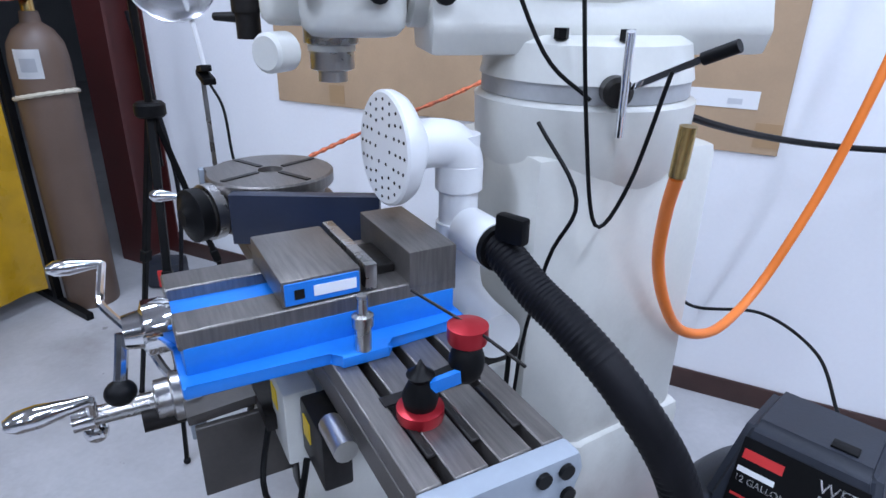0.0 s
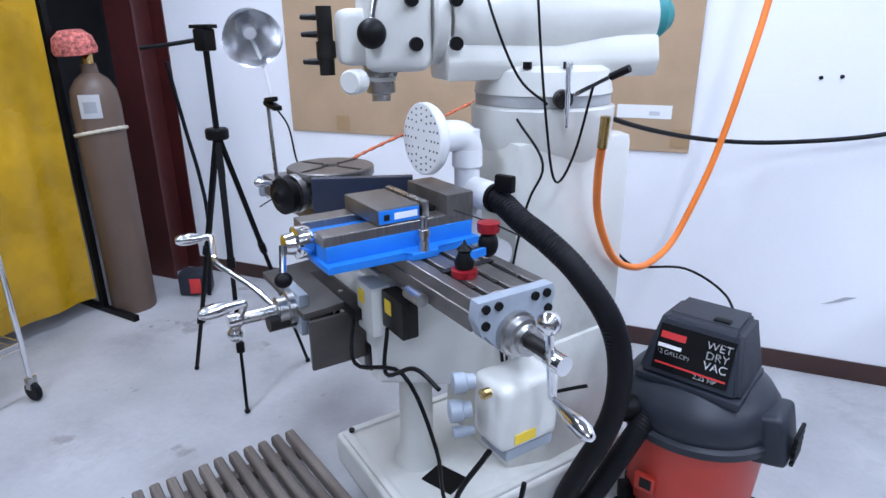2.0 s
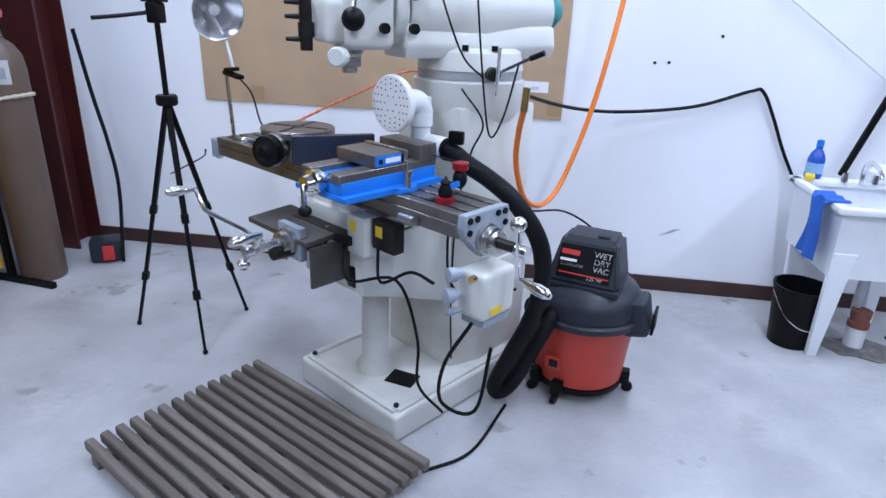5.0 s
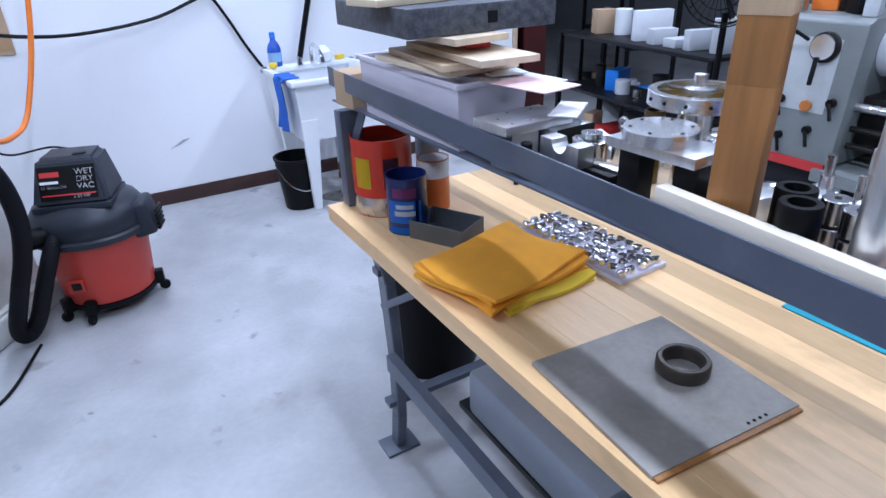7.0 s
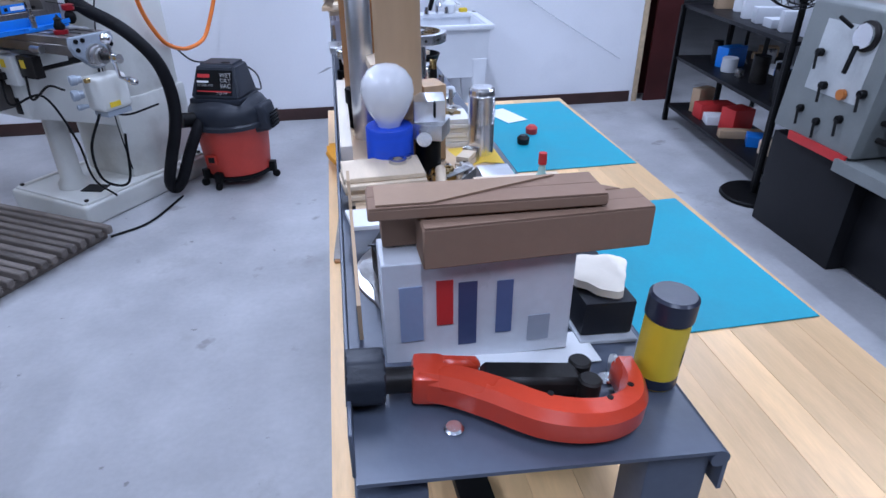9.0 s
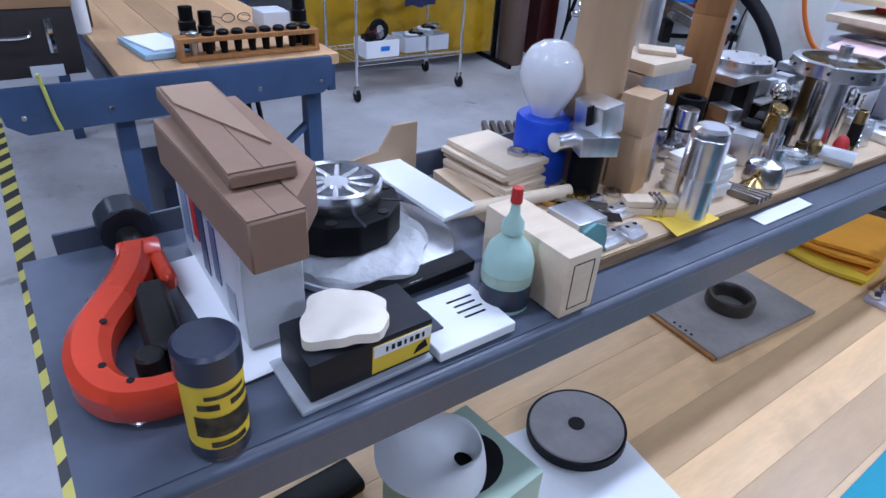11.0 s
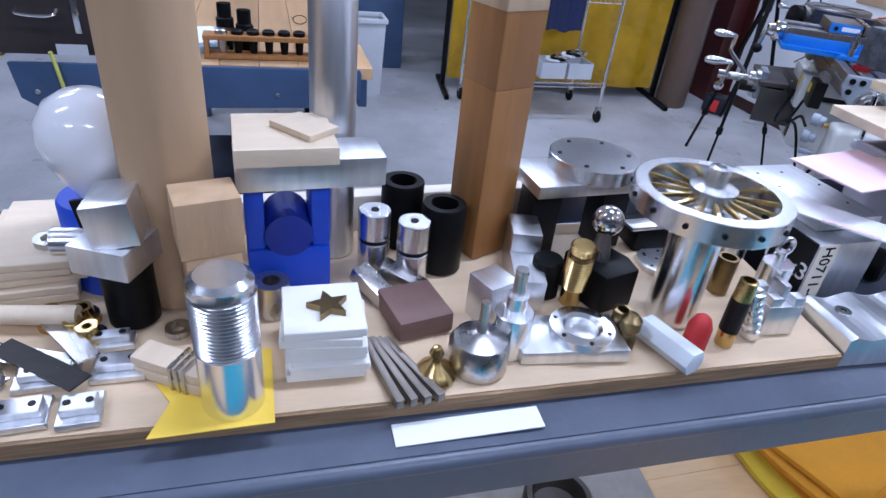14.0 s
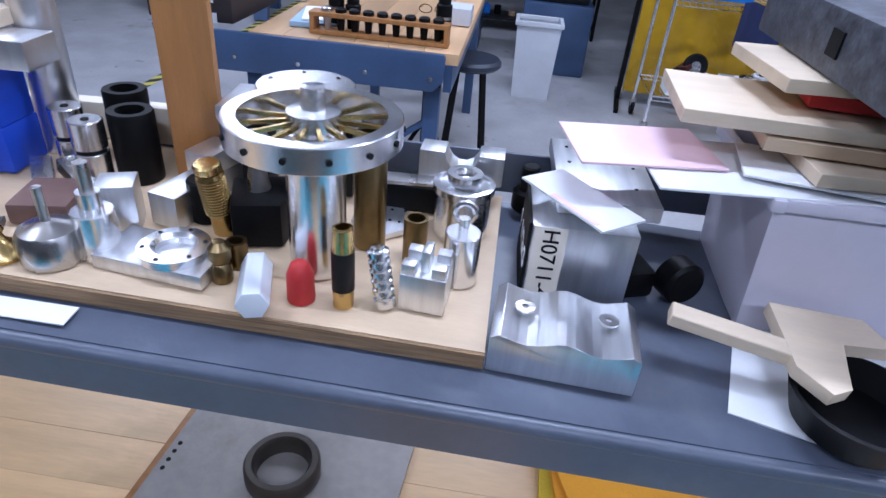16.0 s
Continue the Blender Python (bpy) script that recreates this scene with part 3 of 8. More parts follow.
    # wiring
    for pts, r in (([(0.24, 0.42, 1.40), (0.34, 0.44, 1.28), (0.30, 0.42, 1.15), (0.26, 0.4, 0.9), (0.25, 0.4, 0.5), (0.25, 0.42, 0.2)], 0.004), ([(0.20, 0.42, 0.9), (0.25, 0.38, 0.62), (0.40, 0.36, 0.58), (0.52, 0.5, 0.62)], 0.006), ([(0.72, -0.02, 0.73), (0.64, -0.06, 0.55), (0.60, -0.02, 0.36), (0.70, 0.05, 0.34), (0.73, 0.08, 0.60)], 0.007), ([(0.3, -0.06, 0.88), (0.36, -0.1, 0.78), (0.50, -0.09, 0.86), (0.60, -0.08, 0.85)], 0.006), ([(0.12, -0.08, 0.86), (0.2, -0.12, 0.74), (0.42, -0.08, 0.80), (0.45, 0.0, 0.55), (0.40, 0.06, 0.30), (0.5, 0.1, 0.2)], 0.006), ([(0.1, 0.36, 1.9), (0.2, 0.35, 1.7), (0.24, 0.42, 1.52), (0.28, 0.5, 1.44)], 0.004), ([(0.2, 0.5, 1.95), (0.26, 0.47, 1.7), (0.30, 0.48, 1.4), (0.33, 0.5, 1.22), (0.36, 0.54, 1.3), (0.4, 0.56, 1.5)], 0.004)):
        part("cable", sweep(B(), pts, r, 7, 6), BLACKP, root)
    return root


TEALCAP = mat("teal_cover", (0.03, 0.26, 0.27), 0.6)
milling_machine()
MILL = pose(-1.6375, -1.674, 0, 0, 0, -34.6)


def machine_vise():
    root = thing("machine_vise", "bright blue machine vise with ground steel jaws on the mill table", "vise", MILL @ pose(0.20, 0.03, 1.0835) @ Matrix.Diagonal((0.88, 0.97, 0.86, 1.0)))
    bm = B()
    prism(bm, [(-0.16, -0.27), (0.16, -0.27), (0.16, -0.05), (0.19, -0.04), (0.19, 0.04), (0.16, 0.05), (0.16, 0.20), (-0.16, 0.20), (-0.16, 0.05), (-0.19, 0.04), (-0.19, -0.04), (-0.16, -0.05)], 0.022, bev=0.005)
    box(bm, (0.25, 0.45, 0.055), (0, -0.035, 0.018), bev=0.006)
    part("body", bm, BLUEPAINT, root, "bright blue cast body")
    bm = B()
    for x in (-0.085, 0.085):
        box(bm, (0.075, 0.46, 0.035), (x, -0.035, 0.068), bev=0.003, seg=1)
    part("way", bm, CASTIRON, root, "ground steel ways")
    part("slot_floor", box(B(), (0.1, 0.3, 0.006), (0, -0.12, 0.073)), BLUEPAINT, root)
    jaw = part("moving_jaw", box(B(), (0.235, 0.13, 0.050), (0, -0.045, 0.1035), bev=0.004), CASTIRON, root, "ground moving jaw")
    part("fixed_jaw", box(B(), (0.25, 0.09, 0.075), (0, 0.148, 0.092), bev=0.004), CASTIRON, root)
    part("jaw_plate", box(B(), (0.245, 0.02, 0.05), (0, 0.036, 0.108), bev=0.002), STEEL, root)
    part("jaw_screw", box(B(), (0.12, 0.055, 0.03), (0, 0.075, 0.09), bev=0.003), DARKIRON, root)
    part("name_panel", box(B(), (0.003, 0.122, 0.042), (0.1187, -0.045, 0.107), bev=0.001, seg=1), BLUEPAINT, jaw, "blue painted name panel with pale letters")
    part("name_mark", box(B(), (0.002, 0.07, 0.020), (0.1208, -0.025, 0.118)), WHITEPL, jaw, "pale raised lettering shape")
    part("emblem", box(B(), (0.002, 0.016, 0.018), (0.1208, -0.083, 0.118)), DARKIRON, jaw)
    part("screw_collar", rev(B(), [(0, 0), (0.045, 0), (0.05, 0.012), (0.05, 0.04), (0.035, 0.045), (0.03, 0.07), (0, 0.07)], (0, -0.262, 0.06), (90, 0, 0), 28), CHROME, root)
    part("handle", sweep(B(), [(0.0, -0.335, 0.06), (0.01, -0.34, 0.03), (0.03, -0.35, -0.02)], 0.01, 8, 4), CHROME, root)
    part("handle_ball", ball(B(), 0.024, (0.035, -0.352, -0.035)), BLACKP, root, "black ball grip")
    for y in (0.0,):
        part("clamp_stud", rev(B(), [(0, 0), (0.014, 0), (0.014, 0.05), (0.018, 0.05), (0.018, 0.07), (0.009, 0.072), (0.009, 0.11), (0, 0.11)], (0.175, y, 0.02), seg=12), STEEL, root)


machine_vise()


def rotary_table():
    root = thing("rotary_table", "grey rotary table clamped on the mill table", "rotary table", MILL @ pose(-0.36, 0.07, 1.0835))
    part("body", rev(B(), [(0, 0), (0.15, 0), (0.15, 0.05), (0.13, 0.06), (0.13, 0.085), (0, 0.085)], seg=36), CASTIRON, root)
    part("top_disc", rev(B(), [(0, 0), (0.15, 0), (0.153, 0.004), (0.153, 0.028), (0.148, 0.032), (0.03, 0.032), (0.028, 0.02), (0, 0.02)], (0, 0, 0.088), seg=48), CASTIRON, root, "round ground table top")
    for k in range(4):
        a = k * 90 + 25
        part("slot", box(B(), (0.1, 0.014, 0.003), (0.088 * math.cos(radians(a)), 0.088 * math.sin(radians(a)), 0.1192), rot=(0, 0, a)), DARKIRON, root)
    part("worm_housing", cyl(B(), 0.055, 0.1, (0.02, -0.08, 0.05), (90, 0, 20), 24, bev=0.006), CASTIRON, root)
    part("hand_wheel", rev(B(), [(0, 0), (0.06, 0), (0.062, 0.01), (0.062, 0.03), (0.04, 0.034), (0.02, 0.05), (0, 0.05)], (0.055, -0.175, 0.05), (90, 0, 20), 32), BLACKP, root, "black hand wheel")
    part("wheel_dial", rev(B(), [(0.05, 0), (0.066, 0), (0.066, 0.025), (0.05, 0.025)], (0.045, -0.145, 0.05), (90, 0, 20), 32), STEEL, root)
    part("grip", handle_bar(B(), (0.03, -0.22, 0.09), (-0.3, -1, 0.1), 0.06, 0.012), CHROME, root)
    part("lock_knob", ball(B(), 0.016, (-0.14, -0.08, 0.10)), CHROME, root)


rotary_table()
bm = B()
prism(bm, [(0, 0), (0.035, 0), (0.035, 0.115), (0, 0.115)], 0.33, (0, 0, 0), (90, 0, 90), bev=0.003)
solid("angle_plate", bm, NAVY, "dark blue angle plate standing behind the vise", "angle plate", MILL @ pose(-0.21, -0.06, 1.0835, 0, 0, 62))


def magnetic_base(x, y, rz, top):
    root = thing("indicator_base", "black and red clamp stand on the mill table", "clamp stand", MILL @ pose(x, y, 1.0835, 0, 0, rz) @ Matrix.Diagonal((0.74, 0.74, 0.80, 1.0)), "clamp stands")
    part("red_ring", rev(B(), [(0, 0), (0.042, 0), (0.044, 0.008), (0.044, 0.022), (0.03, 0.026), (0, 0.026)], seg=28), REDANOD, root, "red anodised ring")
    part("stem", rev(B(), [(0, 0), (0.03, 0), (0.034, 0.02), (0.02, 0.05), (0.026, 0.06), (0.012, 0.07), (0, 0.09)], (0, 0, 0.026), seg=20), BLACKP, root)
    if top:
        part("arm", strut(B(), (0, 0, 0.06), (0.0, 0.08, 0.07), 0.028, bev=0.005), BLACKP, root)
        part("blue_band", strut(B(), (0.016, 0.01, 0.066), (0.018, 0.07, 0.072), 0.012, 0.024), BLUEPAINT, root, "blue label band")
        part("upper_ball", ball(B(), 0.034, (0.0, 0.095, 0.085), 1.25), BLACKP, root)
        part("upper_ring", rev(B(), [(0, 0), (0.036, 0), (0.038, 0.01), (0.038, 0.03), (0.02, 0.034), (0, 0.036)], (0.0, 0.095, 0.125), seg=28), REDANOD, root)
        part("pointer", sweep(B(), [(-0.14, 0.05, 0.17), (0.0, 0.095, 0.155), (0.13, 0.13, 0.135)], 0.003, 8, 4), DARKIRON, root)


magnetic_base(0.52, 0.045, 0, True)


def dust_port():
    root = thing("dust_port", "white PVC elbow with a perforated round suction head", "suction head", MILL)
    x, y = 0.10, 0.34
    up = 0.04
    part("riser", cyl(B(), 0.040, 0.20, (x, y, 1.12 + up), seg=28), PVC, root)
    part("coupling", cyl(B(), 0.048, 0.06, (x, y, 1.205 + up), seg=28, bev=0.005), PVC, root)
    part("upper_elbow", sweep(B(), [(x, y, 1.225 + up), (x, y, 1.265 + up), (x, y - 0.018, 1.296 + up), (x, y - 0.05, 1.306 + up), (x, y - 0.10, 1.306 + up)], 0.047, 24, 6), PVC, root)
    part("lower_elbow", sweep(B(), [(x, y, 1.14 + up), (x + 0.005, y, 1.05 + up), (x + 0.03, y - 0.005, 0.995 + up), (x + 0.09, y - 0.01, 0.975 + up), (x + 0.20, y - 0.02, 0.975 + up)], 0.046, 24, 6), PVC, root)
    d = Vector((0.03, -1.0, 0.03))
    rot = [math.degrees(v) for v in d.to_track_quat("Z", "Y").to_euler()]
    m = pose(x, y - 0.095, 1.304 + up, *rot)
    head = part("head", rev(B(), [(0, 0), (0.05, 0), (0.098, 0.035), (0.106, 0.05), (0.106, 0.066), (0.101, 0.07), (0, 0.07)], (x, y - 0.095, 1.304 + up), rot, 40), PVC, root, "white round head with small holes")
    holes = B()
    for ring, cnt in ((0.03, 6), (0.055, 12), (0.073, 16), (0.09, 20)):
        for k in range(cnt):
            q = m @ Vector((ring * math.cos(6.283 * k / cnt), ring * math.sin(6.283 * k / cnt), 0.0695))
            cyl(holes, 0.0032, 0.0015, q, rot, 8)
    tagged(part("hole", holes, DARKIRON, head), kind="stuff")
    part("tee", cyl(B(), 0.046, 0.10, (x + 0.045, y, 1.135 + up), (0, 90, 0), 24), PVC, root)


dust_port()


# the shop vacuum and its hose
def shop_vacuum():
    root = thing("shop_vacuum", "red and charcoal wet-dry shop vacuum on casters", "vacuum cleaner", pose(-0.60, -1.22, 0, 0, 0, -18))
    part("tank", rev(B(), [(0, 0.07), (0.19, 0.07), (0.205, 0.085), (0.215, 0.2), (0.23, 0.38), (0.235, 0.40), (0, 0.40)], seg=44), VACRED, root, "red plastic tank")
    part("outlet_panel", box(B(), (0.07, 0.02, 0.06), (-0.07, -0.215, 0.17), bev=0.004), VACRED, root)
    part("outlet_recess", box(B(), (0.04, 0.01, 0.035), (-0.065, -0.224, 0.185)), DARKIRON, root)
    part("base_rim", rev(B(), [(0.15, 0.05), (0.21, 0.055), (0.212, 0.08), (0.15, 0.085)], seg=36), BLACKP, root)
    part("lid", rev(B(), [(0, 0.395), (0.235, 0.395), (0.245, 0.41), (0.255, 0.46), (0.25, 0.50), (0.22, 0.545), (0.15, 0.575), (0, 0.58)], seg=48), VACGREY, root, "charcoal domed lid")
    part("lid_band", rev(B(), [(0.23, 0.39), (0.262, 0.395), (0.264, 0.42), (0.25, 0.43)], seg=48), VACGREY, root)
    bm = B()
    prism(bm, [(-0.165, -0.17), (0.165, -0.17), (0.16, 0.12), (-0.16, 0.12)], 0.03, (0, 0, 0.55), bev=0.01)
    low = [(-0.165, -0.165), (0.165, -0.165), (0.155, 0.13), (-0.155, 0.13)]
    top = [(-0.125, -0.085), (0.125, -0.085), (0.12, 0.10), (-0.12, 0.10)]
    lv = [bm.verts.new((x, y, 0.57)) for x, y in low]
    tv = [bm.verts.new((x, y, 0.775)) for x, y in top]
    fs = [bm.faces.new(tv), bm.faces.new(lv[::-1])] + [bm.faces.new((lv[k], lv[(k + 1) % 4], tv[(k + 1) % 4], tv[k])) for k in range(4)]
    bmesh.ops.bevel(bm, geom=list({e for f in fs for e in f.edges}), offset=0.02, segments=3, affect="EDGES")
    head = part("motor_head", bm, VACGREY, root, "boxy charcoal motor head with a sloped label")
    slope = math.degrees(math.atan2(0.205, 0.08))
    m0 = pose(0, -0.127, 0.672, slope, 0, 0)
    lab = part("label", box(B(), (0.235, 0.15, 0.002), (0, 0, 0.001)), BLACKP, head, "black product label with red and white print")
    lab.matrix_basis = m0
    for x, y, w, hh, mt in ((-0.07, 0.04, 0.08, 0.022, REDINK), (-0.075, 0.005, 0.075, 0.012, WHITEINK), (0.0, -0.052, 0.22, 0.006, REDINK)):
        o = part("print", box(B(), (w, hh, 0.001), (x, y, 0.0022)), mt, lab)
    for k, t in enumerate(("WET", "DRY", "VAC")):
        words("lettering", t, 0.036, pose(0.072, 0.045 - 0.032 * k, 0.0026), WHITEINK, lab)
    words("lettering", "12 GALLON", 0.02, pose(-0.06, -0.016, 0.0026), WHITEINK, lab)
    words("lettering", "2.25 HP", 0.022, pose(0.05, -0.062, 0.0026), WHITEINK, lab)
    part("switch", box(B(), (0.05, 0.03, 0.008), (0.05, -0.04, 0.772), bev=0.002), BLACKP, head)
    part("port", cyl(B(), 0.045, 0.09, (-0.13, -0.20, 0.46), (82, 0, -38), 24), BLACKP, root)
    bm = B()
    box(bm, (0.12, 0.16, 0.17), (0.25, -0.02, 0.36), rot=(0, -12, 0), bev=0.025, seg=3)
    part("exhaust", bm, VACGREY, root)
    for k in range(5):
        part("vent_slat", box(B(), (0.012, 0.11, 0.012), (0.315, -0.03, 0.385 + 0.022 * k), rot=(0, -12, 0), bev=0.003), BLACKP, root)
    for a in (-100, 10, 160, 225):
        c, sn = math.cos(radians(a)), math.sin(radians(a))
        leg = part("caster", box(B(), (0.07, 0.05, 0.07), (0.21 * c, 0.21 * sn, 0.045), rot=(0, 0, a), bev=0.008), BLACKP, root)
        part("wheel", cyl(B(), 0.026, 0.022, (0.24 * c - 0.011 * sn, 0.24 * sn + 0.011 * c, 0.026), (90, 0, a), 18, bev=0.004), BLACKP, leg)
    return root


shop_vacuum()
wm = [MILL @ Vector(p) for p in ((0.17, 0.34, 1.175), (0.26, 0.34, 1.175), (0.36, 0.35, 1.13))]
solid("vacuum_hose", sweep(B(), [*wm, (-1.06, -1.62, 1.09), (-0.965, -1.65, 1.025), (-0.872, -1.65, 0.905), (-0.832, -1.64, 0.78), (-0.833, -1.60, 0.61), (-0.87, -1.57, 0.45), (-0.925, -1.54, 0.30), (-0.985, -1.5, 0.12), (-0.97, -1.47, 0.055), (-0.91, -1.48, 0.12), (-0.83, -1.47, 0.30), (-0.765, -1.42, 0.43), (-0.735, -1.37, 0.465)], 0.035, 16, 22, ridge=0.03), RUBBER, "black ribbed vacuum hose from the suction head to the vacuum", "hose")
solid("hose_cuff", sweep(B(), [wm[0], wm[1]], 0.044, 20, 3), BLACKP, "black plastic cuff on the hose end", "hose cuff")
solid("black_clip", box(B(), (0.06, 0.025, 0.05), (0, 0, 0), bev=0.006), BLACKP, "black magnetic clip on the hose end", "clip", MILL @ pose(0.30, 0.335, 1.205, 0, 0, 20))


# pallet under the operator's place
def duckboard():
    a = Vector((-2.128, -1.482, 0))
    m = pose(a.x, a.y, 0, 0, 0, math.degrees(math.atan2(-0.532, 0.935)))
    root = thing("duckboard", "weathered grey wooden slatted duckboard on the floor", "duckboard", m)
    for k in range(3):
        part("bearer", box(B(), (0.05, 0.80, 0.045), (0.08 + 0.46 * k, -0.4, 0.0), bev=0.004), GREYWOOD, root)
    me = mesh_of("slat", box(B(), (1.08, 0.036, 0.045), (0.54, 0, 0.045), bev=0.006, seg=1), GREYWOOD)
    for k in range(14):
        o = new("slat", me)
        o.parent = root
        o.matrix_basis = pose(random.uniform(-0.006, 0.006), -0.02 - 0.0585 * k, random.uniform(-0.002, 0.002), 0, 0, random.uniform(-0.4, 0.4))


duckboard()


def tripod():
    c = Vector((-2.66, -1.13, 1.24))
    root = thing("tripod", "black aluminium camera tripod on the floor", "tripod", pose(0, 0, 0))
    for f in ((-2.47, -1.37), (-2.975, -1.16), (-2.485, -0.875)):
        foot = Vector((*f, 0.0))
        top = c + (foot - c).normalized() * 0.03
        d = foot - top
        leg = part("leg", strut(B(), top, top + d * 0.45, 0.028, 0.022, 0.004), BLACKP, root)
        part("leg_section", strut(B(), top + d * 0.43, top + d * 0.76, 0.020, 0.018, 0.003), BLACKP, leg)
        part("leg_tip", strut(B(), top + d * 0.74, foot + Vector((0, 0, 0.012)), 0.014, 0.014), BLACKP, leg)
        for k in (0.44, 0.75):
            part("clamp", strut(B(), top + d * (k - 0.02), top + d * (k + 0.02), 0.036, 0.03, 0.004), BLACKP, leg)
        part("foot", ball(B(), 0.013, foot + Vector((0, 0, 0.013))), RUBBER, leg)
    part("crown", cyl(B(), 0.05, 0.05, c + Vector((0, 0, -0.03)), seg=20, bev=0.008), BLACKP, root)
    part("centre_post", cyl(B(), 0.013, 0.56, c + Vector((0, 0, -0.2)), seg=14), BLACKP, root)
    part("pan_head", box(B(), (0.06, 0.07, 0.09), c + Vector((0, 0, 0.34)), bev=0.01), BLACKP, root)
    part("pan_handle", sweep(B(), [c + Vector((0, 0, 0.39)), c + Vector((-0.12, -0.06, 0.37)), c + Vector((-0.24, -0.12, 0.355))], 0.009, 8, 3), BLACKP, root)
    part("plate", box(B(), (0.10, 0.06, 0.015), c + Vector((0, 0, 0.43)), bev=0.003), BLACKP, root)


tripod()


LAMP_AT = Vector((-2.30, -1.28, 1.655))


def clamp_lamp():
    turn = Vector((0.70, -0.60, -0.42)).to_track_quat("-Z", "Y").to_matrix().to_4x4()
    root = thing("clamp_lamp", "clamp work lamp with a dark bell reflector", "lamp", Matrix.Translation(LAMP_AT) @ turn)
    part("reflector", rev(B(), [(0.022, 0.075), (0.045, 0.06), (0.088, 0.0), (0.106, -0.066), (0.110, -0.07)], seg=36), mat("dark_grey_bell", (0.05, 0.055, 0.065), 0.35, vary=0.1), root, "dark grey painted bell")
    part("lining", rev(B(), [(0.110, -0.0705), (0.104, -0.064), (0.085, -0.004), (0.042, 0.052), (0.0, 0.062)], seg=36), ALU, root, "bright spun lining")
    part("socket", rev(B(), [(0, 0.16), (0.018, 0.16), (0.026, 0.14), (0.028, 0.07), (0, 0.07)], seg=20), BLACKP, root)
    part("bulb", rev(B(), [(0, 0.05), (0.014, 0.04), (0.028, 0.005), (0.024, -0.02), (0, -0.032)], seg=20), GLASSWHITE, root, "unlit white bulb")


clamp_lamp()


def indicator_stand():
    root = thing("gooseneck_stand", "steel stand with a black clip head on the mill table's end", "stand", MILL @ pose(-0.78, 0.0, 1.0835) @ Matrix.Diagonal((1.0, 1.0, 0.88, 1.0)))
    part("post", strut(B(), (0, 0, 0), (-0.02, 0, 0.33), 0.012), STEEL, root)
    part("clip", box(B(), (0.13, 0.035, 0.02), (0.04, 0, 0.33), rot=(0, 6, 0), bev=0.004), BLACKP, root)
    part("clip_jaw", box(B(), (0.09, 0.03, 0.02), (0.03, 0, 0.355), rot=(0, -8, 0), bev=0.004), BLACKP, root)
    top = (MILL @ pose(-0.78, 0.0, 1.0835) @ Matrix.Diagonal((1.0, 1.0, 0.88, 1.0))).inverted() @ (LAMP_AT + Vector((-0.09, 0.08, 0.02)))
    low = Vector((0.05, 0, 0.36))
    part("neck", sweep(B(), [low, low.lerp(top, 0.35) + Vector((0.03, 0, 0.03)), low.lerp(top, 0.7) + Vector((0.03, 0, 0.02)), top], 0.007, 8, 6), PVC, root, "pale flexible neck")
    part("lead", sweep(B(), [(0.09, 0, 0.33), (0.15, 0.02, 0.26), (0.2, 0.02, 0.14), (0.24, 0.02, 0.10)], 0.004, 6, 5), BLACKP, root)


indicator_stand()


def gas_cylinder():
    root = thing("gas_cylinder", "tall brown compressed gas cylinder with a rope round it", "gas cylinder", pose(-3.945, -0.695, 0))
    part("body", rev(B(), [(0, 0), (0.125, 0), (0.13, 0.02), (0.13, 1.28), (0.12, 1.36), (0.085, 1.42), (0.045, 1.45), (0.04, 1.5), (0, 1.5)], seg=40), GASBROWN, root)
    part("valve", rev(B(), [(0, 1.5), (0.03, 1.5), (0.03, 1.56), (0.02, 1.58), (0, 1.58)], seg=16), BRASS, root, "orange-brown valve")
    part("rope", sweep(B(), [(0.135 * math.cos(a), 0.135 * math.sin(a), 1.12 + 0.025 * math.cos(a)) for a in (2 * math.pi * k / 20 for k in range(21))], 0.011, 7, 2, ridge=0.15), ROPE, root, "pale rope loop")
    bm = B()
    sheet(bm, lambda u, v: Vector((0.1315 * math.cos(radians(-78 + 50 * u)), 0.1315 * math.sin(radians(-78 + 50 * u)), 1.21 + 0.13 * v)), 8, 1, 0.001)
    part("label", bm, PAPER, root, "white paper label")
    bm = B()
    sheet(bm, lambda u, v: Vector((0.1325 * math.cos(radians(-68 + 30 * u)), 0.1325 * math.sin(radians(-68 + 30 * u)), 1.24 + 0.06 * v)), 6, 1, 0.001)
    part("label_print", bm, TROWGREY, root)


gas_cylinder()
bm = B()
rev(bm, [(0, 0.10), (0.06, 0.095), (0.10, 0.06), (0.115, 0.0), (0.11, -0.03), (0.09, -0.035)], seg=28)
solid("knitted_cap", bm, mat("patterned_cap_cloth", (0.45, 0.12, 0.10), 0.9, vary=0.7, scale=45, fine=90), "patterned red and blue welding cap on the cylinder's valve", "cap", pose(-3.965, -0.745, 1.585, 6, 0, 0))
solid("welding_cable", sweep(B(), [(-3.72, -0.35, 1.5), (-3.70, -0.30, 1.1), (-3.66, -0.28, 0.8), (-3.62, -0.30, 0.5), (-3.60, -0.4, 0.012)], 0.012, 8, 6), RUBBER, "black cable hanging by the steel column", "cable")
solid("grey_bag", box(B(), (0.20, 0.16, 0.16), (0, 0, 0), rot=(0, 0, 30), bev=0.03), VACGREY, "dark grey bag with a red corner against the wall", "bag", pose(-3.74, -0.36, 0))
solid("red_patch", box(B(), (0.07, 0.012, 0.1), (0, 0, 0), rot=(0, 0, 30), bev=0.003), REDMAT, "dull red flap on the grey bag", "flap", pose(-3.67, -0.44, 0.03))


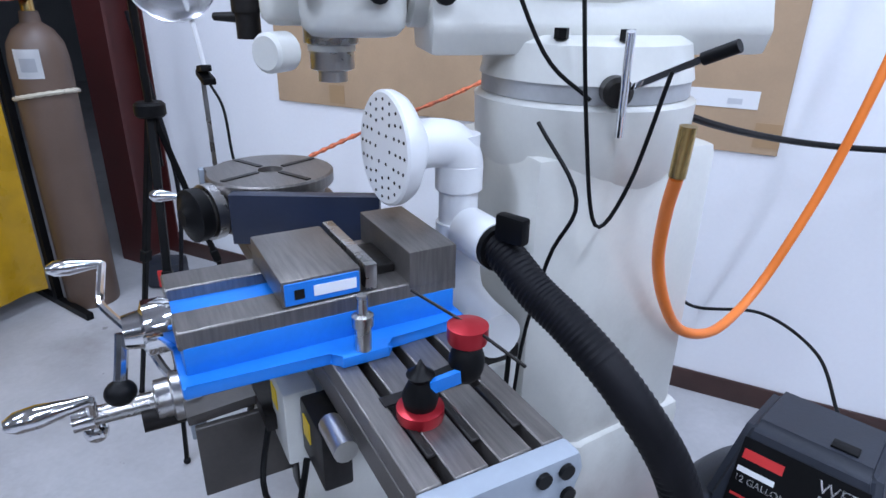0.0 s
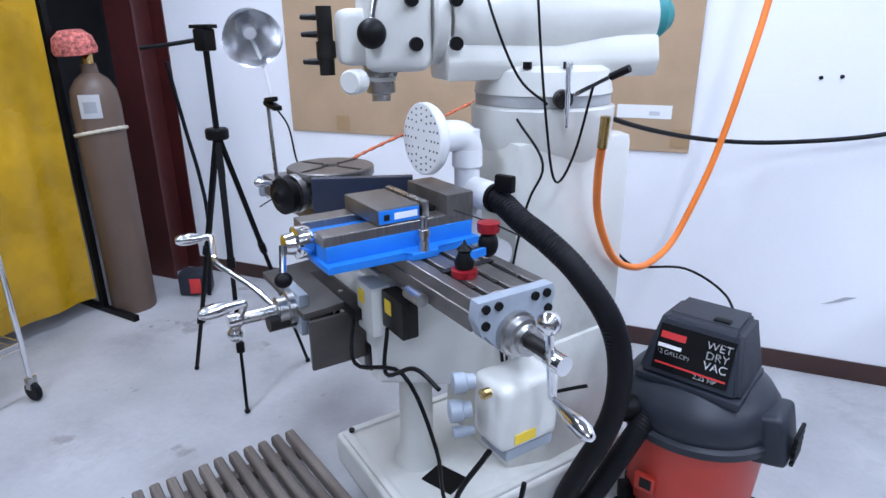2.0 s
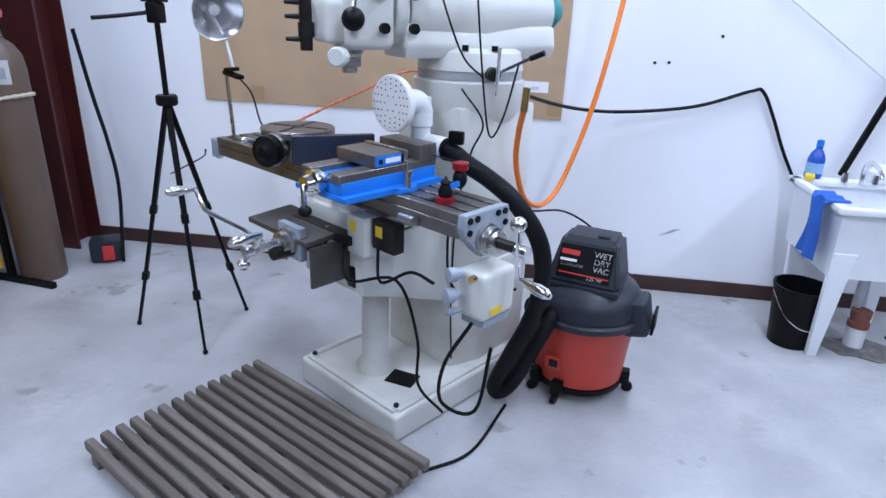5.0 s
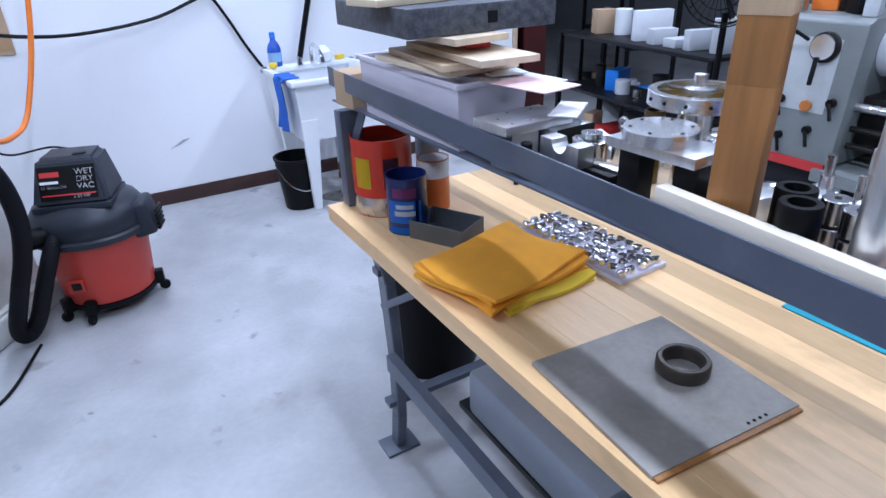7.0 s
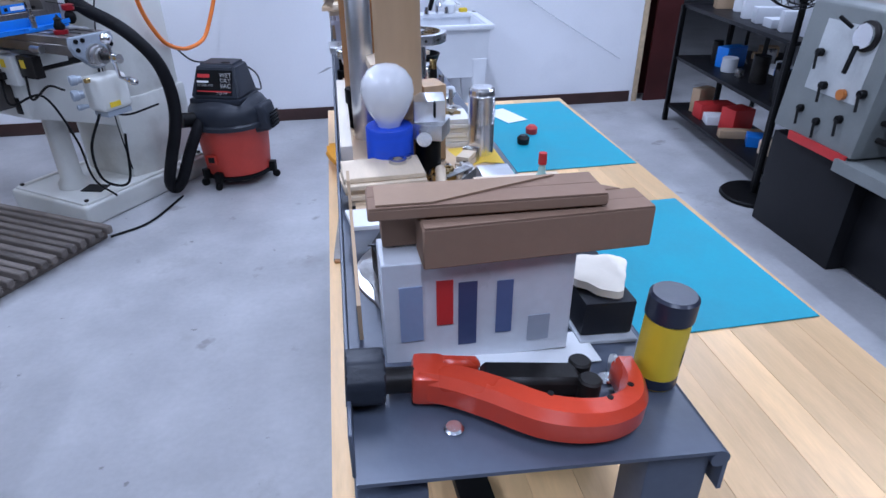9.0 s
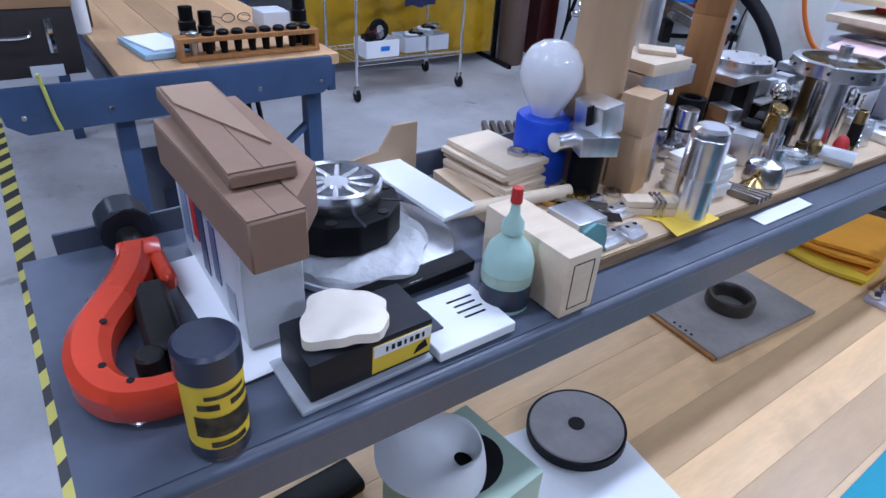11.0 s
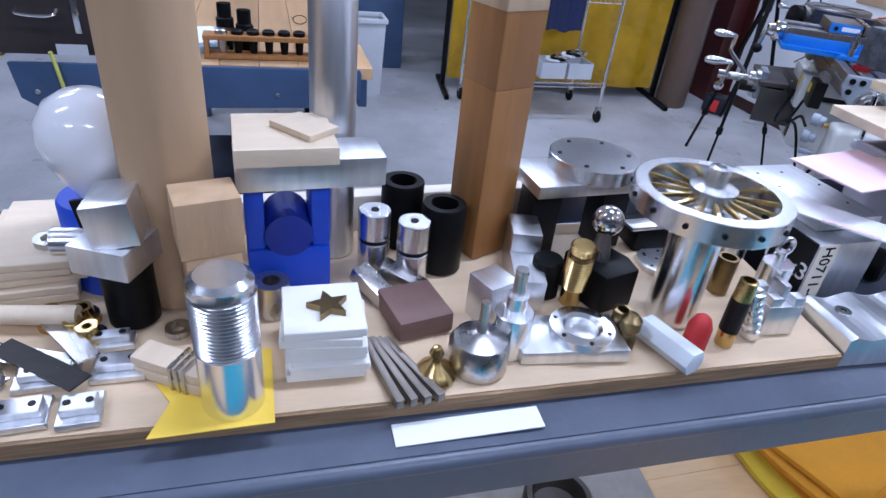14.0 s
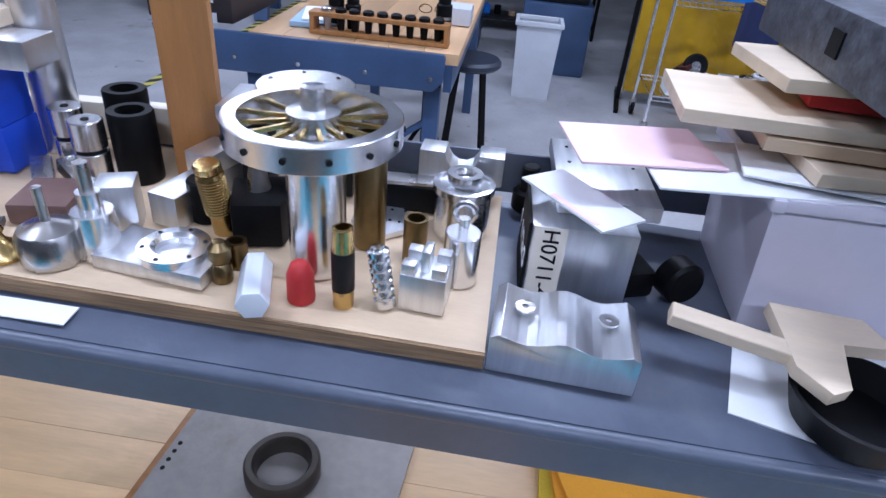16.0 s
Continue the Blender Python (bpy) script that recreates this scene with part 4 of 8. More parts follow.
def curtain_screen():
    root = thing("welding_screen", "amber welding curtain in a black steel frame", "welding screen")
    a, b = Vector((-4.30, -2.75, 0)), Vector((-4.06, -0.82, 0))
    d = (b - a).normalized()
    nrm = Vector((d.y, -d.x, 0))
    L = (b - a).length

    def fx(u, v):
        return a + d * (0.03 + u * (L - 0.06)) + nrm * (0.014 * math.sin(u * 38) + 0.02 * math.sin(u * 11 + 2 * v)) + Vector((0, 0, 0.10 + 1.95 * v))
    bm = B()
    grid = [[bm.verts.new(fx(i / 90, j / 14)) for j in range(15)] for i in range(91)]
    back = [[bm.verts.new(v.co - nrm * 0.003) for v in row] for row in grid]
    for i in range(90):
        for j in range(14):
            bm.faces.new((grid[i][j], grid[i + 1][j], grid[i + 1][j + 1], grid[i][j + 1]))
            bm.faces.new((back[i][j], back[i][j + 1], back[i + 1][j + 1], back[i + 1][j]))
    part("curtain", bm, YCURTAIN, root, "glossy amber vinyl curtain")
    for p in (a, b):
        post = part("post", strut(B(), p + Vector((0, 0, 0.03)), p + Vector((0, 0, 2.1)), 0.035), BLACKP, root)
        part("foot", strut(B(), p - nrm * 0.3 + Vector((0, 0, 0.02)), p + nrm * 0.32 + Vector((0, 0, 0.02)), 0.035), BLACKP, post)
    part("rail", strut(B(), a + Vector((0, 0, 2.1)), b + Vector((0, 0, 2.1)), 0.035), BLACKP, root)


curtain_screen()

# cardboard on the wall, hoses and cables along it
bm = B()
box(bm, (2.34, 0.006, 1.15), (-1.925, -0.006, 1.075), bev=0.001, seg=1)
cb = solid("cardboard_sheet", bm, CARD, "large brown cardboard sheet fixed to the wall", "cardboard")
part("shipping_label", box(B(), (0.26, 0.002, 0.065), (-0.98, -0.0105, 1.235), rot=(0, 0, 0)), PAPER, cb, "white shipping label")
part("label_print", box(B(), (0.05, 0.001, 0.02), (-0.93, -0.0122, 1.25)), TROWGREY, cb)
for x, z in ((-2.72, 1.09), (-0.80, 1.10), (-1.3, 2.1)):
    part("tape", box(B(), (0.09, 0.002, 0.09), (x, -0.0105, z)), mat("packing_tape", (0.40, 0.26, 0.14), 0.4, vary=0.05), cb)
solid("air_hose", sweep(B(), [(-0.45, -0.40, 2.6), (-0.52, -0.5, 1.85), (-0.585, -0.58, 1.45), (-0.645, -0.62, 1.17), (-0.715, -0.68, 0.95), (-0.77, -0.75, 0.83), (-0.829, -0.920, 0.808), (-0.877, -1.030, 0.826), (-0.927, -1.130, 0.883), (-0.960, -1.220, 0.990), (-0.978, -1.290, 1.109), (-0.972, -1.360, 1.233), (-0.958, -1.420, 1.323)], 0.013, 10, 10), ORANGE, "bright orange air hose looping down to the mill", "hose")
solid("power_cable", sweep(B(), [(-1.12, -1.10, 1.42), (-0.95, -0.75, 1.30), (-0.70, -0.35, 1.20), (-0.40, -0.12, 1.165), (0.0, -0.06, 1.21), (0.30, -0.035, 1.31), (0.37, -0.03, 1.31), (0.45, -0.03, 1.18), (0.55, -0.03, 0.98), (0.68, -0.03, 0.76)], 0.010, 8, 8), BLACKP, "black cable draped from the mill to a wall hook", "cable")
solid("black_power_cable", sweep(B(), [(-1.02, -0.62, 0.78), (-0.92, -0.45, 0.62), (-0.70, -0.35, 0.60), (-0.52, -0.40, 0.52), (-0.46, -0.6, 0.45), (-0.46, -0.85, 0.5), (-0.52, -1.02, 0.62)], 0.006, 7, 8), BLACKP, "thin black power cord of the vacuum", "cable")
tw = [(-1.35, -0.25, 1.30), (-1.62, -0.4, 1.36), (-1.85, -0.6, 1.26), (-2.05, -0.8, 1.16), (-2.15, -0.95, 1.10)]
solid("twisted_wire", sweep(B(), tw, 0.007, 7, 10, ridge=0.3), mat("orange_wire", (0.55, 0.13, 0.05), 0.5, vary=0.5, scale=60), "twisted orange and brown wire behind the mill head", "wire")
solid("white_wire", sweep(B(), [(-1.35, -0.25, 1.30), (-1.28, -0.28, 1.24), (-1.18, -0.4, 1.17)], 0.006, 7, 6), PVC, "pale end of the twisted wire", "wire")
solid("floor_cable", sweep(B(), [(-0.93, -1.5, 0.008), (-1.05, -1.85, 0.008), (-1.22, -2.0, 0.008)], 0.007, 7, 6), BLACKP, "black cable on the floor beside the base", "cable")
solid("wall_cable", sweep(B(), [(-2.62, -0.9, 0.95), (-3.0, -0.3, 0.75), (-3.4, -0.04, 0.55)], 0.005, 6, 6), BLACKP, "thin cable running to the wall", "cable")
solid("wall_scuff", prism(B(), [(-0.07, -0.02), (0.0, 0.0), (0.07, 0.035), (0.02, 0.03), (-0.03, 0.0)], 0.001, (0, 0, 0), (90, 0, 0)), mat("scuffed_plaster", (0.42, 0.43, 0.45), 0.8), "torn grey scuff on the white wall", "scuff", pose(0.0, -0.001, 0.40))
for x, z in ((-0.25, 1.44), (-0.17, 1.445), (0.1, 1.6)):
    solid("wall_hole", cyl(B(), 0.009, 0.002, (0, 0, 0), (90, 0, 0), 10), INK, "small dark hole in the plaster", "hole", pose(x, -0.001, z), "wall holes")


# ---- sink ----
def laundry_sink():
    root = thing("laundry_sink", "white plastic utility sink on splayed legs by the wall", "sink", pose(0.92, -0.45, 0))
    bm = B()
    w, d = 0.31, 0.32
    outer = [(-w, -d), (w, -d), (w, d), (-w, d)]
    prism(bm, [(x * 0.9, y * 0.9) for x, y in outer], 0.03, (0, 0, 0.48), bev=0.01)
    lowv = [bm.verts.new((x * 0.92, y * 0.92, 0.48)) for x, y in outer]
    topv = [bm.verts.new((x * 0.99, y * 0.99, 0.84)) for x, y in outer]
    inn = [bm.verts.new((x * 0.9, y * 0.86, 0.84)) for x, y in outer]
    inl = [bm.verts.new((x * 0.84, y * 0.8, 0.51)) for x, y in outer]
    for k in range(4):
        j = (k + 1) % 4
        bm.faces.new((lowv[k], lowv[j], topv[j], topv[k]))
        bm.faces.new((topv[k], topv[j], inn[j], inn[k]))
        bm.faces.new((inn[k], inn[j], inl[j], inl[k]))
    part("tub", bm, WHITEPL, root)
    bm = B()
    for x, y, sx, sy in ((0, -d, 2 * w + 0.05, 0.05), (0, d - 0.03, 2 * w + 0.05, 0.10), (-w, 0, 0.05, 2 * d), (w, 0, 0.05, 2 * d)):
        box(bm, (sx, sy, 0.035), (x, y, 0.825), bev=0.01)
    part("rim", bm, WHITEPL, root)
    for sx in (-1, 1):
        for sy in (-1, 1):
            bm = B()
            prism(bm, [(-0.055, 0), (0.055, 0), (0.025, -0.62), (-0.025, -0.62)], 0.04, (sx * 0.235, sy * 0.29 - 0.02 * sy, 0.62), (90 - 5 * sy, 0, 0), bev=0.008)
            part("leg", bm, WHITEPL, root)
    bm = B()
    sweep(bm, [(0.0, 0.22, 0.86), (0.0, 0.22, 0.95), (0.0, 0.16, 0.99), (0.0, 0.06, 0.97), (0, 0.03, 0.93)], 0.012, 10, 6)
    for x in (-0.08, 0.08):
        cyl(bm, 0.02, 0.05, (x, 0.24, 0.86), seg=14, r2=0.014)
    part("tap", bm, CHROME, root, "chrome tap")
    part("drain_pipe", cyl(B(), 0.025, 0.30, (0.04, -0.02, 0.20), seg=16), TROWGREY, root, "grey drain pipe")
    return root


laundry_sink()
root = thing("floor_drain_pipe", "white drain standpipe with a rust-brown coupling in the floor", "drain pipe", pose(0.97, -0.52, 0))
part("stub", cyl(B(), 0.05, 0.12, (0, 0, 0), seg=24), PVC, root)
part("coupling", rev(B(), [(0, 0), (0.055, 0), (0.055, 0.03), (0.045, 0.035), (0.052, 0.07), (0.052, 0.1), (0, 0.1)], (0, 0, 0.12), seg=24), mat("rusty_coupling", (0.22, 0.07, 0.05), 0.6, vary=0.4, scale=20), root)
solid("drain_hole", prism(B(), [(0.20 * math.cos(a) * (1 + 0.15 * math.sin(3 * a)), 0.13 * math.sin(a) * (1 + 0.2 * math.cos(5 * a))) for a in (2 * math.pi * k / 28 for k in range(28))], 0.004), mat("broken_concrete", (0.16, 0.15, 0.14), 0.9, vary=0.4, scale=20, bump=0.8), "rough dark broken patch in the floor under the sink", "floor patch", pose(0.98, -0.56, 0))
root = thing("bucket", "black plastic bucket with a wire handle under the sink", "bucket", pose(0.62, -0.55, 0))
part("pail", rev(B(), [(0, 0), (0.11, 0), (0.14, 0.33), (0.147, 0.335), (0.147, 0.35), (0.135, 0.35), (0.105, 0.015), (0, 0.015)], seg=30), BLACKP, root)
part("wire_handle", sweep(B(), [(-0.145, 0, 0.31), (-0.10, -0.12, 0.20), (0, -0.17, 0.15), (0.10, -0.12, 0.20), (0.145, 0, 0.31)], 0.003, 6, 5), CHROME, root)


def spray_bottle():
    root = thing("spray_bottle", "blue cleaner bottle on the sink's rim", "bottle", pose(0.69, -0.16, 0.862))
    part("body", rev(B(), [(0, 0), (0.042, 0), (0.045, 0.01), (0.045, 0.11), (0.035, 0.14), (0.018, 0.165), (0.016, 0.18), (0, 0.18)], seg=24), mat("blue_bottle", (0.02, 0.09, 0.45), 0.25), root)
    part("cap", rev(B(), [(0, 0.18), (0.02, 0.18), (0.018, 0.215), (0, 0.22)], seg=16), BLUEPAINT, root)
    part("label", rev(B(), [(0.0456, 0.03), (0.0458, 0.03), (0.0458, 0.09), (0.0456, 0.09)], seg=24), mat("light_blue_label", (0.25, 0.45, 0.75), 0.4), root, "pale blue label")


spray_bottle()


def draped_towel():
    bm = B()

    def fx(u, v):
        y = -0.70 + 0.20 * u
        s = v * 0.42
        if s < 0.1:
            return Vector((0.67 - s, y, 0.868 + 0.004 * math.sin(14 * u)))
        return Vector((0.565 - 0.012 * math.sin(9 * u + 4 * v) - 0.02 * (s - 0.1), y + 0.012 * math.sin(7 * v), 0.865 - (s - 0.1)))
    sheet(bm, fx, 14, 22, 0.006)
    return solid("towel", bm, BLUECLOTH, "blue towel hanging over the sink's rim", "towel")


draped_towel()
root = thing("jug", "white plastic jug lying on the sink's back ledge", "jug", pose(1.03, -0.17, 0.862))
part("body", rev(B(), [(0, 0), (0.05, 0), (0.055, 0.02), (0.055, 0.06), (0.03, 0.085), (0.02, 0.1), (0, 0.1)], seg=20), WHITEPL, root)
part("handle", sweep(B(), [(0.05, 0, 0.03), (0.09, 0, 0.05), (0.05, 0, 0.075)], 0.008, 8, 5), WHITEPL, root)
solid("sponge", box(B(), (0.09, 0.05, 0.03), bev=0.006), YELLOW, "yellow sponge on the sink ledge", "sponge", pose(0.66, -0.20, 0.862, 0, 0, 70))
solid("sponge", box(B(), (0.06, 0.04, 0.03), bev=0.006), YELLOW, "small yellow sponge on the sink ledge", "sponge", pose(1.14, -0.18, 0.862, 0, 0, 20))
solid("vent_pole", strut(B(), (0.885, -0.06, 0.862), (1.30, -0.06, 2.25), 0.035, 0.035, 0.008), BLACKP, "black pole leaning on the wall behind the sink", "pole")
solid("stay_wire", sweep(B(), [(0.2, -0.03, 1.95), (1.6, -0.03, 1.0), (2.6, -0.03, 0.40)], 0.004, 6, 3), TROWGREY, "thin grey line running slanting down the wall", "wire")
solid("sink_cable", sweep(B(), [(1.2, -0.4, 0.01), (1.5, -0.9, 0.01), (1.75, -1.4, 0.01)], 0.008, 7, 5), BLACKP, "black cable trailing on the floor by the sink", "cable")


# ---- workbench ----
BY0, BY1, BX0, BX1, BH = -4.96, -2.76, 0.065, 1.06, 0.88


def zs(x, y):
    """Height of the slightly sloping riser shelf."""
    return 1.222 - 0.07 * (x - 0.26) - 0.02 * (y + 4.0)


def bench_leg(root, y):
    for x in (BX0 + 0.10, BX1 - 0.10):
        bm = B()
        s = 1 if x < 0.5 else -1
        bend = [(x, 0.012), (x + 0.012 * s, 0.14), (x + 0.016 * s, 0.40), (x + 0.006 * s, 0.66), (x - 0.025 * s, BH - 0.047)]
        for (xa, za), (xb, zb) in zip(bend, bend[1:]):
            strut(bm, (xa, y, za - 0.002), (xb, y, zb + 0.002), 0.05, 0.035, 0.004)
        part("leg", bm, BENCHSTEEL, root, "slate-grey pressed steel leg")
        part("foot", box(B(), (0.12, 0.09, 0.012), (x, y, 0), bev=0.002), BENCHSTEEL, root)
    part("cross_brace", strut(B(), (BX0 + 0.07, y, 0.70), (BX1 - 0.1, y, 0.70), 0.04, 0.02), BENCHSTEEL, root)
    part("cross_brace", strut(B(), (BX0 + 0.07, y, 0.2), (BX1 - 0.1, y, 0.2), 0.04, 0.02), BENCHSTEEL, root)


def workbench():
    root = thing("workbench", "long maple-topped workbench on slate-grey steel legs", "workbench")
    n = 14
    w = (BX1 - BX0) / n
    for k in range(n):
        me = mesh_of("board", box(B(), (w - 0.0002, BY1 - BY0, 0.046), (0, 0, -0.046), bev=0.0004, seg=1), MAPLE)
        o = new("board", me)
        o.parent = root
        o.matrix_basis = pose(BX0 + w * (k + 0.5), (BY0 + BY1) / 2, BH + (k % 3) * 0.0002)
    for y in (BY1 - 0.15, BY0 + 0.22):
        bench_leg(root, y)
    part("stringer", strut(B(), (0.14, BY0 + 0.22, 0.40), (0.14, BY1 - 0.20, 0.40), 0.03, 0.06), BENCHSTEEL, root)
    part("diagonal", strut(B(), (0.13, BY1 - 0.22, 0.62), (0.13, BY1 - 0.52, BH - 0.05), 0.03, 0.02), BENCHSTEEL, root)
    bm = B()
    box(bm, (0.74, 1.50, 0.02), (0.58, -4.0, 0.40), bev=0.003)
    part("lower_shelf", bm, LATHEBLACK, root, "dark steel lower shelf")
    return root


workbench()
solid("storage_case", box(B(), (0.30, 0.5, 0.14), bev=0.015), mat("grey_case", (0.23, 0.25, 0.29), 0.4), "grey plastic case on the bench's lower shelf", "case", pose(0.36, -3.55, 0.42))


def riser_shelf():
    root = thing("riser_shelf", "slate-grey sheet steel riser shelf standing on the workbench", "shelf")
    x0, x1, y0, y1 = 0.115, 0.425, -4.945, -2.765
    bm = B()

    def fx(u, v):
        x, y = x0 + (x1 - x0) * u, y0 + (y1 - y0) * v
        return Vector((x, y, zs(x, y) - 0.019))
    sheet(bm, fx, 4, 10, 0.004)
    part("deck", bm, BENCHSTEEL, root, "slate-grey steel deck with worn edges")
    bm = B()
    za, zb = zs(x1, y0) - 0.021, zs(x1, y1) - 0.021
    sweep(bm, [(x1, y0, za - 0.008), (x1, y1, zb - 0.008)], 0.009, 12, 1, smooth=False)
    strut(bm, (x1 + 0.006, y0, za - 0.026), (x1 + 0.006, y1, zb - 0.026), 0.004, 0.04)
    part("front_lip", bm, BENCHSTEEL, root)
    bm = B()
    za, zb = 1.229, 1.254
    strut(bm, (x0 - 0.002, y0 + 0.03, za), (x0 - 0.002, y1, zb), 0.004, 0.050, 0.001)
    part("back_flange", bm, BENCHSTEEL, root, "upturned steel back edge")
    bm = B()
    box(bm, (0.004, 0.30, 0.05), (0, 0, 0), bev=0.001)
    for y in (y0 + 0.03, y1 - 0.03):
        up = part("upright", box(B(), (0.06, 0.045, zs(x1, y) - 0.025 - BH), (0.142, y, BH + 0.001), bev=0.004), BENCHSTEEL, root, "steel end upright")
        part("upright", box(B(), (0.06, 0.045, zs(x1, y) - 0.025 - BH), (0.392, y, BH + 0.001), bev=0.004), BENCHSTEEL, root, "steel end upright")
        part("gusset", strut(B(), (0.14, y - 0.03 if y > -3 else y + 0.03, 1.06), (0.14, y - 0.12 if y > -3 else y + 0.12, 1.18), 0.004, 0.035), BENCHSTEEL, up)
    for y in (y0 + 0.1, y0 + 0.05):
        for x in (0.2, 0.36):
            part("rivet", cyl(B(), 0.009, 0.004, (x, y, zs(x, y) - 0.019), seg=14, bev=0.002), ALU, root)
    bm.free()
    return root


riser_shelf()


def zd(x, y):
    return zs(x, y) - 0.018


bm = B()
sheet(bm, lambda u, v: Vector((0.135 + 0.25 * u, -4.475 + 0.835 * v, zs(0.135 + 0.25 * u, -4.475 + 0.835 * v))), 2, 6, 0.017)
board = solid("plywood_board", bm, PLY, "birch plywood board lying on the riser shelf", "board")
part("edge_band", strut(B(), (0.386, -4.475, zs(0.386, -4.475) - 0.009), (0.386, -3.64, zs(0.386, -3.64) - 0.009), 0.003, 0.0145), PLYEDGE, board, "dark rough plywood edge")
solid("paper_strip", box(B(), (0.022, 0.13, 0.0012)), PAPER, "white paper strip on the shelf's front edge", "paper", pose(0.405, -4.05, zd(0.405, -4.05) + 0.001, 0, 4, 0))


def at(x, y, rz=0, dz=0.0, rx=0, ry=0):
    return pose(x, y, zs(x, y) + dz, rx, ry, rz)


def ad(x, y, rz=0, dz=0.0, rx=0, ry=0):
    return pose(x, y, zd(x, y) + dz, rx, ry, rz)


# --- south end of the shelf ---
def pipe_cutter():
    root = thing("pipe_cutter", "red pipe cutter with a dark screw handle lying on the shelf", "pipe cutter", ad(0.262, -4.872, 0, 0.019, 0, 4))
    line = smooth_line([(-0.086, 0.019, 0), (-0.057, 0.010, 0), (-0.025, -0.008, 0), (0.017, -0.036, 0), (0.058, -0.044, 0), (0.090, -0.034, 0), (0.104, -0.012, 0), (0.107, 0.016, 0)], 8)
    bm = B()
    rings = []
    n = len(line) - 1
    for k, q in enumerate(line):
        d = (line[min(k + 1, n)] - line[max(k - 1, 0)]).normalized()
        s = Vector((-d.y, d.x, 0))
        w = 0.0115 + 0.006 * math.sin(math.pi * min(1, 0.15 + k / n))
        rings.append([bm.verts.new(q + s * a * w + Vector((0, 0, b * 0.017))) for a, b in ((-1, -0.55), (-0.55, -1), (0.55, -1), (1, -0.55), (1, 0.55), (0.55, 1), (-0.55, 1), (-1, 0.55))])
    for a, b in zip(rings, rings[1:]):
        for k in range(8):
            bm.faces.new((a[k], a[(k + 1) % 8], b[(k + 1) % 8], b[k]))
    bm.faces.new(rings[0][::-1])
    bm.faces.new(rings[-1])
    part("frame", bm, REDPAINT, root, "glossy red C-shaped frame")
    part("collar", box(B(), (0.030, 0.040, 0.030), (-0.078, 0.022, -0.015), rot=(0, 0, -6), bev=0.006), REDPAINT, root, "red boss round the screw")
    part("arm", strut(B(), (-0.07, 0.034, 0.004), (-0.028, 0.036, -0.002), 0.014, 0.020, 0.004), REDPAINT, root)
    part("slide", strut(B(), (-0.03, 0.017, 0.0), (0.062, 0.010, -0.002), 0.030, 0.022, 0.005), DARKIRON, root, "dark sliding jaw")
    for x, y in ((0.066, 0.022), (0.066, -0.004)):
        part("roller", cyl(B(), 0.011, 0.024, (x, y, -0.013), seg=18, bev=0.002), DARKIRON, root)
    part("cutting_wheel", cyl(B(), 0.012, 0.004, (0.098, 0.020, 0.002), (90, 0, 80), 20), STEEL, root)
    part("screw", cyl(B(), 0.012, 0.05, (-0.128, 0.020, 0.002), (0, 90, 0), 14), DARKIRON, root)
    knob = [((0.027 if k % 2 else 0.0245) * math.cos(math.pi * k / 8), (0.027 if k % 2 else 0.0245) * math.sin(math.pi * k / 8)) for k in range(16)]
    part("knob", prism(B(), knob, 0.034, (-0.152, 0.020, 0.008), (0, 90, 0), bev=0.004), VACGREY, root, "grey fluted knob")
    for x, y in ((0.02, -0.026), (0.095, -0.022), (0.07, -0.036)):
        part("pin", cyl(B(), 0.003, 0.001, (x, y, 0.0165), seg=10), INK, root)


pipe_cutter()
root = thing("powder_can", "yellow and black round shaker can on the shelf", "can", ad(0.407, -4.849, 0, 0, 0, 3) @ Matrix.Scale(0.89, 4))
part("body", cyl(B(), 0.024, 0.085, seg=28, bev=0.002), YELLOW, root, "yellow printed body")
for z0, z1, a0, w in ((0.018, 0.024, -30, 70), (0.030, 0.052, -55, 130), (0.060, 0.066, -45, 40), (0.060, 0.066, 15, 50), (0.071, 0.075, -30, 80)):
    bm = B()
    sheet(bm, lambda u, v: Vector((0.0244 * math.cos(radians(a0 + w * u)), 0.0244 * math.sin(radians(a0 + w * u)), z0 + (z1 - z0) * v)), 10, 1, 0.0004)
    part("print_mark", bm, mat("grey_brown_print", (0.09, 0.075, 0.05), 0.5, vary=0.6, scale=90), root)
part("band", cyl(B(), 0.0246, 0.012, (0, 0, 0.003), seg=28), NAVY, root)
part("lid", cyl(B(), 0.0255, 0.03, (0, 0, 0.083), seg=28, bev=0.003), NAVY, root, "dark navy cap")
solid("paper_sheet", box(B(), (0.19, 0.05, 0.0008)), PAPER, "white paper sheet on the shelf", "paper", ad(0.27, -4.80, 3, 0.002, 0, 4))


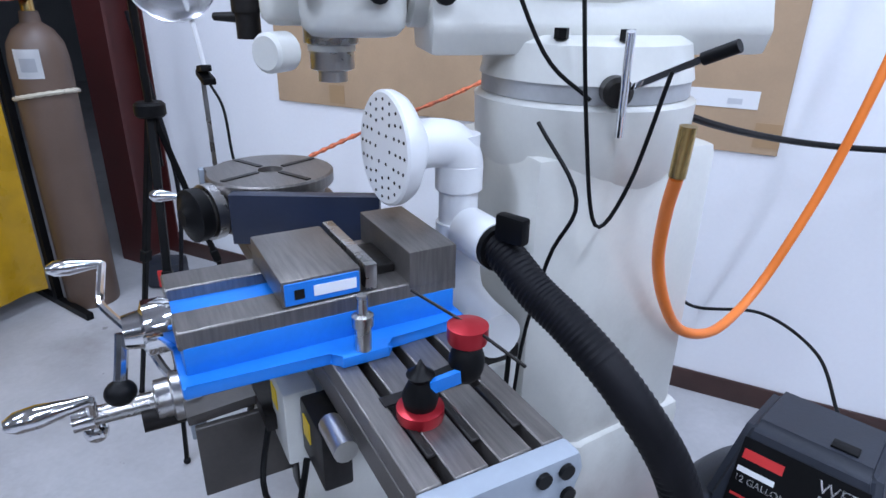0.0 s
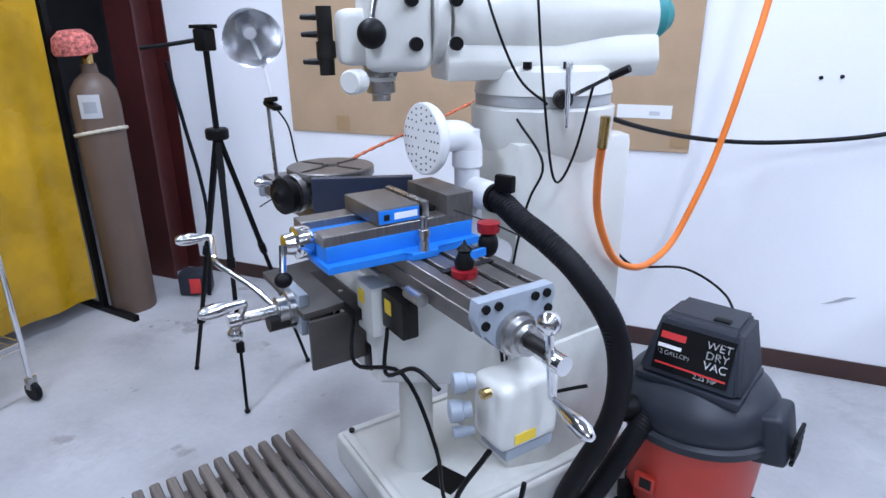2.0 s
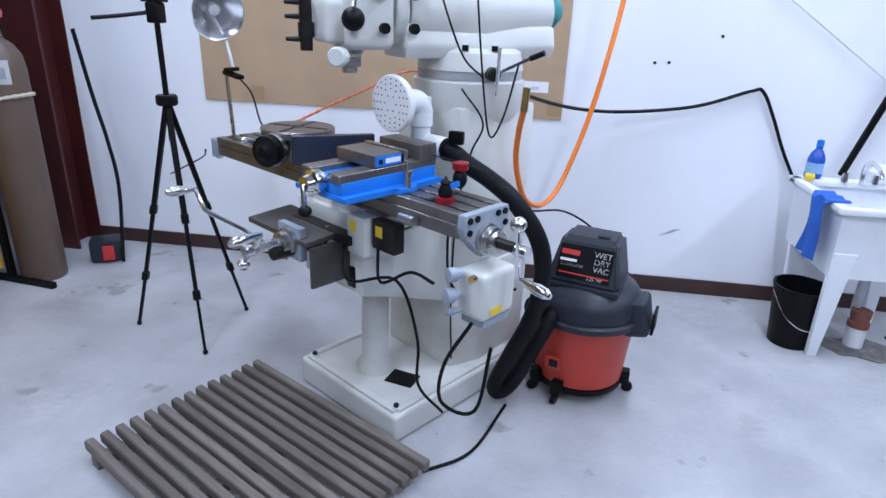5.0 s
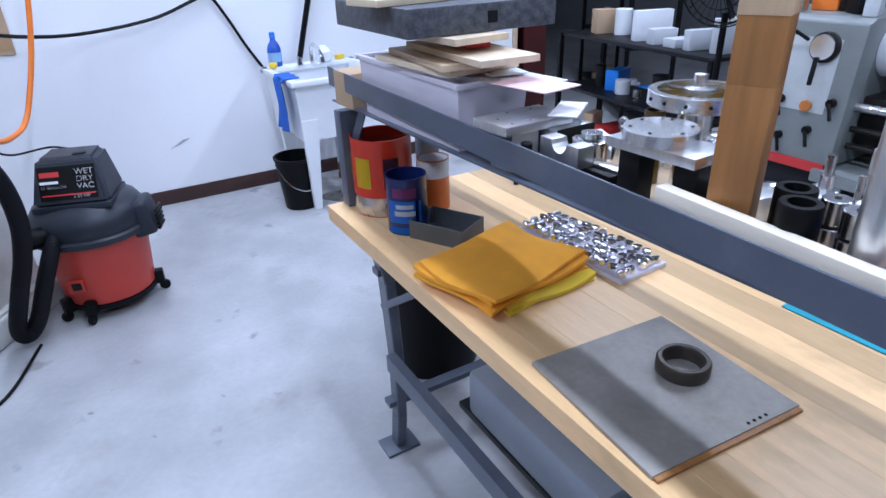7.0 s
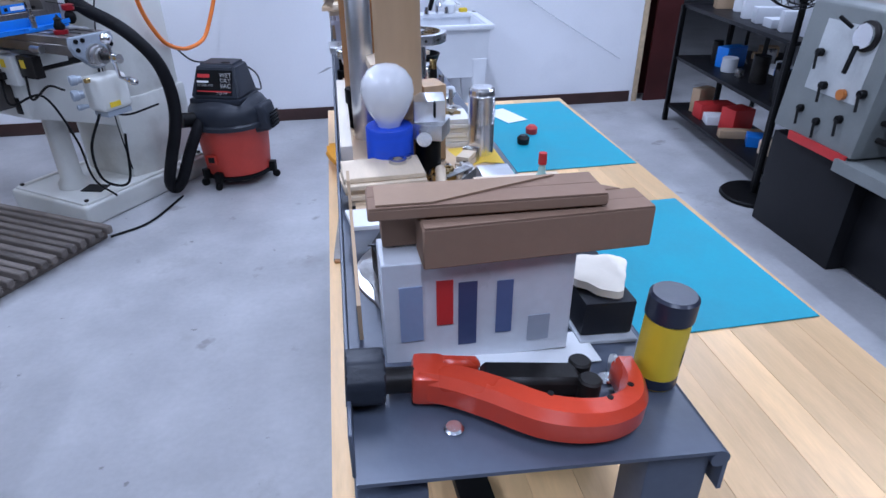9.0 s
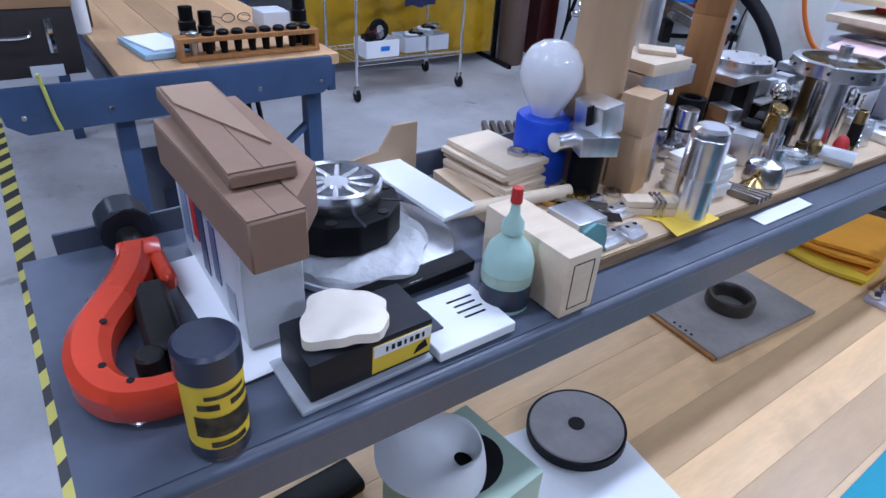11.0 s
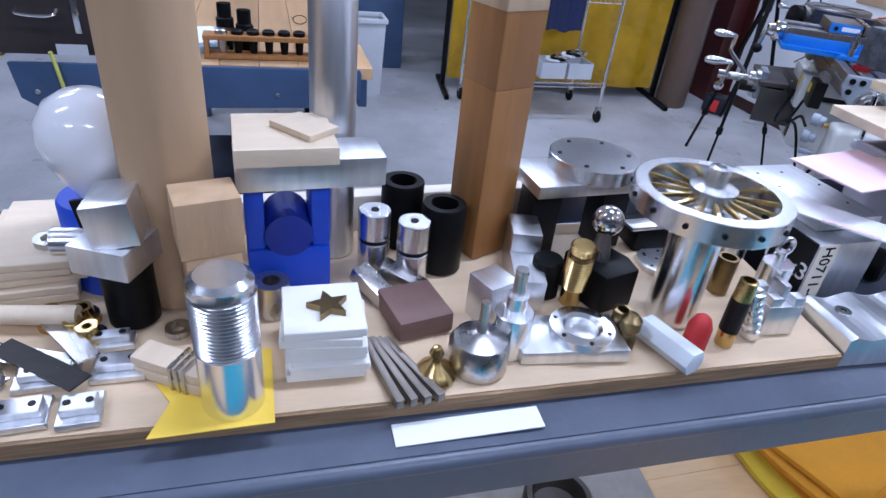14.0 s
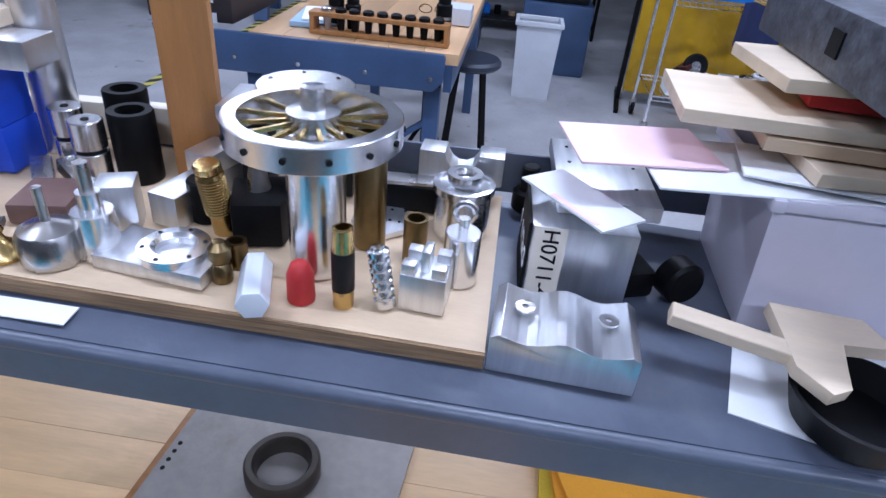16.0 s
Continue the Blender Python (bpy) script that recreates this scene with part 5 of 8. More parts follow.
def carton_stack():
    root = thing("display_carton", "narrow white printed carton standing on the shelf", "carton", ad(0.2425, -4.7735))
    part("body", box(B(), (0.185, 0.053, 0.117), bev=0.001, seg=1), mat("white_print_board", (0.62, 0.64, 0.68), 0.3, vary=0.10, scale=14), root, "glossy white carton side")
    for x, w, z0, hh, col in ((-0.066, 0.022, 0.030, 0.062, mat("pale_blue_print", (0.26, 0.33, 0.48), 0.4)), (-0.034, 0.016, 0.046, 0.050, REDMAT), (-0.012, 0.018, 0.020, 0.072, mat("navy_print", (0.05, 0.07, 0.16), 0.4)), (0.024, 0.016, 0.030, 0.060, mat("blue_print", (0.10, 0.14, 0.28), 0.4)), (0.060, 0.022, 0.016, 0.030, mat("grey_print", (0.35, 0.38, 0.44), 0.4))):
        part("print_block", box(B(), (w, 0.001, hh), (x, -0.0271, z0)), col, root)
    z = zd(0.2425, -4.7735) + 0.1185

    def closed_box(size, m, words_):
        bx = solid("cardboard_box", box(B(), size, bev=0.0015, seg=1), DARKCARD, words_, "box", m, "cardboard boxes")
        part("flap", box(B(), (size[0] * 0.985, size[1] * 0.485, 0.0012), (0, -size[1] * 0.25, size[2] + 0.0002)), DARKCARD, bx)
        part("flap", box(B(), (size[0] * 0.985, size[1] * 0.485, 0.0012), (0, size[1] * 0.25, size[2] + 0.0002)), DARKCARD, bx)

    closed_box((0.215, 0.042, 0.040), pose(0.294, -4.792, z, 0, 0, 2), "long brown cardboard box lying on the carton")
    bm = B()
    prism(bm, [(0.385, -4.768), (0.338, -4.732), (0.155, -4.732), (0.155, -4.769)], 0.042, (0, 0, z + 0.0005), bev=0.001)
    solid("cardboard_box", bm, DARKCARD, "brown cardboard box with a slanting end flap on the carton", "box", None, "cardboard boxes")
    closed_box((0.215, 0.050, 0.011), pose(0.25, -4.778, z + 0.0435, 0, 0, -1), "flat brown cardboard box topping the stack")
    bm = B()
    prism(bm, [(-0.05, -0.022), (0.07, 0.020), (-0.10, 0.021), (-0.10, -0.022)], 0.0015)
    solid("cardboard_flap", bm, mat("light_card", (0.36, 0.235, 0.155), 0.8, vary=0.08), "loose slanting cardboard flap on the boxes", "flap", pose(0.25, -4.778, z + 0.0565, 0, 0, -1))


carton_stack()
root = thing("black_box", "black cardboard box with a yellow label on the shelf", "box", ad(0.385, -4.724, 1, 0.0065, 0, 3))
part("body", box(B(), (0.058, 0.115, 0.041), bev=0.003), mat("black_board", (0.010, 0.011, 0.016), 0.5, vary=0.1, spec=0.3), root)
part("label", box(B(), (0.001, 0.058, 0.030), (0.0292, 0.027, 0.005)), YELLOW, root, "yellow and white label")
part("label_white", box(B(), (0.001, 0.056, 0.012), (0.0297, 0.027, 0.0225)), PAPER, root)
for k in range(7):
    part("label_bar", box(B(), (0.0008, 0.002 + 0.001 * (k % 3), 0.005), (0.0304, 0.011 + 0.006 * k, 0.026)), INK, root)
part("label_mark", prism(B(), [(-0.007, 0), (0.007, 0.004), (0.004, 0.012), (-0.003, 0.008)], 0.0008, (0.0298, 0.046, 0.009), (90, 0, 90)), INK, root)
solid("grey_board", box(B(), (0.066, 0.125, 0.005), bev=0.001, seg=1), mat("grey_card", (0.42, 0.44, 0.47), 0.6), "pale grey board under the black box", "board", ad(0.385, -4.728, 1, 0.001, 0, 4))
solid("black_flat_bar", box(B(), (0.024, 0.16, 0.014), bev=0.002), BLACKP, "black flat bar lying behind the notepad", "bar", ad(0.318, -4.63, 3, 0.002, 0, 4))
bm = B()


def pad(u, v):
    a, r = 2 * math.pi * u, v
    square = (abs(math.cos(a + 0.5)) ** 4 + abs(math.sin(a + 0.5)) ** 4) ** -0.25
    rr = 0.031 * r * square * (1 + 0.04 * math.sin(3 * a) + 0.03 * math.sin(9 * a))
    return Vector((rr * math.cos(a), 1.12 * rr * math.sin(a), 0.004 * (1 - r**6) + 0.003 * math.sin(2 * a + 1) * r * r))


sheet(bm, pad, 60, 6, 0.009)
solid("paper_pad", bm, CREAM, "cream-white crumpled paper pad lying on the black box", "paper pad", ad(0.388, -4.735, 0, 0.060))
root = thing("notebook", "white paper pad with a printed label on the shelf", "notepad", ad(0.385, -4.617, 0))
part("pad", box(B(), (0.075, 0.088, 0.011), bev=0.001, seg=1), PAPER, root)
part("clip", box(B(), (0.03, 0.022, 0.002), (-0.005, -0.033, 0.011)), NAVY, root)
for k in range(4):
    part("print_line", box(B(), (0.0025, 0.03 - 0.005 * (k % 2), 0.0004), (-0.02 + 0.009 * k, 0.018, 0.0111)), INK, root)


def glue_bottle():
    root = thing("glue_bottle", "pale green plastic bottle with a red tip", "bottle", ad(0.380, -4.553) @ Matrix.Scale(0.88, 4))
    part("body", rev(B(), [(0, 0), (0.026, 0), (0.029, 0.004), (0.029, 0.062), (0.024, 0.078), (0.011, 0.093), (0.010, 0.098), (0, 0.098)], seg=30), GREENP, root)
    part("nozzle", rev(B(), [(0, 0.097), (0.013, 0.097), (0.012, 0.108), (0.006, 0.118), (0.004, 0.138), (0, 0.138)], seg=18), GREENP, root)
    part("tip", rev(B(), [(0, 0.132), (0.0065, 0.132), (0.006, 0.149), (0, 0.15)], seg=14), REDMAT, root, "red cap tip")
    part("label", rev(B(), [(0.0293, 0.008), (0.0296, 0.008), (0.0296, 0.036), (0.0293, 0.036)], seg=30), NAVY, root, "dark printed label")
    part("label_top", rev(B(), [(0.0292, 0.038), (0.0295, 0.038), (0.0295, 0.05), (0.0292, 0.05)], seg=30), SAGE, root)


glue_bottle()
root = thing("wooden_block", "pale wooden block with a pencilled frame on its end", "wood block", ad(0.367, -4.499, 0) @ Matrix.Diagonal((0.93, 0.94, 0.86, 1.0)))
part("block", box(B(), (0.135, 0.05, 0.083), bev=0.002), LIGHTWOOD, root)
for y, z, w, hh in ((-0.015, 0.04, 0.001, 0.06), (0.015, 0.04, 0.001, 0.06), (0, 0.07, 0.031, 0.001), (0, 0.01, 0.031, 0.001)):
    part("line", box(B(), (0.0006, w, hh), (0.0677, y, z - hh / 2)), INK, root)

# --- wheel on its fixture, disc and wrap ---
root = thing("alloy_disc", "large round aluminium plate on the shelf", "metal disc", ad(0.228, -4.632))
part("plate", cyl(B(), 0.102, 0.009, seg=56, bev=0.0015), ALUFLAT, root)


def wrap(u, v):
    a = 2 * math.pi * u
    r = 0.089 * v * (1 + 0.07 * math.sin(3 * a + 1) + 0.05 * math.sin(7 * a))
    return Vector((r * math.cos(a), r * math.sin(a), 0.020 + 0.004 * math.sin(9 * a + 14 * v) * v - 0.012 * v**6))


bm = B()
sheet(bm, wrap, 64, 14, 0.006)
solid("bubble_wrap", bm, BUBBLE, "crumpled bubble wrap lying on the disc", "bubble wrap", ad(0.222, -4.645, 0, 0.003))


def wheel_fixture():
    root = thing("wheel_fixture", "black hexagonal chuck block holding a spoked aluminium wheel", "fixture", ad(0.215, -4.656, 8, 0.024))
    bm = B()
    prism(bm, [(0.068 * math.cos(radians(a)), 0.068 * math.sin(radians(a))) for a in (15, 45, 75, 105, 135, 165, 195, 225, 255, 285, 315, 345)], 0.034, bev=0.003)
    part("block", bm, BLACKP, root, "matt black jaw block")
    for k in range(6):
        a = radians(60 * k + 20)
        part("jaw_bolt", cyl(B(), 0.006, 0.002, (0.058 * math.cos(a), 0.058 * math.sin(a), 0.0335), seg=12), DARKIRON, root)
        part("jaw_slot", box(B(), (0.03, 0.003, 0.0015), (0.056 * math.cos(a + 0.5), 0.056 * math.sin(a + 0.5), 0.0335), rot=(0, 0, 60 * k + 49)), VACGREY, root)
    whl = part("wheel", rev(B(), [(0.041, 0), (0.047, 0), (0.048, 0.002), (0.048, 0.022), (0.045, 0.024), (0.041, 0.022)], (0, 0, 0.034), seg=48), ALU, root, "bright spoked wheel")
    part("hub", cyl(B(), 0.015, 0.02, (0, 0, 0.034), seg=28, bev=0.002), ALU, whl)
    part("wheel_web", cyl(B(), 0.042, 0.006, (0, 0, 0.034), seg=40), ALUFLAT, whl)
    for k in range(10):
        a = radians(36 * k)
        part("spoke", strut(B(), (0.013 * math.cos(a), 0.013 * math.sin(a), 0.050), (0.043 * math.cos(a), 0.043 * math.sin(a), 0.050), 0.006, 0.010, 0.001), ALU, whl)


wheel_fixture()
solid("foam_strip", box(B(), (0.145, 0.052, 0.006), bev=0.001), PAPER, "white foam strip resting on the disc's edge", "foam strip", ad(0.195, -4.54, 10, 0.034, 0, 5))
bm = B()
prism(bm, [(-0.16, 0), (0.10, 0), (0.10, 0.085), (0.065, 0.085), (0.045, 0.055), (-0.02, 0.045), (-0.16, 0.045)], 0.004, (0, 0, 0), (90, 0, 90))
solid("cardboard_strip", bm, CARD, "brown cardboard strip standing against the shelf's back edge", "cardboard", ad(0.126, -4.60, 0))
root = thing("board_stack", "stack of thin pale wooden boards on the shelf", "boards", at(0.18, -4.41, 6, 0.0))
for k in range(5):
    part("thin_board", box(B(), (0.12, 0.075, 0.0075), (random.uniform(-0.006, 0.006), random.uniform(-0.005, 0.005), 0.008 * k), rot=(0, 0, random.uniform(-4, 4)), bev=0.001, seg=1), LIGHTWOOD, root)
for x, y in ((0.205, -4.392), (0.215, -4.372)):
    solid("bearing_ring", rev(B(), [(0.008, 0), (0.014, 0), (0.014, 0.006), (0.008, 0.006), (0.008, 0)], seg=24), STEEL, "small steel bearing ring on the boards", "ring", at(x, y, 0, 0.041), "bearing rings")
bx, by = 0.198, -4.345
bm = B()
rev(bm, [(0, 0), (0.036, 0), (0.037, 0.002), (0.037, 0.083), (0.035, 0.086), (0.018, 0.086), (0.018, 0.058), (0, 0.058)], seg=28)
solid("bulb_stand", bm, BLUEPLA, "royal blue printed plastic stand on the shelf", "stand", at(bx, by, 10))
root = thing("light_bulb", "large frosted white light bulb standing in a blue holder", "light bulb", at(bx, by, 0, 0.060))
part("globe", rev(B(), [(0, 0.018), (0.016, 0.018), (0.019, 0.03), (0.030, 0.048), (0.038, 0.066), (0.0405, 0.080), (0.038, 0.096), (0.029, 0.110), (0.016, 0.118), (0, 0.1205)], seg=40), GLASSWHITE, root)
part("screw_cap", rev(B(), [(0, 0), (0.012, 0), (0.014, 0.006), (0.013, 0.009), (0.014, 0.012), (0.014, 0.02), (0, 0.02)], seg=24), ALU, root)
solid("wooden_dowel", cyl(B(), 0.0085, 0.17, (0, 0, 0), (0, 90, 0), 16), LIGHTWOOD, "pale wooden dowel lying among the parts", "dowel", at(0.252, -4.53, 82, 0.012))
for x, y, r in ((0.265, -4.385, 0.013), (0.28, -4.365, 0.012), (0.262, -4.36, 0.011), (0.29, -4.352, 0.014)):
    solid("brass_fitting", rev(B(), [(0.004, 0), (r, 0), (r, 0.008), (r * 0.7, 0.01), (r * 0.6, 0.018), (0.004, 0.018), (0.004, 0)], seg=20), BRASS, "small turned brass fitting", "fitting", at(x, y, 0, 0.0, random.uniform(-12, 12), random.uniform(-12, 12)), "brass fittings")
for k in range(7):
    solid("metal_strip", box(B(), (random.uniform(0.05, 0.09), random.uniform(0.010, 0.02), 0.0018)), DARKIRON if k % 2 else STEEL, "thin dark metal strip on the board", "metal strip", at(0.30 + 0.012 * (k % 3), -4.46 + 0.016 * k, random.uniform(20, 80), 0.001 + 0.002 * k), "metal strips")
root = thing("teal_faced_block", "aluminium block with a rounded teal plastic face", "block", at(0.35, -4.427, 0))
part("block", box(B(), (0.05, 0.045, 0.042), bev=0.002), ALUFLAT, root)
part("face", prism(B(), [(-0.022, 0), (0.022, 0), (0.022, 0.02), (0.016, 0.034), (0.0, 0.041), (-0.016, 0.034), (-0.022, 0.02)], 0.004, (0.0255, 0, 0), (90, 0, 90)), mat("dull_teal_plastic", (0.16, 0.36, 0.36), 0.5), root, "dull teal rounded face")


def fixture_plates():
    for i, (x, y, w, d) in enumerate(((0.365, -4.385, 0.03, 0.04), (0.366, -4.345, 0.032, 0.03), (0.33, -4.375, 0.025, 0.045), (0.325, -4.325, 0.03, 0.04), (0.295, -4.335, 0.02, 0.035))):
        root = thing("fixture_plate", "small milled aluminium fixture plate with pockets", "metal plate", at(x, y, random.uniform(-5, 5)), "fixture plates")
        part("base", box(B(), (w, d, 0.006), bev=0.0008, seg=1), ALUFLAT, root)
        part("step", box(B(), (w * 0.55, d * 0.8, 0.007), (0, 0, 0.006), bev=0.0008, seg=1), ALUFLAT, root)
        for s in (-1, 1):
            part("screw_hole", cyl(B(), 0.0028, 0.0008, (0, s * d * 0.25, 0.0128), seg=10), DARKIRON, root)


fixture_plates()
root = thing("clothes_peg_clamp", "small pale wooden clamp bound with wire", "clamp", at(0.345, -4.272, 58, 0.002))
part("jaw", box(B(), (0.10, 0.024, 0.010), (0, 0, 0), bev=0.0015), LIGHTWOOD, root)
part("jaw", box(B(), (0.095, 0.023, 0.009), (0.004, 0, 0.011), bev=0.0015), LIGHTWOOD, root)
for x in (-0.006, 0.0, 0.006):
    part("wire_turn", box(B(), (0.003, 0.027, 0.024), (x, 0, -0.001), bev=0.001), STEEL, root)
bm = B()
rev(bm, [(0.006, 0), (0.011, 0), (0.011, 0.006), (0.006, 0.006), (0.006, 0)], (0, 0.0, 0), seg=20)
rev(bm, [(0.006, 0), (0.011, 0), (0.011, 0.006), (0.006, 0.006), (0.006, 0)], (0.0, 0.032, 0), seg=20)
box(bm, (0.01, 0.014, 0.005), (0, 0.016, 0))
solid("link_plate", bm, STEEL, "small steel link with two eyes", "link", at(0.285, -4.285, 10))
bm = B()
prism(bm, [(-0.04, -0.055), (0.012, -0.03), (0.045, -0.045), (0.05, 0.045), (-0.035, 0.05)], 0.001)
solid("yellow_card_sheet", bm, YPAPER, "bent yellow paper under the threaded bar", "paper", at(0.352, -4.255, 4, 0.001))


def threaded_bar():
    prof = [(0, 0), (0.0225, 0), (0.0235, 0.001), (0.0235, 0.058)]
    z = 0.06
    for k in range(15):
        prof += [(0.0210, z), (0.0238, z + 0.0016)]
        z += 0.0033
    prof += [(0.0225, z), (0.0225, z + 0.008), (0.018, z + 0.012), (0, z + 0.012)]
    solid("threaded_bar", rev(B(), prof, seg=40), ALU, "thick aluminium bar with a cut thread standing upright", "threaded bar", at(0.370, -4.237, 0, 0.002))


threaded_bar()
solid("black_cylinder", cyl(B(), 0.021, 0.062, seg=30, bev=0.002), BLACKP, "matt black plastic cylinder on the board", "cylinder", at(0.262, -4.322))
root = thing("split_clamp_block", "aluminium split clamp block on the black cylinder", "clamp block", at(0.262, -4.322, -25, 0.062))
part("block", box(B(), (0.062, 0.05, 0.026), bev=0.002), ALUFLAT, root)
part("upper_block", box(B(), (0.05, 0.036, 0.038), (0.0, 0.006, 0.026), rot=(8, 0, 22), bev=0.002), ALUFLAT, root)
part("saw_cut", box(B(), (0.003, 0.030, 0.024), (0.012, -0.004, 0.038), rot=(8, 0, 22)), INK, root, "dark saw cut")
part("clamp_screw", cyl(B(), 0.012, 0.03, (0.0, -0.025, 0.012), (90, 0, 20), 20), ALU, root)
bm = B()
rev(bm, [(0.034, 0), (0.0365, 0), (0.0365, 0.75), (0.034, 0.75), (0.034, 0)], seg=44)
solid("cardboard_tube", bm, mat("tan_tube_card", (0.50, 0.33, 0.19), 0.65, vary=0.1, streak=(1, 1, 0.2), scale=8), "tall tan cardboard tube standing on the board", "tube", at(0.222, -4.285))
bm = B()
box(bm, (0.04, 0.044, 0.082), bev=0.0015)
box(bm, (0.04, 0.05, 0.05), (0, 0.0, 0.0825), bev=0.0015)
solid("stepped_wood_block", bm, mat("tan_wood", (0.50, 0.33, 0.19), 0.5, streak=(10, 10, 1)), "tall tan wooden block with a cut top", "wood block", at(0.276, -4.252, 14))
root = thing("printed_holder", "royal blue plastic cradle with a curved seat", "holder", at(0.215, -4.188, 2))
part("cradle_base", box(B(), (0.055, 0.075, 0.05), bev=0.003), BLUEPLA, root)
for y in (-0.029, 0.029):
    part("cheek", box(B(), (0.05, 0.017, 0.062), (0, y, 0.05), bev=0.003), BLUEPLA, root)
# solid round, not hollowed: the seat's shade is put in as darker blue
part("seat", cyl(B(), 0.0215, 0.05, (0.0276, 0, 0.064), (0, -90, 0), 24), mat("shaded_blue_seat", (0.008, 0.03, 0.30), 0.5), root, "round seat with its shade painted in darker blue")
root = thing("alloy_bar", "square aluminium bar with saw-cut boards on the blue cradle", "metal bar", at(0.222, -4.178, 4, 0.1135))
part("bar", box(B(), (0.05, 0.13, 0.028), (0, 0.012, 0), bev=0.002), ALUFLAT, root)
solid("wood_offcut", box(B(), (0.085, 0.085, 0.016), bev=0.0015), LIGHTWOOD, "square pale wood offcut on the bar", "wood offcut", at(0.220, -4.188, 3, 0.1425), "wood offcuts")
solid("wood_offcut", box(B(), (0.05, 0.035, 0.006), bev=0.001), LIGHTWOOD, "thin pale wood offcut on top", "wood offcut", at(0.220, -4.170, 40, 0.159), "wood offcuts")
solid("alloy_round_bar", rev(B(), [(0, 0), (0.0215, 0), (0.022, 0.001), (0.022, 0.12), (0.0222, 0.12), (0.0222, 0.124), (0.022, 0.124), (0.022, 0.262), (0.021, 0.264), (0, 0.264)], seg=40), ALUFLAT, "tall raw aluminium round bar standing on the board", "metal bar", at(0.168, -4.14))
bm = B()
box(bm, (0.05, 0.05, 0.19), bev=0.001)
box(bm, (0.05, 0.05, 0.10), (0, 0, 0.19), bev=0.001)
post = solid("wooden_post", bm, OAK, "tall orange-brown wooden post standing on the board", "wood post", at(0.170, -3.977, 22))
part("pale_end", box(B(), (0.052, 0.052, 0.030), (0, 0, 0.262), bev=0.001), mat("raw_wood_end", (0.62, 0.44, 0.28), 0.55, streak=(10, 10, 1)), post, "paler unstained upper part")
solid("wood_strip", box(B(), (0.020, 0.40, 0.044), bev=0.002), mat("bleached_pine", (0.78, 0.70, 0.58), 0.6, vary=0.08, streak=(6, 1, 6)), "pale wooden strip along the shelf's back edge", "wood strip", at(0.129, -4.10, 0, 0.001, 1.5))


# --- middle and north of the board ---
root = thing("foam_sheet_stack", "stack of square white foam sheets", "foam sheets", at(0.325, -4.163, -3))
for k in range(6):
    part("foam_sheet", box(B(), (0.065, 0.066, 0.0085), (random.uniform(-0.003, 0.003), random.uniform(-0.003, 0.003), 0.009 * k), rot=(0, 0, random.uniform(-4, 4)), bev=0.001, seg=1), FOAM, root)
bm = B()
prism(bm, [(0.018 * (1 if k % 2 else 0.45) * math.cos(k * math.pi / 5), 0.018 * (1 if k % 2 else 0.45) * math.sin(k * math.pi / 5)) for k in range(10)], 0.006)
solid("bronze_star", bm, BRONZE, "small bronze star-shaped casting on the foam", "star", at(0.33, -4.16, 10, 0.054))
bm = B()
rev(bm, [(0.008, 0), (0.016, 0), (0.016, 0.035), (0.008, 0.035)], seg=24)
solid("steel_bush", bm, STEEL, "short steel bush on the board", "bush", at(0.265, -4.205))
bm = B()
box(bm, (0.06, 0.055, 0.022), bev=0.004)
solid("sharpening_stone", bm, STONE, "brown oilstone block on the board", "stone", at(0.288, -4.075, 12))
for k in range(4):
    solid("steel_flat", box(B(), (0.085, 0.007, 0.009), bev=0.001), mat("dull_flat_%d" % k, (0.24, 0.21, 0.18), 0.4, 0.8), "dull steel flat bar", "flat bar", at(0.355, -4.118 + 0.009 * k, 12 + 4 * k), "flat bars")
for x, y, rz in ((0.25, -4.11, 35), (0.24, -4.08, 60)):
    solid("angled_tool_block", box(B(), (0.05, 0.02, 0.016), bev=0.002), STEEL, "small steel tool block leaning", "tool block", at(x, y, rz, 0.004, 0, 20), "tool blocks")
bm = B()
rev(bm, [(0, 0), (0.018, 0), (0.019, 0.003), (0.015, 0.010), (0.006, 0.017), (0.004, 0.022), (0.0065, 0.026), (0.004, 0.032), (0, 0.033)], seg=32)
solid("brass_cone", bm, BRASS, "turned brass finial on the board", "brass turning", at(0.362, -4.072))
root = thing("spindle_puck", "turned steel puck with a thin stem", "turned part", at(0.352, -4.03))
part("puck", rev(B(), [(0, 0), (0.027, 0), (0.0275, 0.002), (0.0275, 0.024), (0.024, 0.03), (0.012, 0.034), (0.005, 0.037), (0, 0.037)], seg=40), STEEL, root)
part("stem", cyl(B(), 0.0042, 0.035, (0, 0, 0.034), seg=14), STEEL, root)
root = thing("stepped_turning", "stepped aluminium cylinder with a slotted stem", "turned part", at(0.338, -3.995))
part("body", cyl(B(), 0.018, 0.045, seg=36, bev=0.001), ALU, root)
part("neck", cyl(B(), 0.010, 0.018, (0, 0, 0.045), seg=20), ALU, root)
part("stem", cyl(B(), 0.006, 0.03, (0, 0, 0.060), seg=16), STEEL, root)
solid("square_block", box(B(), (0.034, 0.034, 0.048), bev=0.0015), ALUFLAT, "pale aluminium block standing on end", "metal block", at(0.292, -4.0, 22), "metal blocks")
root = thing("stepped_block", "long stepped aluminium block", "metal block", at(0.242, -3.947, -14), "metal blocks")
part("base", box(B(), (0.10, 0.032, 0.034), bev=0.001), ALUFLAT, root)
part("step", box(B(), (0.045, 0.032, 0.022), (-0.027, 0, 0.034), bev=0.001), ALUFLAT, root)
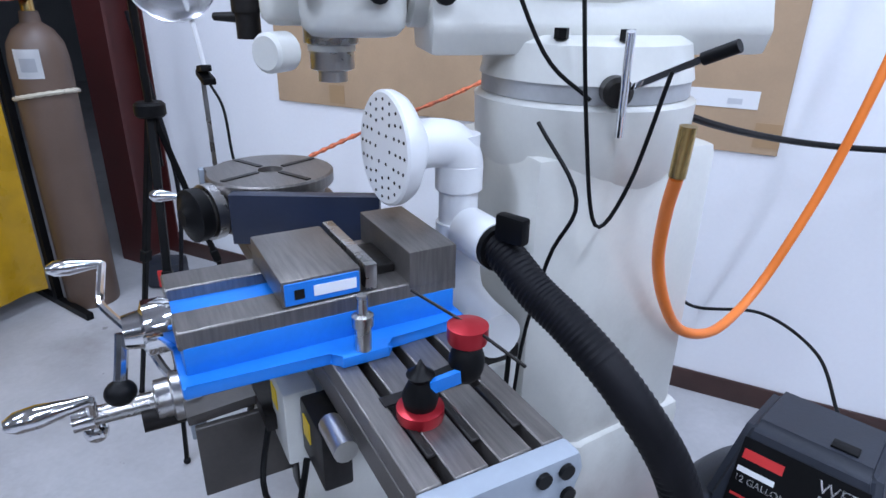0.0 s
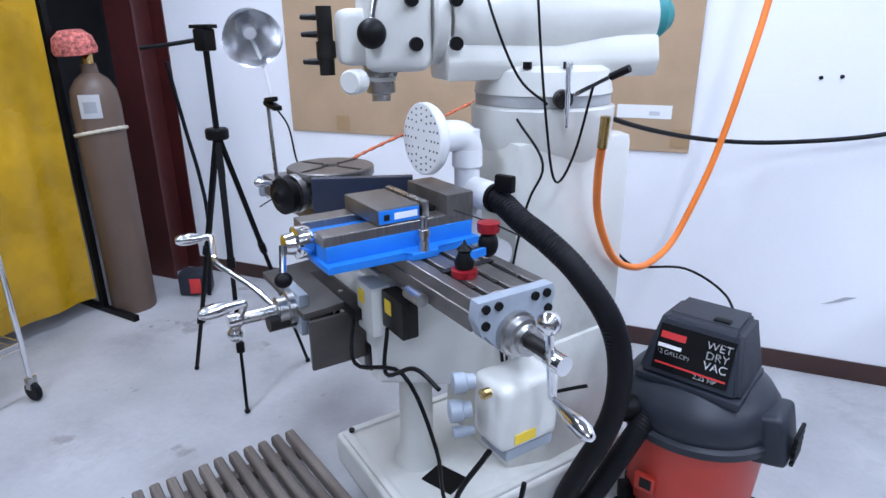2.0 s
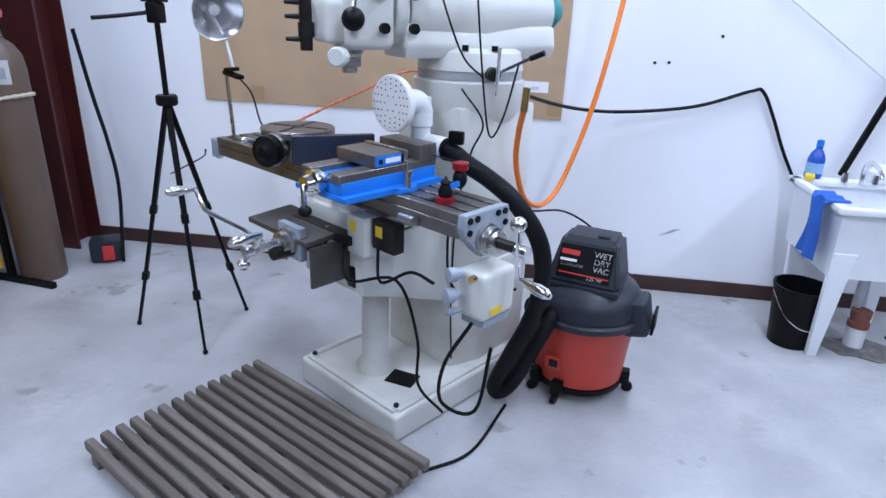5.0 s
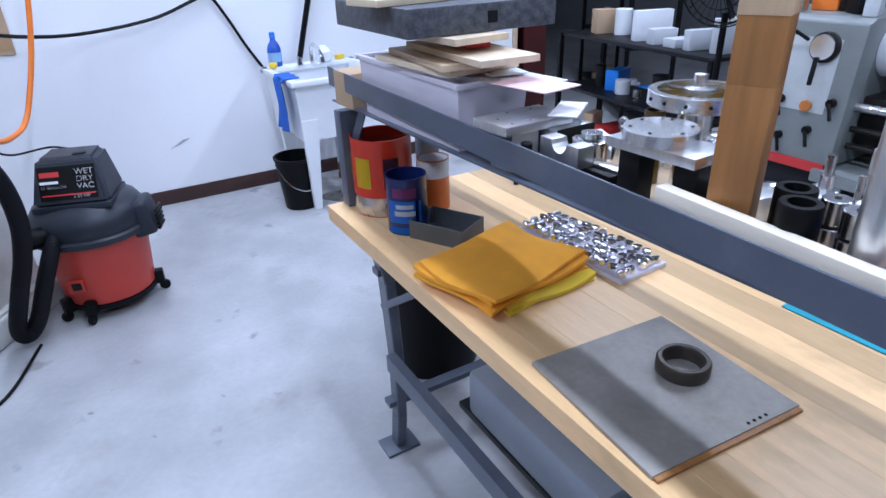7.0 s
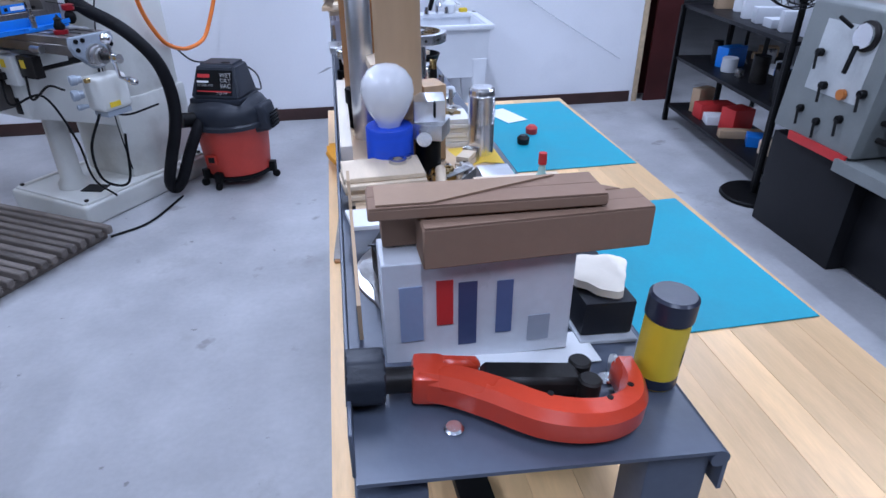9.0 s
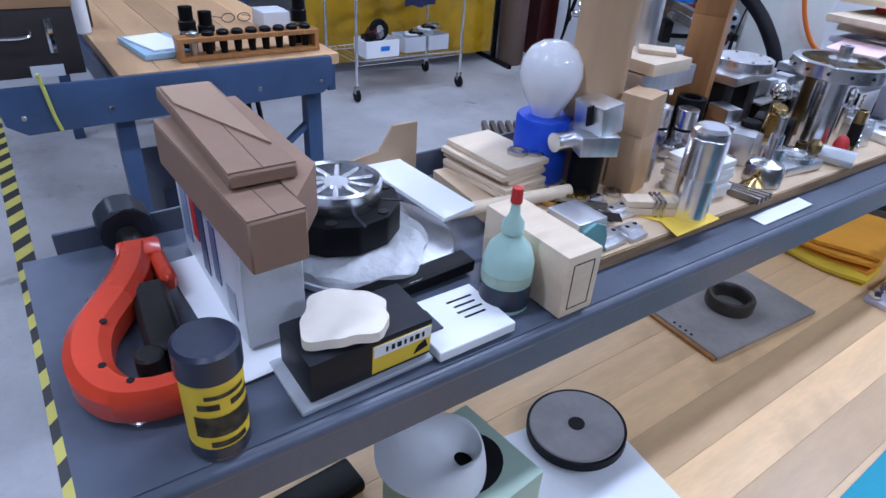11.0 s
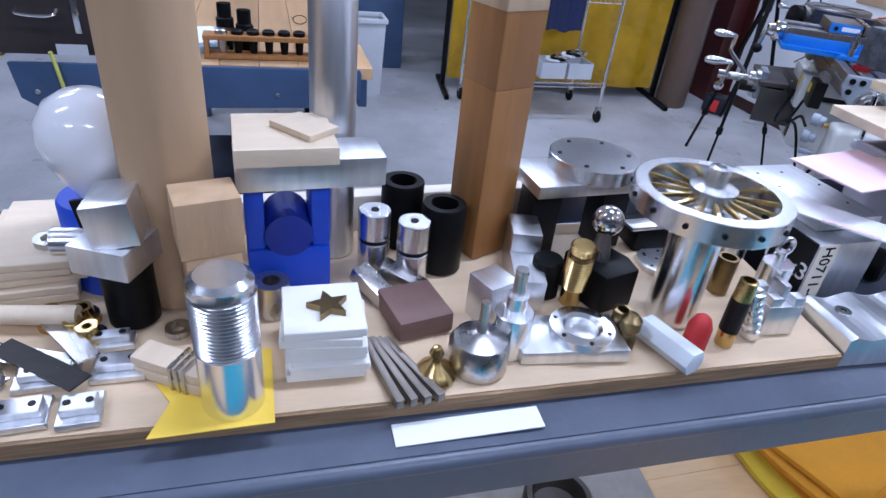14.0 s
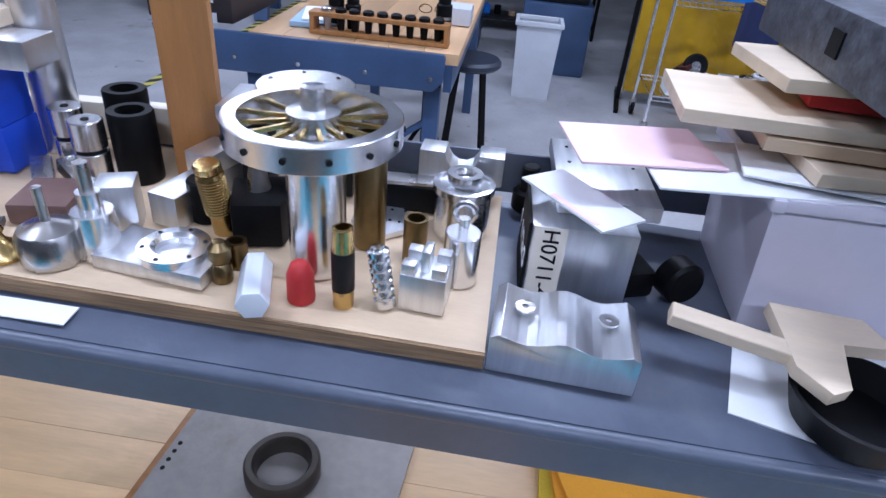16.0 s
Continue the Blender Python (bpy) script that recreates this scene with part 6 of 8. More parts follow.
for x, y in ((0.158, -4.064), (0.206, -4.030)):
    solid("black_sleeve", rev(B(), [(0.014, 0), (0.0225, 0), (0.023, 0.001), (0.023, 0.074), (0.022, 0.076), (0.0145, 0.076), (0.0135, 0.07), (0.0135, 0.002)], seg=32), BLACKP, "black plastic sleeve standing on the board", "sleeve", at(x, y), "black sleeves")
for x, y in ((0.206, -4.102), (0.228, -4.066)):
    root = thing("grooved_spool", "aluminium spool with a dark groove", "spool", at(x, y), "spools")
    part("lower", cyl(B(), 0.0165, 0.036, seg=28, bev=0.001), ALU, root)
    part("groove", cyl(B(), 0.0145, 0.004, (0, 0, 0.036), seg=28), INK, root)
    part("upper", cyl(B(), 0.0165, 0.03, (0, 0, 0.040), seg=28, bev=0.001), ALU, root)
    part("bore", cyl(B(), 0.004, 0.0006, (0, 0, 0.0701), seg=14), INK, root)
root = thing("flanged_plate", "flat aluminium plate with a bored round flange", "flange plate", at(0.338, -3.935, -6))
part("plate", box(B(), (0.055, 0.105, 0.014), bev=0.001), ALUFLAT, root)
part("flange", rev(B(), [(0.016, 0), (0.031, 0), (0.031, 0.008), (0.02, 0.009), (0.016, 0.006), (0.016, 0)], (0.0, 0.012, 0.014), seg=40), ALU, root)
for k in range(6):
    a = k * math.pi / 3
    part("bolt_hole", cyl(B(), 0.0022, 0.0006, (0.026 * math.cos(a), 0.012 + 0.026 * math.sin(a), 0.0222), seg=10), INK, root)
solid("acorn_nut", rev(B(), [(0, 0), (0.009, 0), (0.009, 0.014), (0.006, 0.018), (0.010, 0.024), (0.010, 0.034), (0.005, 0.040), (0, 0.041)], seg=24), BRONZE, "bronze acorn-shaped turning on the board", "brass turning", at(0.348, -3.877), "brass turnings")
solid("short_brass_tube", rev(B(), [(0.006, 0), (0.0095, 0), (0.0095, 0.026), (0.006, 0.026), (0.006, 0)], seg=24), BRONZE, "short bronze tube on the board", "brass turning", at(0.325, -3.872), "brass turnings")
solid("plastic_bar", prism(B(), [(0.014 * math.cos(k * math.pi / 3), 0.014 * math.sin(k * math.pi / 3)) for k in range(6)], 0.062, (0, 0, 0.0125), (90, 0, 90), bev=0.001), mat("milky_white_plastic", (0.72, 0.76, 0.80), 0.3, vary=0.03), "milky white hexagonal plastic bar", "plastic bar", at(0.335, -3.85, 18))
root = thing("brass_screw", "thick brass threaded bolt leaning on black blocks", "screw", at(0.278, -3.905, 0, 0.0, 4, 8))
prof = [(0, 0), (0.011, 0), (0.011, 0.022)]
for k in range(14):
    prof += [(0.0115, 0.024 + 0.003 * k), (0.0135, 0.0255 + 0.003 * k)]
prof += [(0.012, 0.068), (0.0, 0.069)]
part("thread", rev(B(), prof, seg=28), BRASS, root)
part("head", cyl(B(), 0.0125, 0.010, (0, 0, 0.068), seg=28, bev=0.002), BRASS, root)
solid("black_block", cyl(B(), 0.016, 0.045, seg=24, bev=0.002), BLACKP, "black plastic plug on the board", "plug", at(0.262, -3.93))
root = thing("globe_on_block", "black angled block holding a steel ball stem", "holder", at(0.268, -3.872, 20))
part("block", prism(B(), [(-0.03, -0.025), (0.03, -0.025), (0.034, 0.02), (0.01, 0.03), (-0.03, 0.025)], 0.045, bev=0.003), BLACKP, root)
part("stem", cyl(B(), 0.012, 0.03, (-0.005, 0, 0.045), seg=20, r2=0.006), STEEL, root)
part("ball", ball(B(), 0.016, (-0.005, 0, 0.088)), CHROME, root)


def spoked_tower():
    root = thing("spoked_flywheel", "bright aluminium spoked wheel on a tall hub cylinder", "flywheel", at(0.308, -3.802))
    part("cylinder", cyl(B(), 0.0255, 0.136, seg=44, bev=0.001), ALU, root, "tall turned cylinder")
    rim = part("rim", rev(B(), [(0.060, 0), (0.072, 0), (0.073, 0.001), (0.073, 0.021), (0.072, 0.022), (0.060, 0.022), (0.060, 0)], (0, 0, 0.126), seg=60), ALU, root)
    part("hub", rev(B(), [(0, 0), (0.022, 0), (0.022, 0.018), (0.010, 0.02), (0.010, 0.038), (0.005, 0.039), (0.005, 0.034), (0, 0.034)], (0, 0, 0.132), seg=36), ALU, root)
    for k in range(14):
        a = 2 * math.pi * k / 14
        part("spoke", strut(B(), (0.018 * math.cos(a), 0.018 * math.sin(a), 0.141), (0.062 * math.cos(a), 0.062 * math.sin(a), 0.137), 0.0036, 0.0036), BRASS, root)
        part("set_screw", cyl(B(), 0.0026, 0.002, (0.0725 * math.cos(a), 0.0725 * math.sin(a), 0.137), (0, 90, math.degrees(a)), 10), INK, rim)


spoked_tower()
solid("rubber_dome", rev(B(), [(0, 0), (0.0118, 0), (0.0122, 0.002), (0.0118, 0.026), (0.008, 0.036), (0.004, 0.039), (0, 0.0395)], seg=28), REDMAT, "red rubber domed cap on the board", "cap", at(0.356, -3.803))
root = thing("pipe_nipple", "brass pipe nipple with a blackened middle", "pipe nipple", at(0.355, -3.766))
part("lower_end", cyl(B(), 0.0088, 0.018, seg=24, r2=0.0094), BRASS, root)
part("middle", cyl(B(), 0.0098, 0.038, (0, 0, 0.018), seg=24), DARKIRON, root)
part("upper_end", rev(B(), [(0.0094, 0.056), (0.0086, 0.077), (0.006, 0.078), (0.006, 0.06)], seg=24), BRASS, root)
prof = [(0, 0), (0.009, 0)]
for k in range(6):
    prof += [(0.0095, 0.004 + 0.009 * k), (0.0095, 0.008 + 0.009 * k), (0.0062, 0.0095 + 0.009 * k), (0.0062, 0.0115 + 0.009 * k)]
solid("grooved_rod", rev(B(), prof + [(0, 0.058)], seg=26), ALU, "grooved aluminium rod standing on the board", "rod", at(0.35, -3.73, 0, 0.002, 10, -6))
root = thing("miniature_vise", "small milled aluminium vise block", "vise block", at(0.333, -3.698, -4))
part("base", box(B(), (0.038, 0.04, 0.036), bev=0.001), ALUFLAT, root)
for x, y in ((-0.012, -0.013), (-0.012, 0.013), (0.012, -0.013), (0.012, 0.013)):
    part("jaw", box(B(), (0.012, 0.012, 0.010), (x, y, 0.036), bev=0.001), ALUFLAT, root)
part("key", box(B(), (0.02, 0.007, 0.02), (0, 0, 0.036), bev=0.001), ALUFLAT, root)
root = thing("eye_plug", "aluminium plug with an eye on top", "plug", at(0.297, -3.672))
part("body", cyl(B(), 0.0165, 0.052, seg=32, bev=0.001), ALU, root)
part("stem", cyl(B(), 0.005, 0.014, (0, 0, 0.052), seg=14), ALU, root)
part("eye", sweep(B(), [(0.0, 0.009 * math.cos(a), 0.072 + 0.009 * math.sin(a)) for a in (2 * math.pi * k / 12 for k in range(13))], 0.003, 8, 2), ALU, root)
solid("bronze_tube", rev(B(), [(0.012, 0), (0.0155, 0), (0.0155, 0.115), (0.012, 0.115), (0.012, 0)], seg=32), BRONZE, "tall dark bronze tube beside the flywheel", "tube", at(0.262, -3.765))
solid("short_bronze_tube", rev(B(), [(0.0085, 0), (0.0115, 0), (0.0115, 0.045), (0.0085, 0.045), (0.0085, 0)], seg=28), BRONZE, "short bronze tube on the board", "tube", at(0.275, -3.718))
root = thing("ring_bushing", "large turned aluminium bushing with a loose ring on top", "bushing", at(0.218, -3.680))
part("body", rev(B(), [(0.012, 0), (0.028, 0), (0.028, 0.048), (0.031, 0.049), (0.031, 0.056), (0.026, 0.057), (0.026, 0.054), (0.012, 0.052)], seg=44), ALU, root)
part("top_ring", rev(B(), [(0.011, 0.0575), (0.0175, 0.0575), (0.0175, 0.067), (0.011, 0.067), (0.011, 0.0575)], (0, 0, 0), seg=36), ALU, root)
bm = B()
prism(bm, [(0.032 * math.cos(k * math.pi / 4 + 0.3), 0.032 * math.sin(k * math.pi / 4 + 0.3)) for k in range(8)], 0.006)
pl = solid("drilled_plate", bm, ALUFLAT, "octagonal aluminium plate with drilled holes", "metal plate", at(0.225, -3.76))
for k in range(10):
    part("hole", cyl(B(), 0.0018, 0.0005, (random.uniform(-0.022, 0.022), random.uniform(-0.022, 0.022), 0.006), seg=8), INK, pl)
solid("flat_ruler", box(B(), (0.022, 0.11, 0.004), bev=0.0005), STEEL, "steel flat lying behind the flywheel", "flat bar", at(0.185, -3.74, 4, 0.03))
solid("dark_riser", box(B(), (0.04, 0.09, 0.029), bev=0.002), BLACKP, "black block under the steel flat", "block", at(0.178, -3.74))
root = thing("rear_disc_stand", "aluminium disc on a square plate on dark feet", "disc stand", at(0.175, -3.865, 4))
for y in (-0.045, 0.045):
    part("foot", box(B(), (0.035, 0.035, 0.083), (0, y, 0), bev=0.002), LATHEBLACK, root)
part("plate", box(B(), (0.075, 0.14, 0.014), (0, 0, 0.083), bev=0.001), ALUFLAT, root)
part("disc", cyl(B(), 0.05, 0.018, (0.0, 0.012, 0.097), seg=48, bev=0.001), ALU, root)
for k in range(6):
    a = k * math.pi / 3 + 0.3
    part("disc_hole", cyl(B(), 0.0025, 0.0006, (0.04 * math.cos(a), 0.012 + 0.04 * math.sin(a), 0.1151), seg=10), INK, root)
root = thing("curved_saddle_block", "milled aluminium saddle block with a curved top", "saddle block", at(0.158, -3.688, 0))
bm = B()
pts = [(-0.045, 0.028), (-0.045, 0.062), (-0.018, 0.062)] + [(0.018 * math.cos(math.pi - a), 0.06 - 0.018 * math.sin(a)) for a in (0.3, 0.8, 1.3, 1.8, 2.3, 2.8)] + [(0.018, 0.062), (0.045, 0.062), (0.045, 0.03), (0.02, 0.024), (0.012, 0.0), (-0.012, 0.0), (-0.02, 0.024)]
prism(bm, pts, 0.032, (-0.016, 0, 0), (90, 0, 90), bev=0.0008)
part("saddle", bm, ALUFLAT, root)

# --- north of the board ---
root = thing("engraved_block", "aluminium block with a black board and inked numbers", "metal block", ad(0.242, -3.565, 2))
part("block", box(B(), (0.085, 0.096, 0.078), bev=0.002), ALUFLAT, root)
part("upper_block", box(B(), (0.15, 0.095, 0.016), (-0.06, 0.022, 0.0785), bev=0.002), ALUFLAT, root)
part("rear_block", box(B(), (0.06, 0.06, 0.078), (-0.08, 0.02, 0), bev=0.002), ALUFLAT, root)
for x, y in ((-0.11, -0.01), (-0.11, 0.03), (-0.07, -0.01), (-0.02, 0.05), (-0.07, 0.055)):
    part("drilled_hole", cyl(B(), 0.002, 0.0006, (x, y, 0.0944), seg=8), INK, root)
part("black_face", box(B(), (0.085, 0.003, 0.080), (0, -0.0498, 0)), INK, root, "black chalked face")
words("chalk_writing", "1 1/2x3", 0.03, pose(0.0, -0.0516, 0.04, 90, 0, 0), WHITEINK, root)
part("tag", box(B(), (0.0006, 0.030, 0.078), (0.0429, -0.031, 0.0)), CREAM, root, "cream paper tag")
words("number", "H0711-4", 0.021, pose(0.0436, -0.031, 0.039, 90, 90, 90), INK, root)
root = thing("leaning_card", "white card with a pink edge lying on the block", "card", pose(0.262, -3.572, zd(0.242, -3.565) + 0.0975, 0, 0, 38))
part("sheet", box(B(), (0.11, 0.05, 0.002)), PAPER, root)
part("pink_edge", box(B(), (0.06, 0.006, 0.0006), (0.015, -0.021, 0.0021)), PINK, root)
root = thing("scalloped_block", "bright aluminium block with a wavy bored top", "metal block", ad(0.352, -3.576, -3))
bm = B()
pts = [(-0.06, 0), (0.06, 0), (0.06, 0.034)] + [(0.06 - 0.12 * k / 16, 0.036 + 0.004 * math.cos(k * math.pi / 4)) for k in range(1, 16)] + [(-0.06, 0.034)]
prism(bm, pts, 0.075, (-0.0375, 0, 0), (90, 0, 90), bev=0.0008)
part("block", bm, ALUFLAT, root)
for y in (-0.035, 0.035):
    part("bore", rev(B(), [(0.003, 0.0), (0.0085, 0.0), (0.0085, 0.002), (0.003, 0.002)], (-0.005, y, 0.0385), seg=24), STEEL, root)
root = thing("turned_plug", "black turned plastic knob on the shelf", "knob", at(0.138, -3.612, 0, -0.01))
part("base", cyl(B(), 0.017, 0.026, seg=24, bev=0.003), BLACKP, root)
part("top", cyl(B(), 0.010, 0.03, (0, 0, 0.024), seg=20, bev=0.002), BLACKP, root)
root = thing("black_hook_blocks", "pair of black rounded plastic parts on the shelf", "plastic parts", ad(0.240, -3.484) @ Matrix.Scale(0.85, 4))
part("round_part", cyl(B(), 0.026, 0.03, (0.0, 0.02, 0.026), (0, 90, 25), 28, bev=0.004), BLACKP, root)
part("wedge_part", box(B(), (0.05, 0.045, 0.035), (0.004, -0.028, 0), rot=(0, 0, 20), bev=0.008), BLACKP, root)


def cross_piece():
    root = thing("wood_cross", "pale wooden cross-shaped offcut on the shelf", "wood offcut", pose(0.345, -3.40, zd(0.345, -3.40) + 0.037, -5, 3, 0))
    part("stick", strut(B(), (-0.008, -0.092, 0.006), (0.012, 0.002, 0.006), 0.020, 0.012, 0.001), LIGHTWOOD, root)
    part("panel", prism(B(), [(-0.045, 0.0), (-0.047, 0.084), (-0.012, 0.100), (-0.006, 0.050), (0.014, 0.045), (0.048, 0.036), (0.058, 0.018), (0.034, -0.002)], 0.012, (0, 0, 0.0005), bev=0.0008), LIGHTWOOD, root)


cross_piece()
solid("white_sheet", box(B(), (0.13, 0.19, 0.002)), PAPER, "white sheet under the wood offcut", "paper", ad(0.352, -3.33, -16, 0.002, 0, 4))
solid("black_dish", rev(B(), [(0.0, 0.0), (0.045, 0.0), (0.055, 0.028), (0.052, 0.029), (0.043, 0.004), (0, 0.004)], seg=36), BLACKP, "shallow black plastic dish", "dish", ad(0.385, -3.345, 0, 0.006))


def clear_bin():
    root = thing("storage_bin", "milky clear plastic storage bin full of scraps", "bin", ad(0.206, -3.19))
    w, d, hh = 0.162, 0.46, 0.135
    bm = B()
    o = [(-w / 2, -d / 2), (w / 2, -d / 2), (w / 2, d / 2), (-w / 2, d / 2)]
    lo = [bm.verts.new((x * 0.93, y * 0.95, 0.001)) for x, y in o]
    hi = [bm.verts.new((x, y, hh)) for x, y in o]
    ih = [bm.verts.new((x * 0.97, y * 0.98, hh)) for x, y in o]
    il = [bm.verts.new((x * 0.9, y * 0.92, 0.006)) for x, y in o]
    bm.faces.new(lo[::-1])
    bm.faces.new(il)
    for k in range(4):
        j = (k + 1) % 4
        bm.faces.new((lo[k], lo[j], hi[j], hi[k]))
        bm.faces.new((hi[k], hi[j], ih[j], ih[k]))
        bm.faces.new((ih[k], ih[j], il[j], il[k]))
    part("tub", bm, CLEARBIN, root)
    bm = B()
    for x, y, sx, sy in ((0, -d / 2, w + 0.02, 0.012), (0, d / 2, w + 0.02, 0.012), (-w / 2, 0, 0.012, d), (w / 2, 0, 0.012, d)):
        box(bm, (sx, sy, 0.012), (x, y, hh - 0.006), bev=0.003)
    part("rim", bm, CLEARBIN, root)
    part("filling", box(B(), (w * 0.84, d * 0.86, 0.085), (0, 0, 0.012), bev=0.01), mat("mixed_scraps", (0.50, 0.47, 0.52), 0.8, vary=0.4, scale=18), root, "jumbled pale scraps inside")


clear_bin()
zt = zd(0.165, -3.19) + 0.137
for x, y, sx, sy, z, rz, mt, lb in ((0.235, -3.42, 0.115, 0.21, 0.0, 6, PAPER, "white card hanging out of the bin"), (0.222, -3.525, 0.094, 0.13, 0.004, 10, PINK, "pink card on the bin"), (0.245, -3.36, 0.08, 0.16, 0.007, -10, PAPER, "white card with a drawn outline"), (0.19, -3.26, 0.17, 0.28, 0.011, 4, LIGHTWOOD, "pale thin board on the bin"), (0.185, -3.29, 0.16, 0.27, 0.0255, -5, PLY, "brown thin board on the bin"), (0.195, -3.345, 0.125, 0.31, 0.040, -3, LIGHTWOOD, "pale thin board on the bin"), (0.165, -3.32, 0.125, 0.22, 0.0705, 5, LIGHTWOOD, "pale thin board on the bin")):
    th = 0.0025 if mt in (PAPER, PINK) else 0.012
    plank = mt not in (PAPER, PINK)
    o = solid("thin_plank" if plank else "loose_card", box(B(), (sx, sy, th), bev=0.0006, seg=1), mt, lb, "board" if plank else "card", pose(x, y, zt + z, 0, 0, rz), "boards on the bin" if plank else "")
    if "outline" in lb:
        for a, b in (((-0.03, -0.06), (-0.03, 0.02)), ((-0.03, 0.02), (0.0, 0.02)), ((0.0, 0.02), (0.0, 0.07))):
            part("drawn_line", strut(B(), (*a, 0.0027), (*b, 0.0027), 0.0012, 0.0004), INK, o)
solid("red_plank", box(B(), (0.05, 0.12, 0.011), bev=0.001), REDMAT, "red painted thin board on the bin", "board", pose(0.20, -3.33, zt + 0.0555, 0, 0, -8))
plate = solid("surface_plate", box(B(), (0.335, 0.335, 0.052), bev=0.004), GRANITE, "dark granite surface plate on the stacked boards", "surface plate", pose(0.207, -3.225, zt + 0.0835))
part("side_hole", box(B(), (0.021, 0.003, 0.021), (0.014, -0.168, 0.016)), INK, plate)
for x, y, sx, sy, rz in ((0.10, -3.27, 0.20, 0.10, 10), (0.17, -3.22, 0.16, 0.12, -14)):
    solid("thin_plank", box(B(), (sx, sy, 0.012), bev=0.001), LIGHTWOOD, "pale thin board on the granite plate", "board", pose(x, y, zt + (0.1365 if rz > 0 else 0.149), 0, 0, rz), "boards on the plate")
solid("small_carton", box(B(), (0.11, 0.10, 0.09), bev=0.002), CARD, "small brown carton at the shelf's end", "box", ad(0.165, -2.865, 4))
solid("white_sheet", box(B(), (0.12, 0.08, 0.001)), PAPER, "white paper at the shelf's end", "paper", ad(0.30, -2.82, 5, 0.001, 0, 4))


# --- on the worktop ---
def tin(name, x, y, r, hh, body, label, cat, band=None, rz=0):
    root = thing(name, label, cat, pose(x, y, BH + 0.0005, 0, 0, rz))
    part("body", rev(B(), [(0, 0), (r, 0), (r * 1.01, 0.003), (r, 0.006), (r, hh - 0.006), (r * 1.015, hh - 0.003), (r * 1.01, hh), (r * 0.96, hh), (r * 0.95, 0.006), (0, 0.006)], seg=40), body, root)
    return root


RED_TIN = mat("red_tin_print", (0.60, 0.035, 0.012), 0.35, vary=0.08)
BLUE_TIN = mat("blue_tin_print", (0.008, 0.018, 0.10), 0.3, vary=0.1)
t = tin("coffee_tin", 0.205, -2.868, 0.085, 0.22, RED_TIN, "large red coffee tin with yellow label panels", "tin")
part("bare_base", cyl(B(), 0.0858, 0.055, (0, 0, 0.002), seg=40), STEEL, t, "bare metal lower band")
for a, w, mt in ((205, 34, YELLOW), (262, 30, mat("dark_label_print", (0.10, 0.03, 0.05), 0.4)), (150, 30, YELLOW)):
    bm = B()
    sheet(bm, lambda u, v: Vector((0.0862 * math.cos(radians(a - w / 2 + w * u)), 0.0862 * math.sin(radians(a - w / 2 + w * u)), 0.085 + 0.085 * v)), 8, 1, 0.0008)
    part("label_panel", bm, mt, t)
part("dark_mouth", cyl(B(), 0.079, 0.002, (0, 0, 0.16), seg=36), INK, t)
t = tin("coffee_tin", 0.192, -3.04, 0.054, 0.155, BLUE_TIN, "blue coffee tin with a bright label", "tin")
for a, w, z0, z1, mt in ((235, 100, 0.035, 0.095, mat("bright_blue_print", (0.03, 0.22, 0.75), 0.4)), (235, 70, 0.105, 0.13, mat("purple_print", (0.25, 0.05, 0.18), 0.4)), (235, 60, 0.055, 0.068, WHITEINK), (235, 50, 0.075, 0.086, WHITEINK), (235, 110, 0.004, 0.022, BLUEPAINT)):
    bm = B()
    rr = 0.0546 + (0.0004 if mt is WHITEINK else 0)
    sheet(bm, lambda u, v: Vector((rr * math.cos(radians(a - w / 2 + w * u)), rr * math.sin(radians(a - w / 2 + w * u)), z0 + (z1 - z0) * v)), 10, 1, 0.0006)
    part("label_panel", bm, mt, t)
t = tin("paint_tin", 0.325, -2.95, 0.045, 0.15, mat("orange_tin_print", (0.60, 0.14, 0.03), 0.4), "orange tin with a pale top band", "tin")
part("pale_band", cyl(B(), 0.0456, 0.05, (0, 0, 0.098), seg=36), mat("pale_band", (0.62, 0.6, 0.62), 0.4), t)
root = thing("metal_tray", "dull grey open metal tray on the worktop", "tray", pose(0.25, -3.145, BH + 0.0005, 0, 0, 28))
bm = B()
box(bm, (0.11, 0.16, 0.004))
for x, y, sx, sy in ((-0.054, 0, 0.003, 0.16), (0.054, 0, 0.003, 0.16), (0, -0.079, 0.11, 0.003), (0, 0.079, 0.11, 0.003)):
    box(bm, (sx, sy, 0.05), (x, y, 0), bev=0.0008, seg=1)
part("pan", bm, mat("dull_zinc", (0.15, 0.16, 0.17), 0.5, 0.7), root)


def folded_cloth(name, cx, cy, w, d, layers, mt, label, z0, rz):
    root = thing(name, label, "cloth", pose(cx, cy, z0, 0, 0, rz), "folded cloths")
    for k in range(layers):
        bm = B()
        sag = random.uniform(0.6, 1.2)

        def fx(u, v):
            x, y = (u - 0.5) * w, (v - 0.5) * d
            edge = max(abs(u - 0.5), abs(v - 0.5)) * 2
            return Vector((x + 0.008 * math.sin(5 * v + k), y + 0.008 * math.sin(4 * u + 2 * k), 0.012 + 0.013 * k + 0.004 * math.sin(6 * u + k) * math.cos(5 * v) - 0.008 * sag * edge**6))
        sheet(bm, fx, 16, 16, 0.008)
        part("fold", bm, mt, root)
    return root


folded_cloth("yellow_cloth", 0.27, -3.43, 0.25, 0.22, 2, YCLOTH, "folded yellow cloth on the worktop", BH - 0.002, 6)
folded_cloth("orange_cloth", 0.235, -3.41, 0.30, 0.24, 3, ORCLOTH, "folded orange shop cloths on the worktop", BH + 0.024, 10)


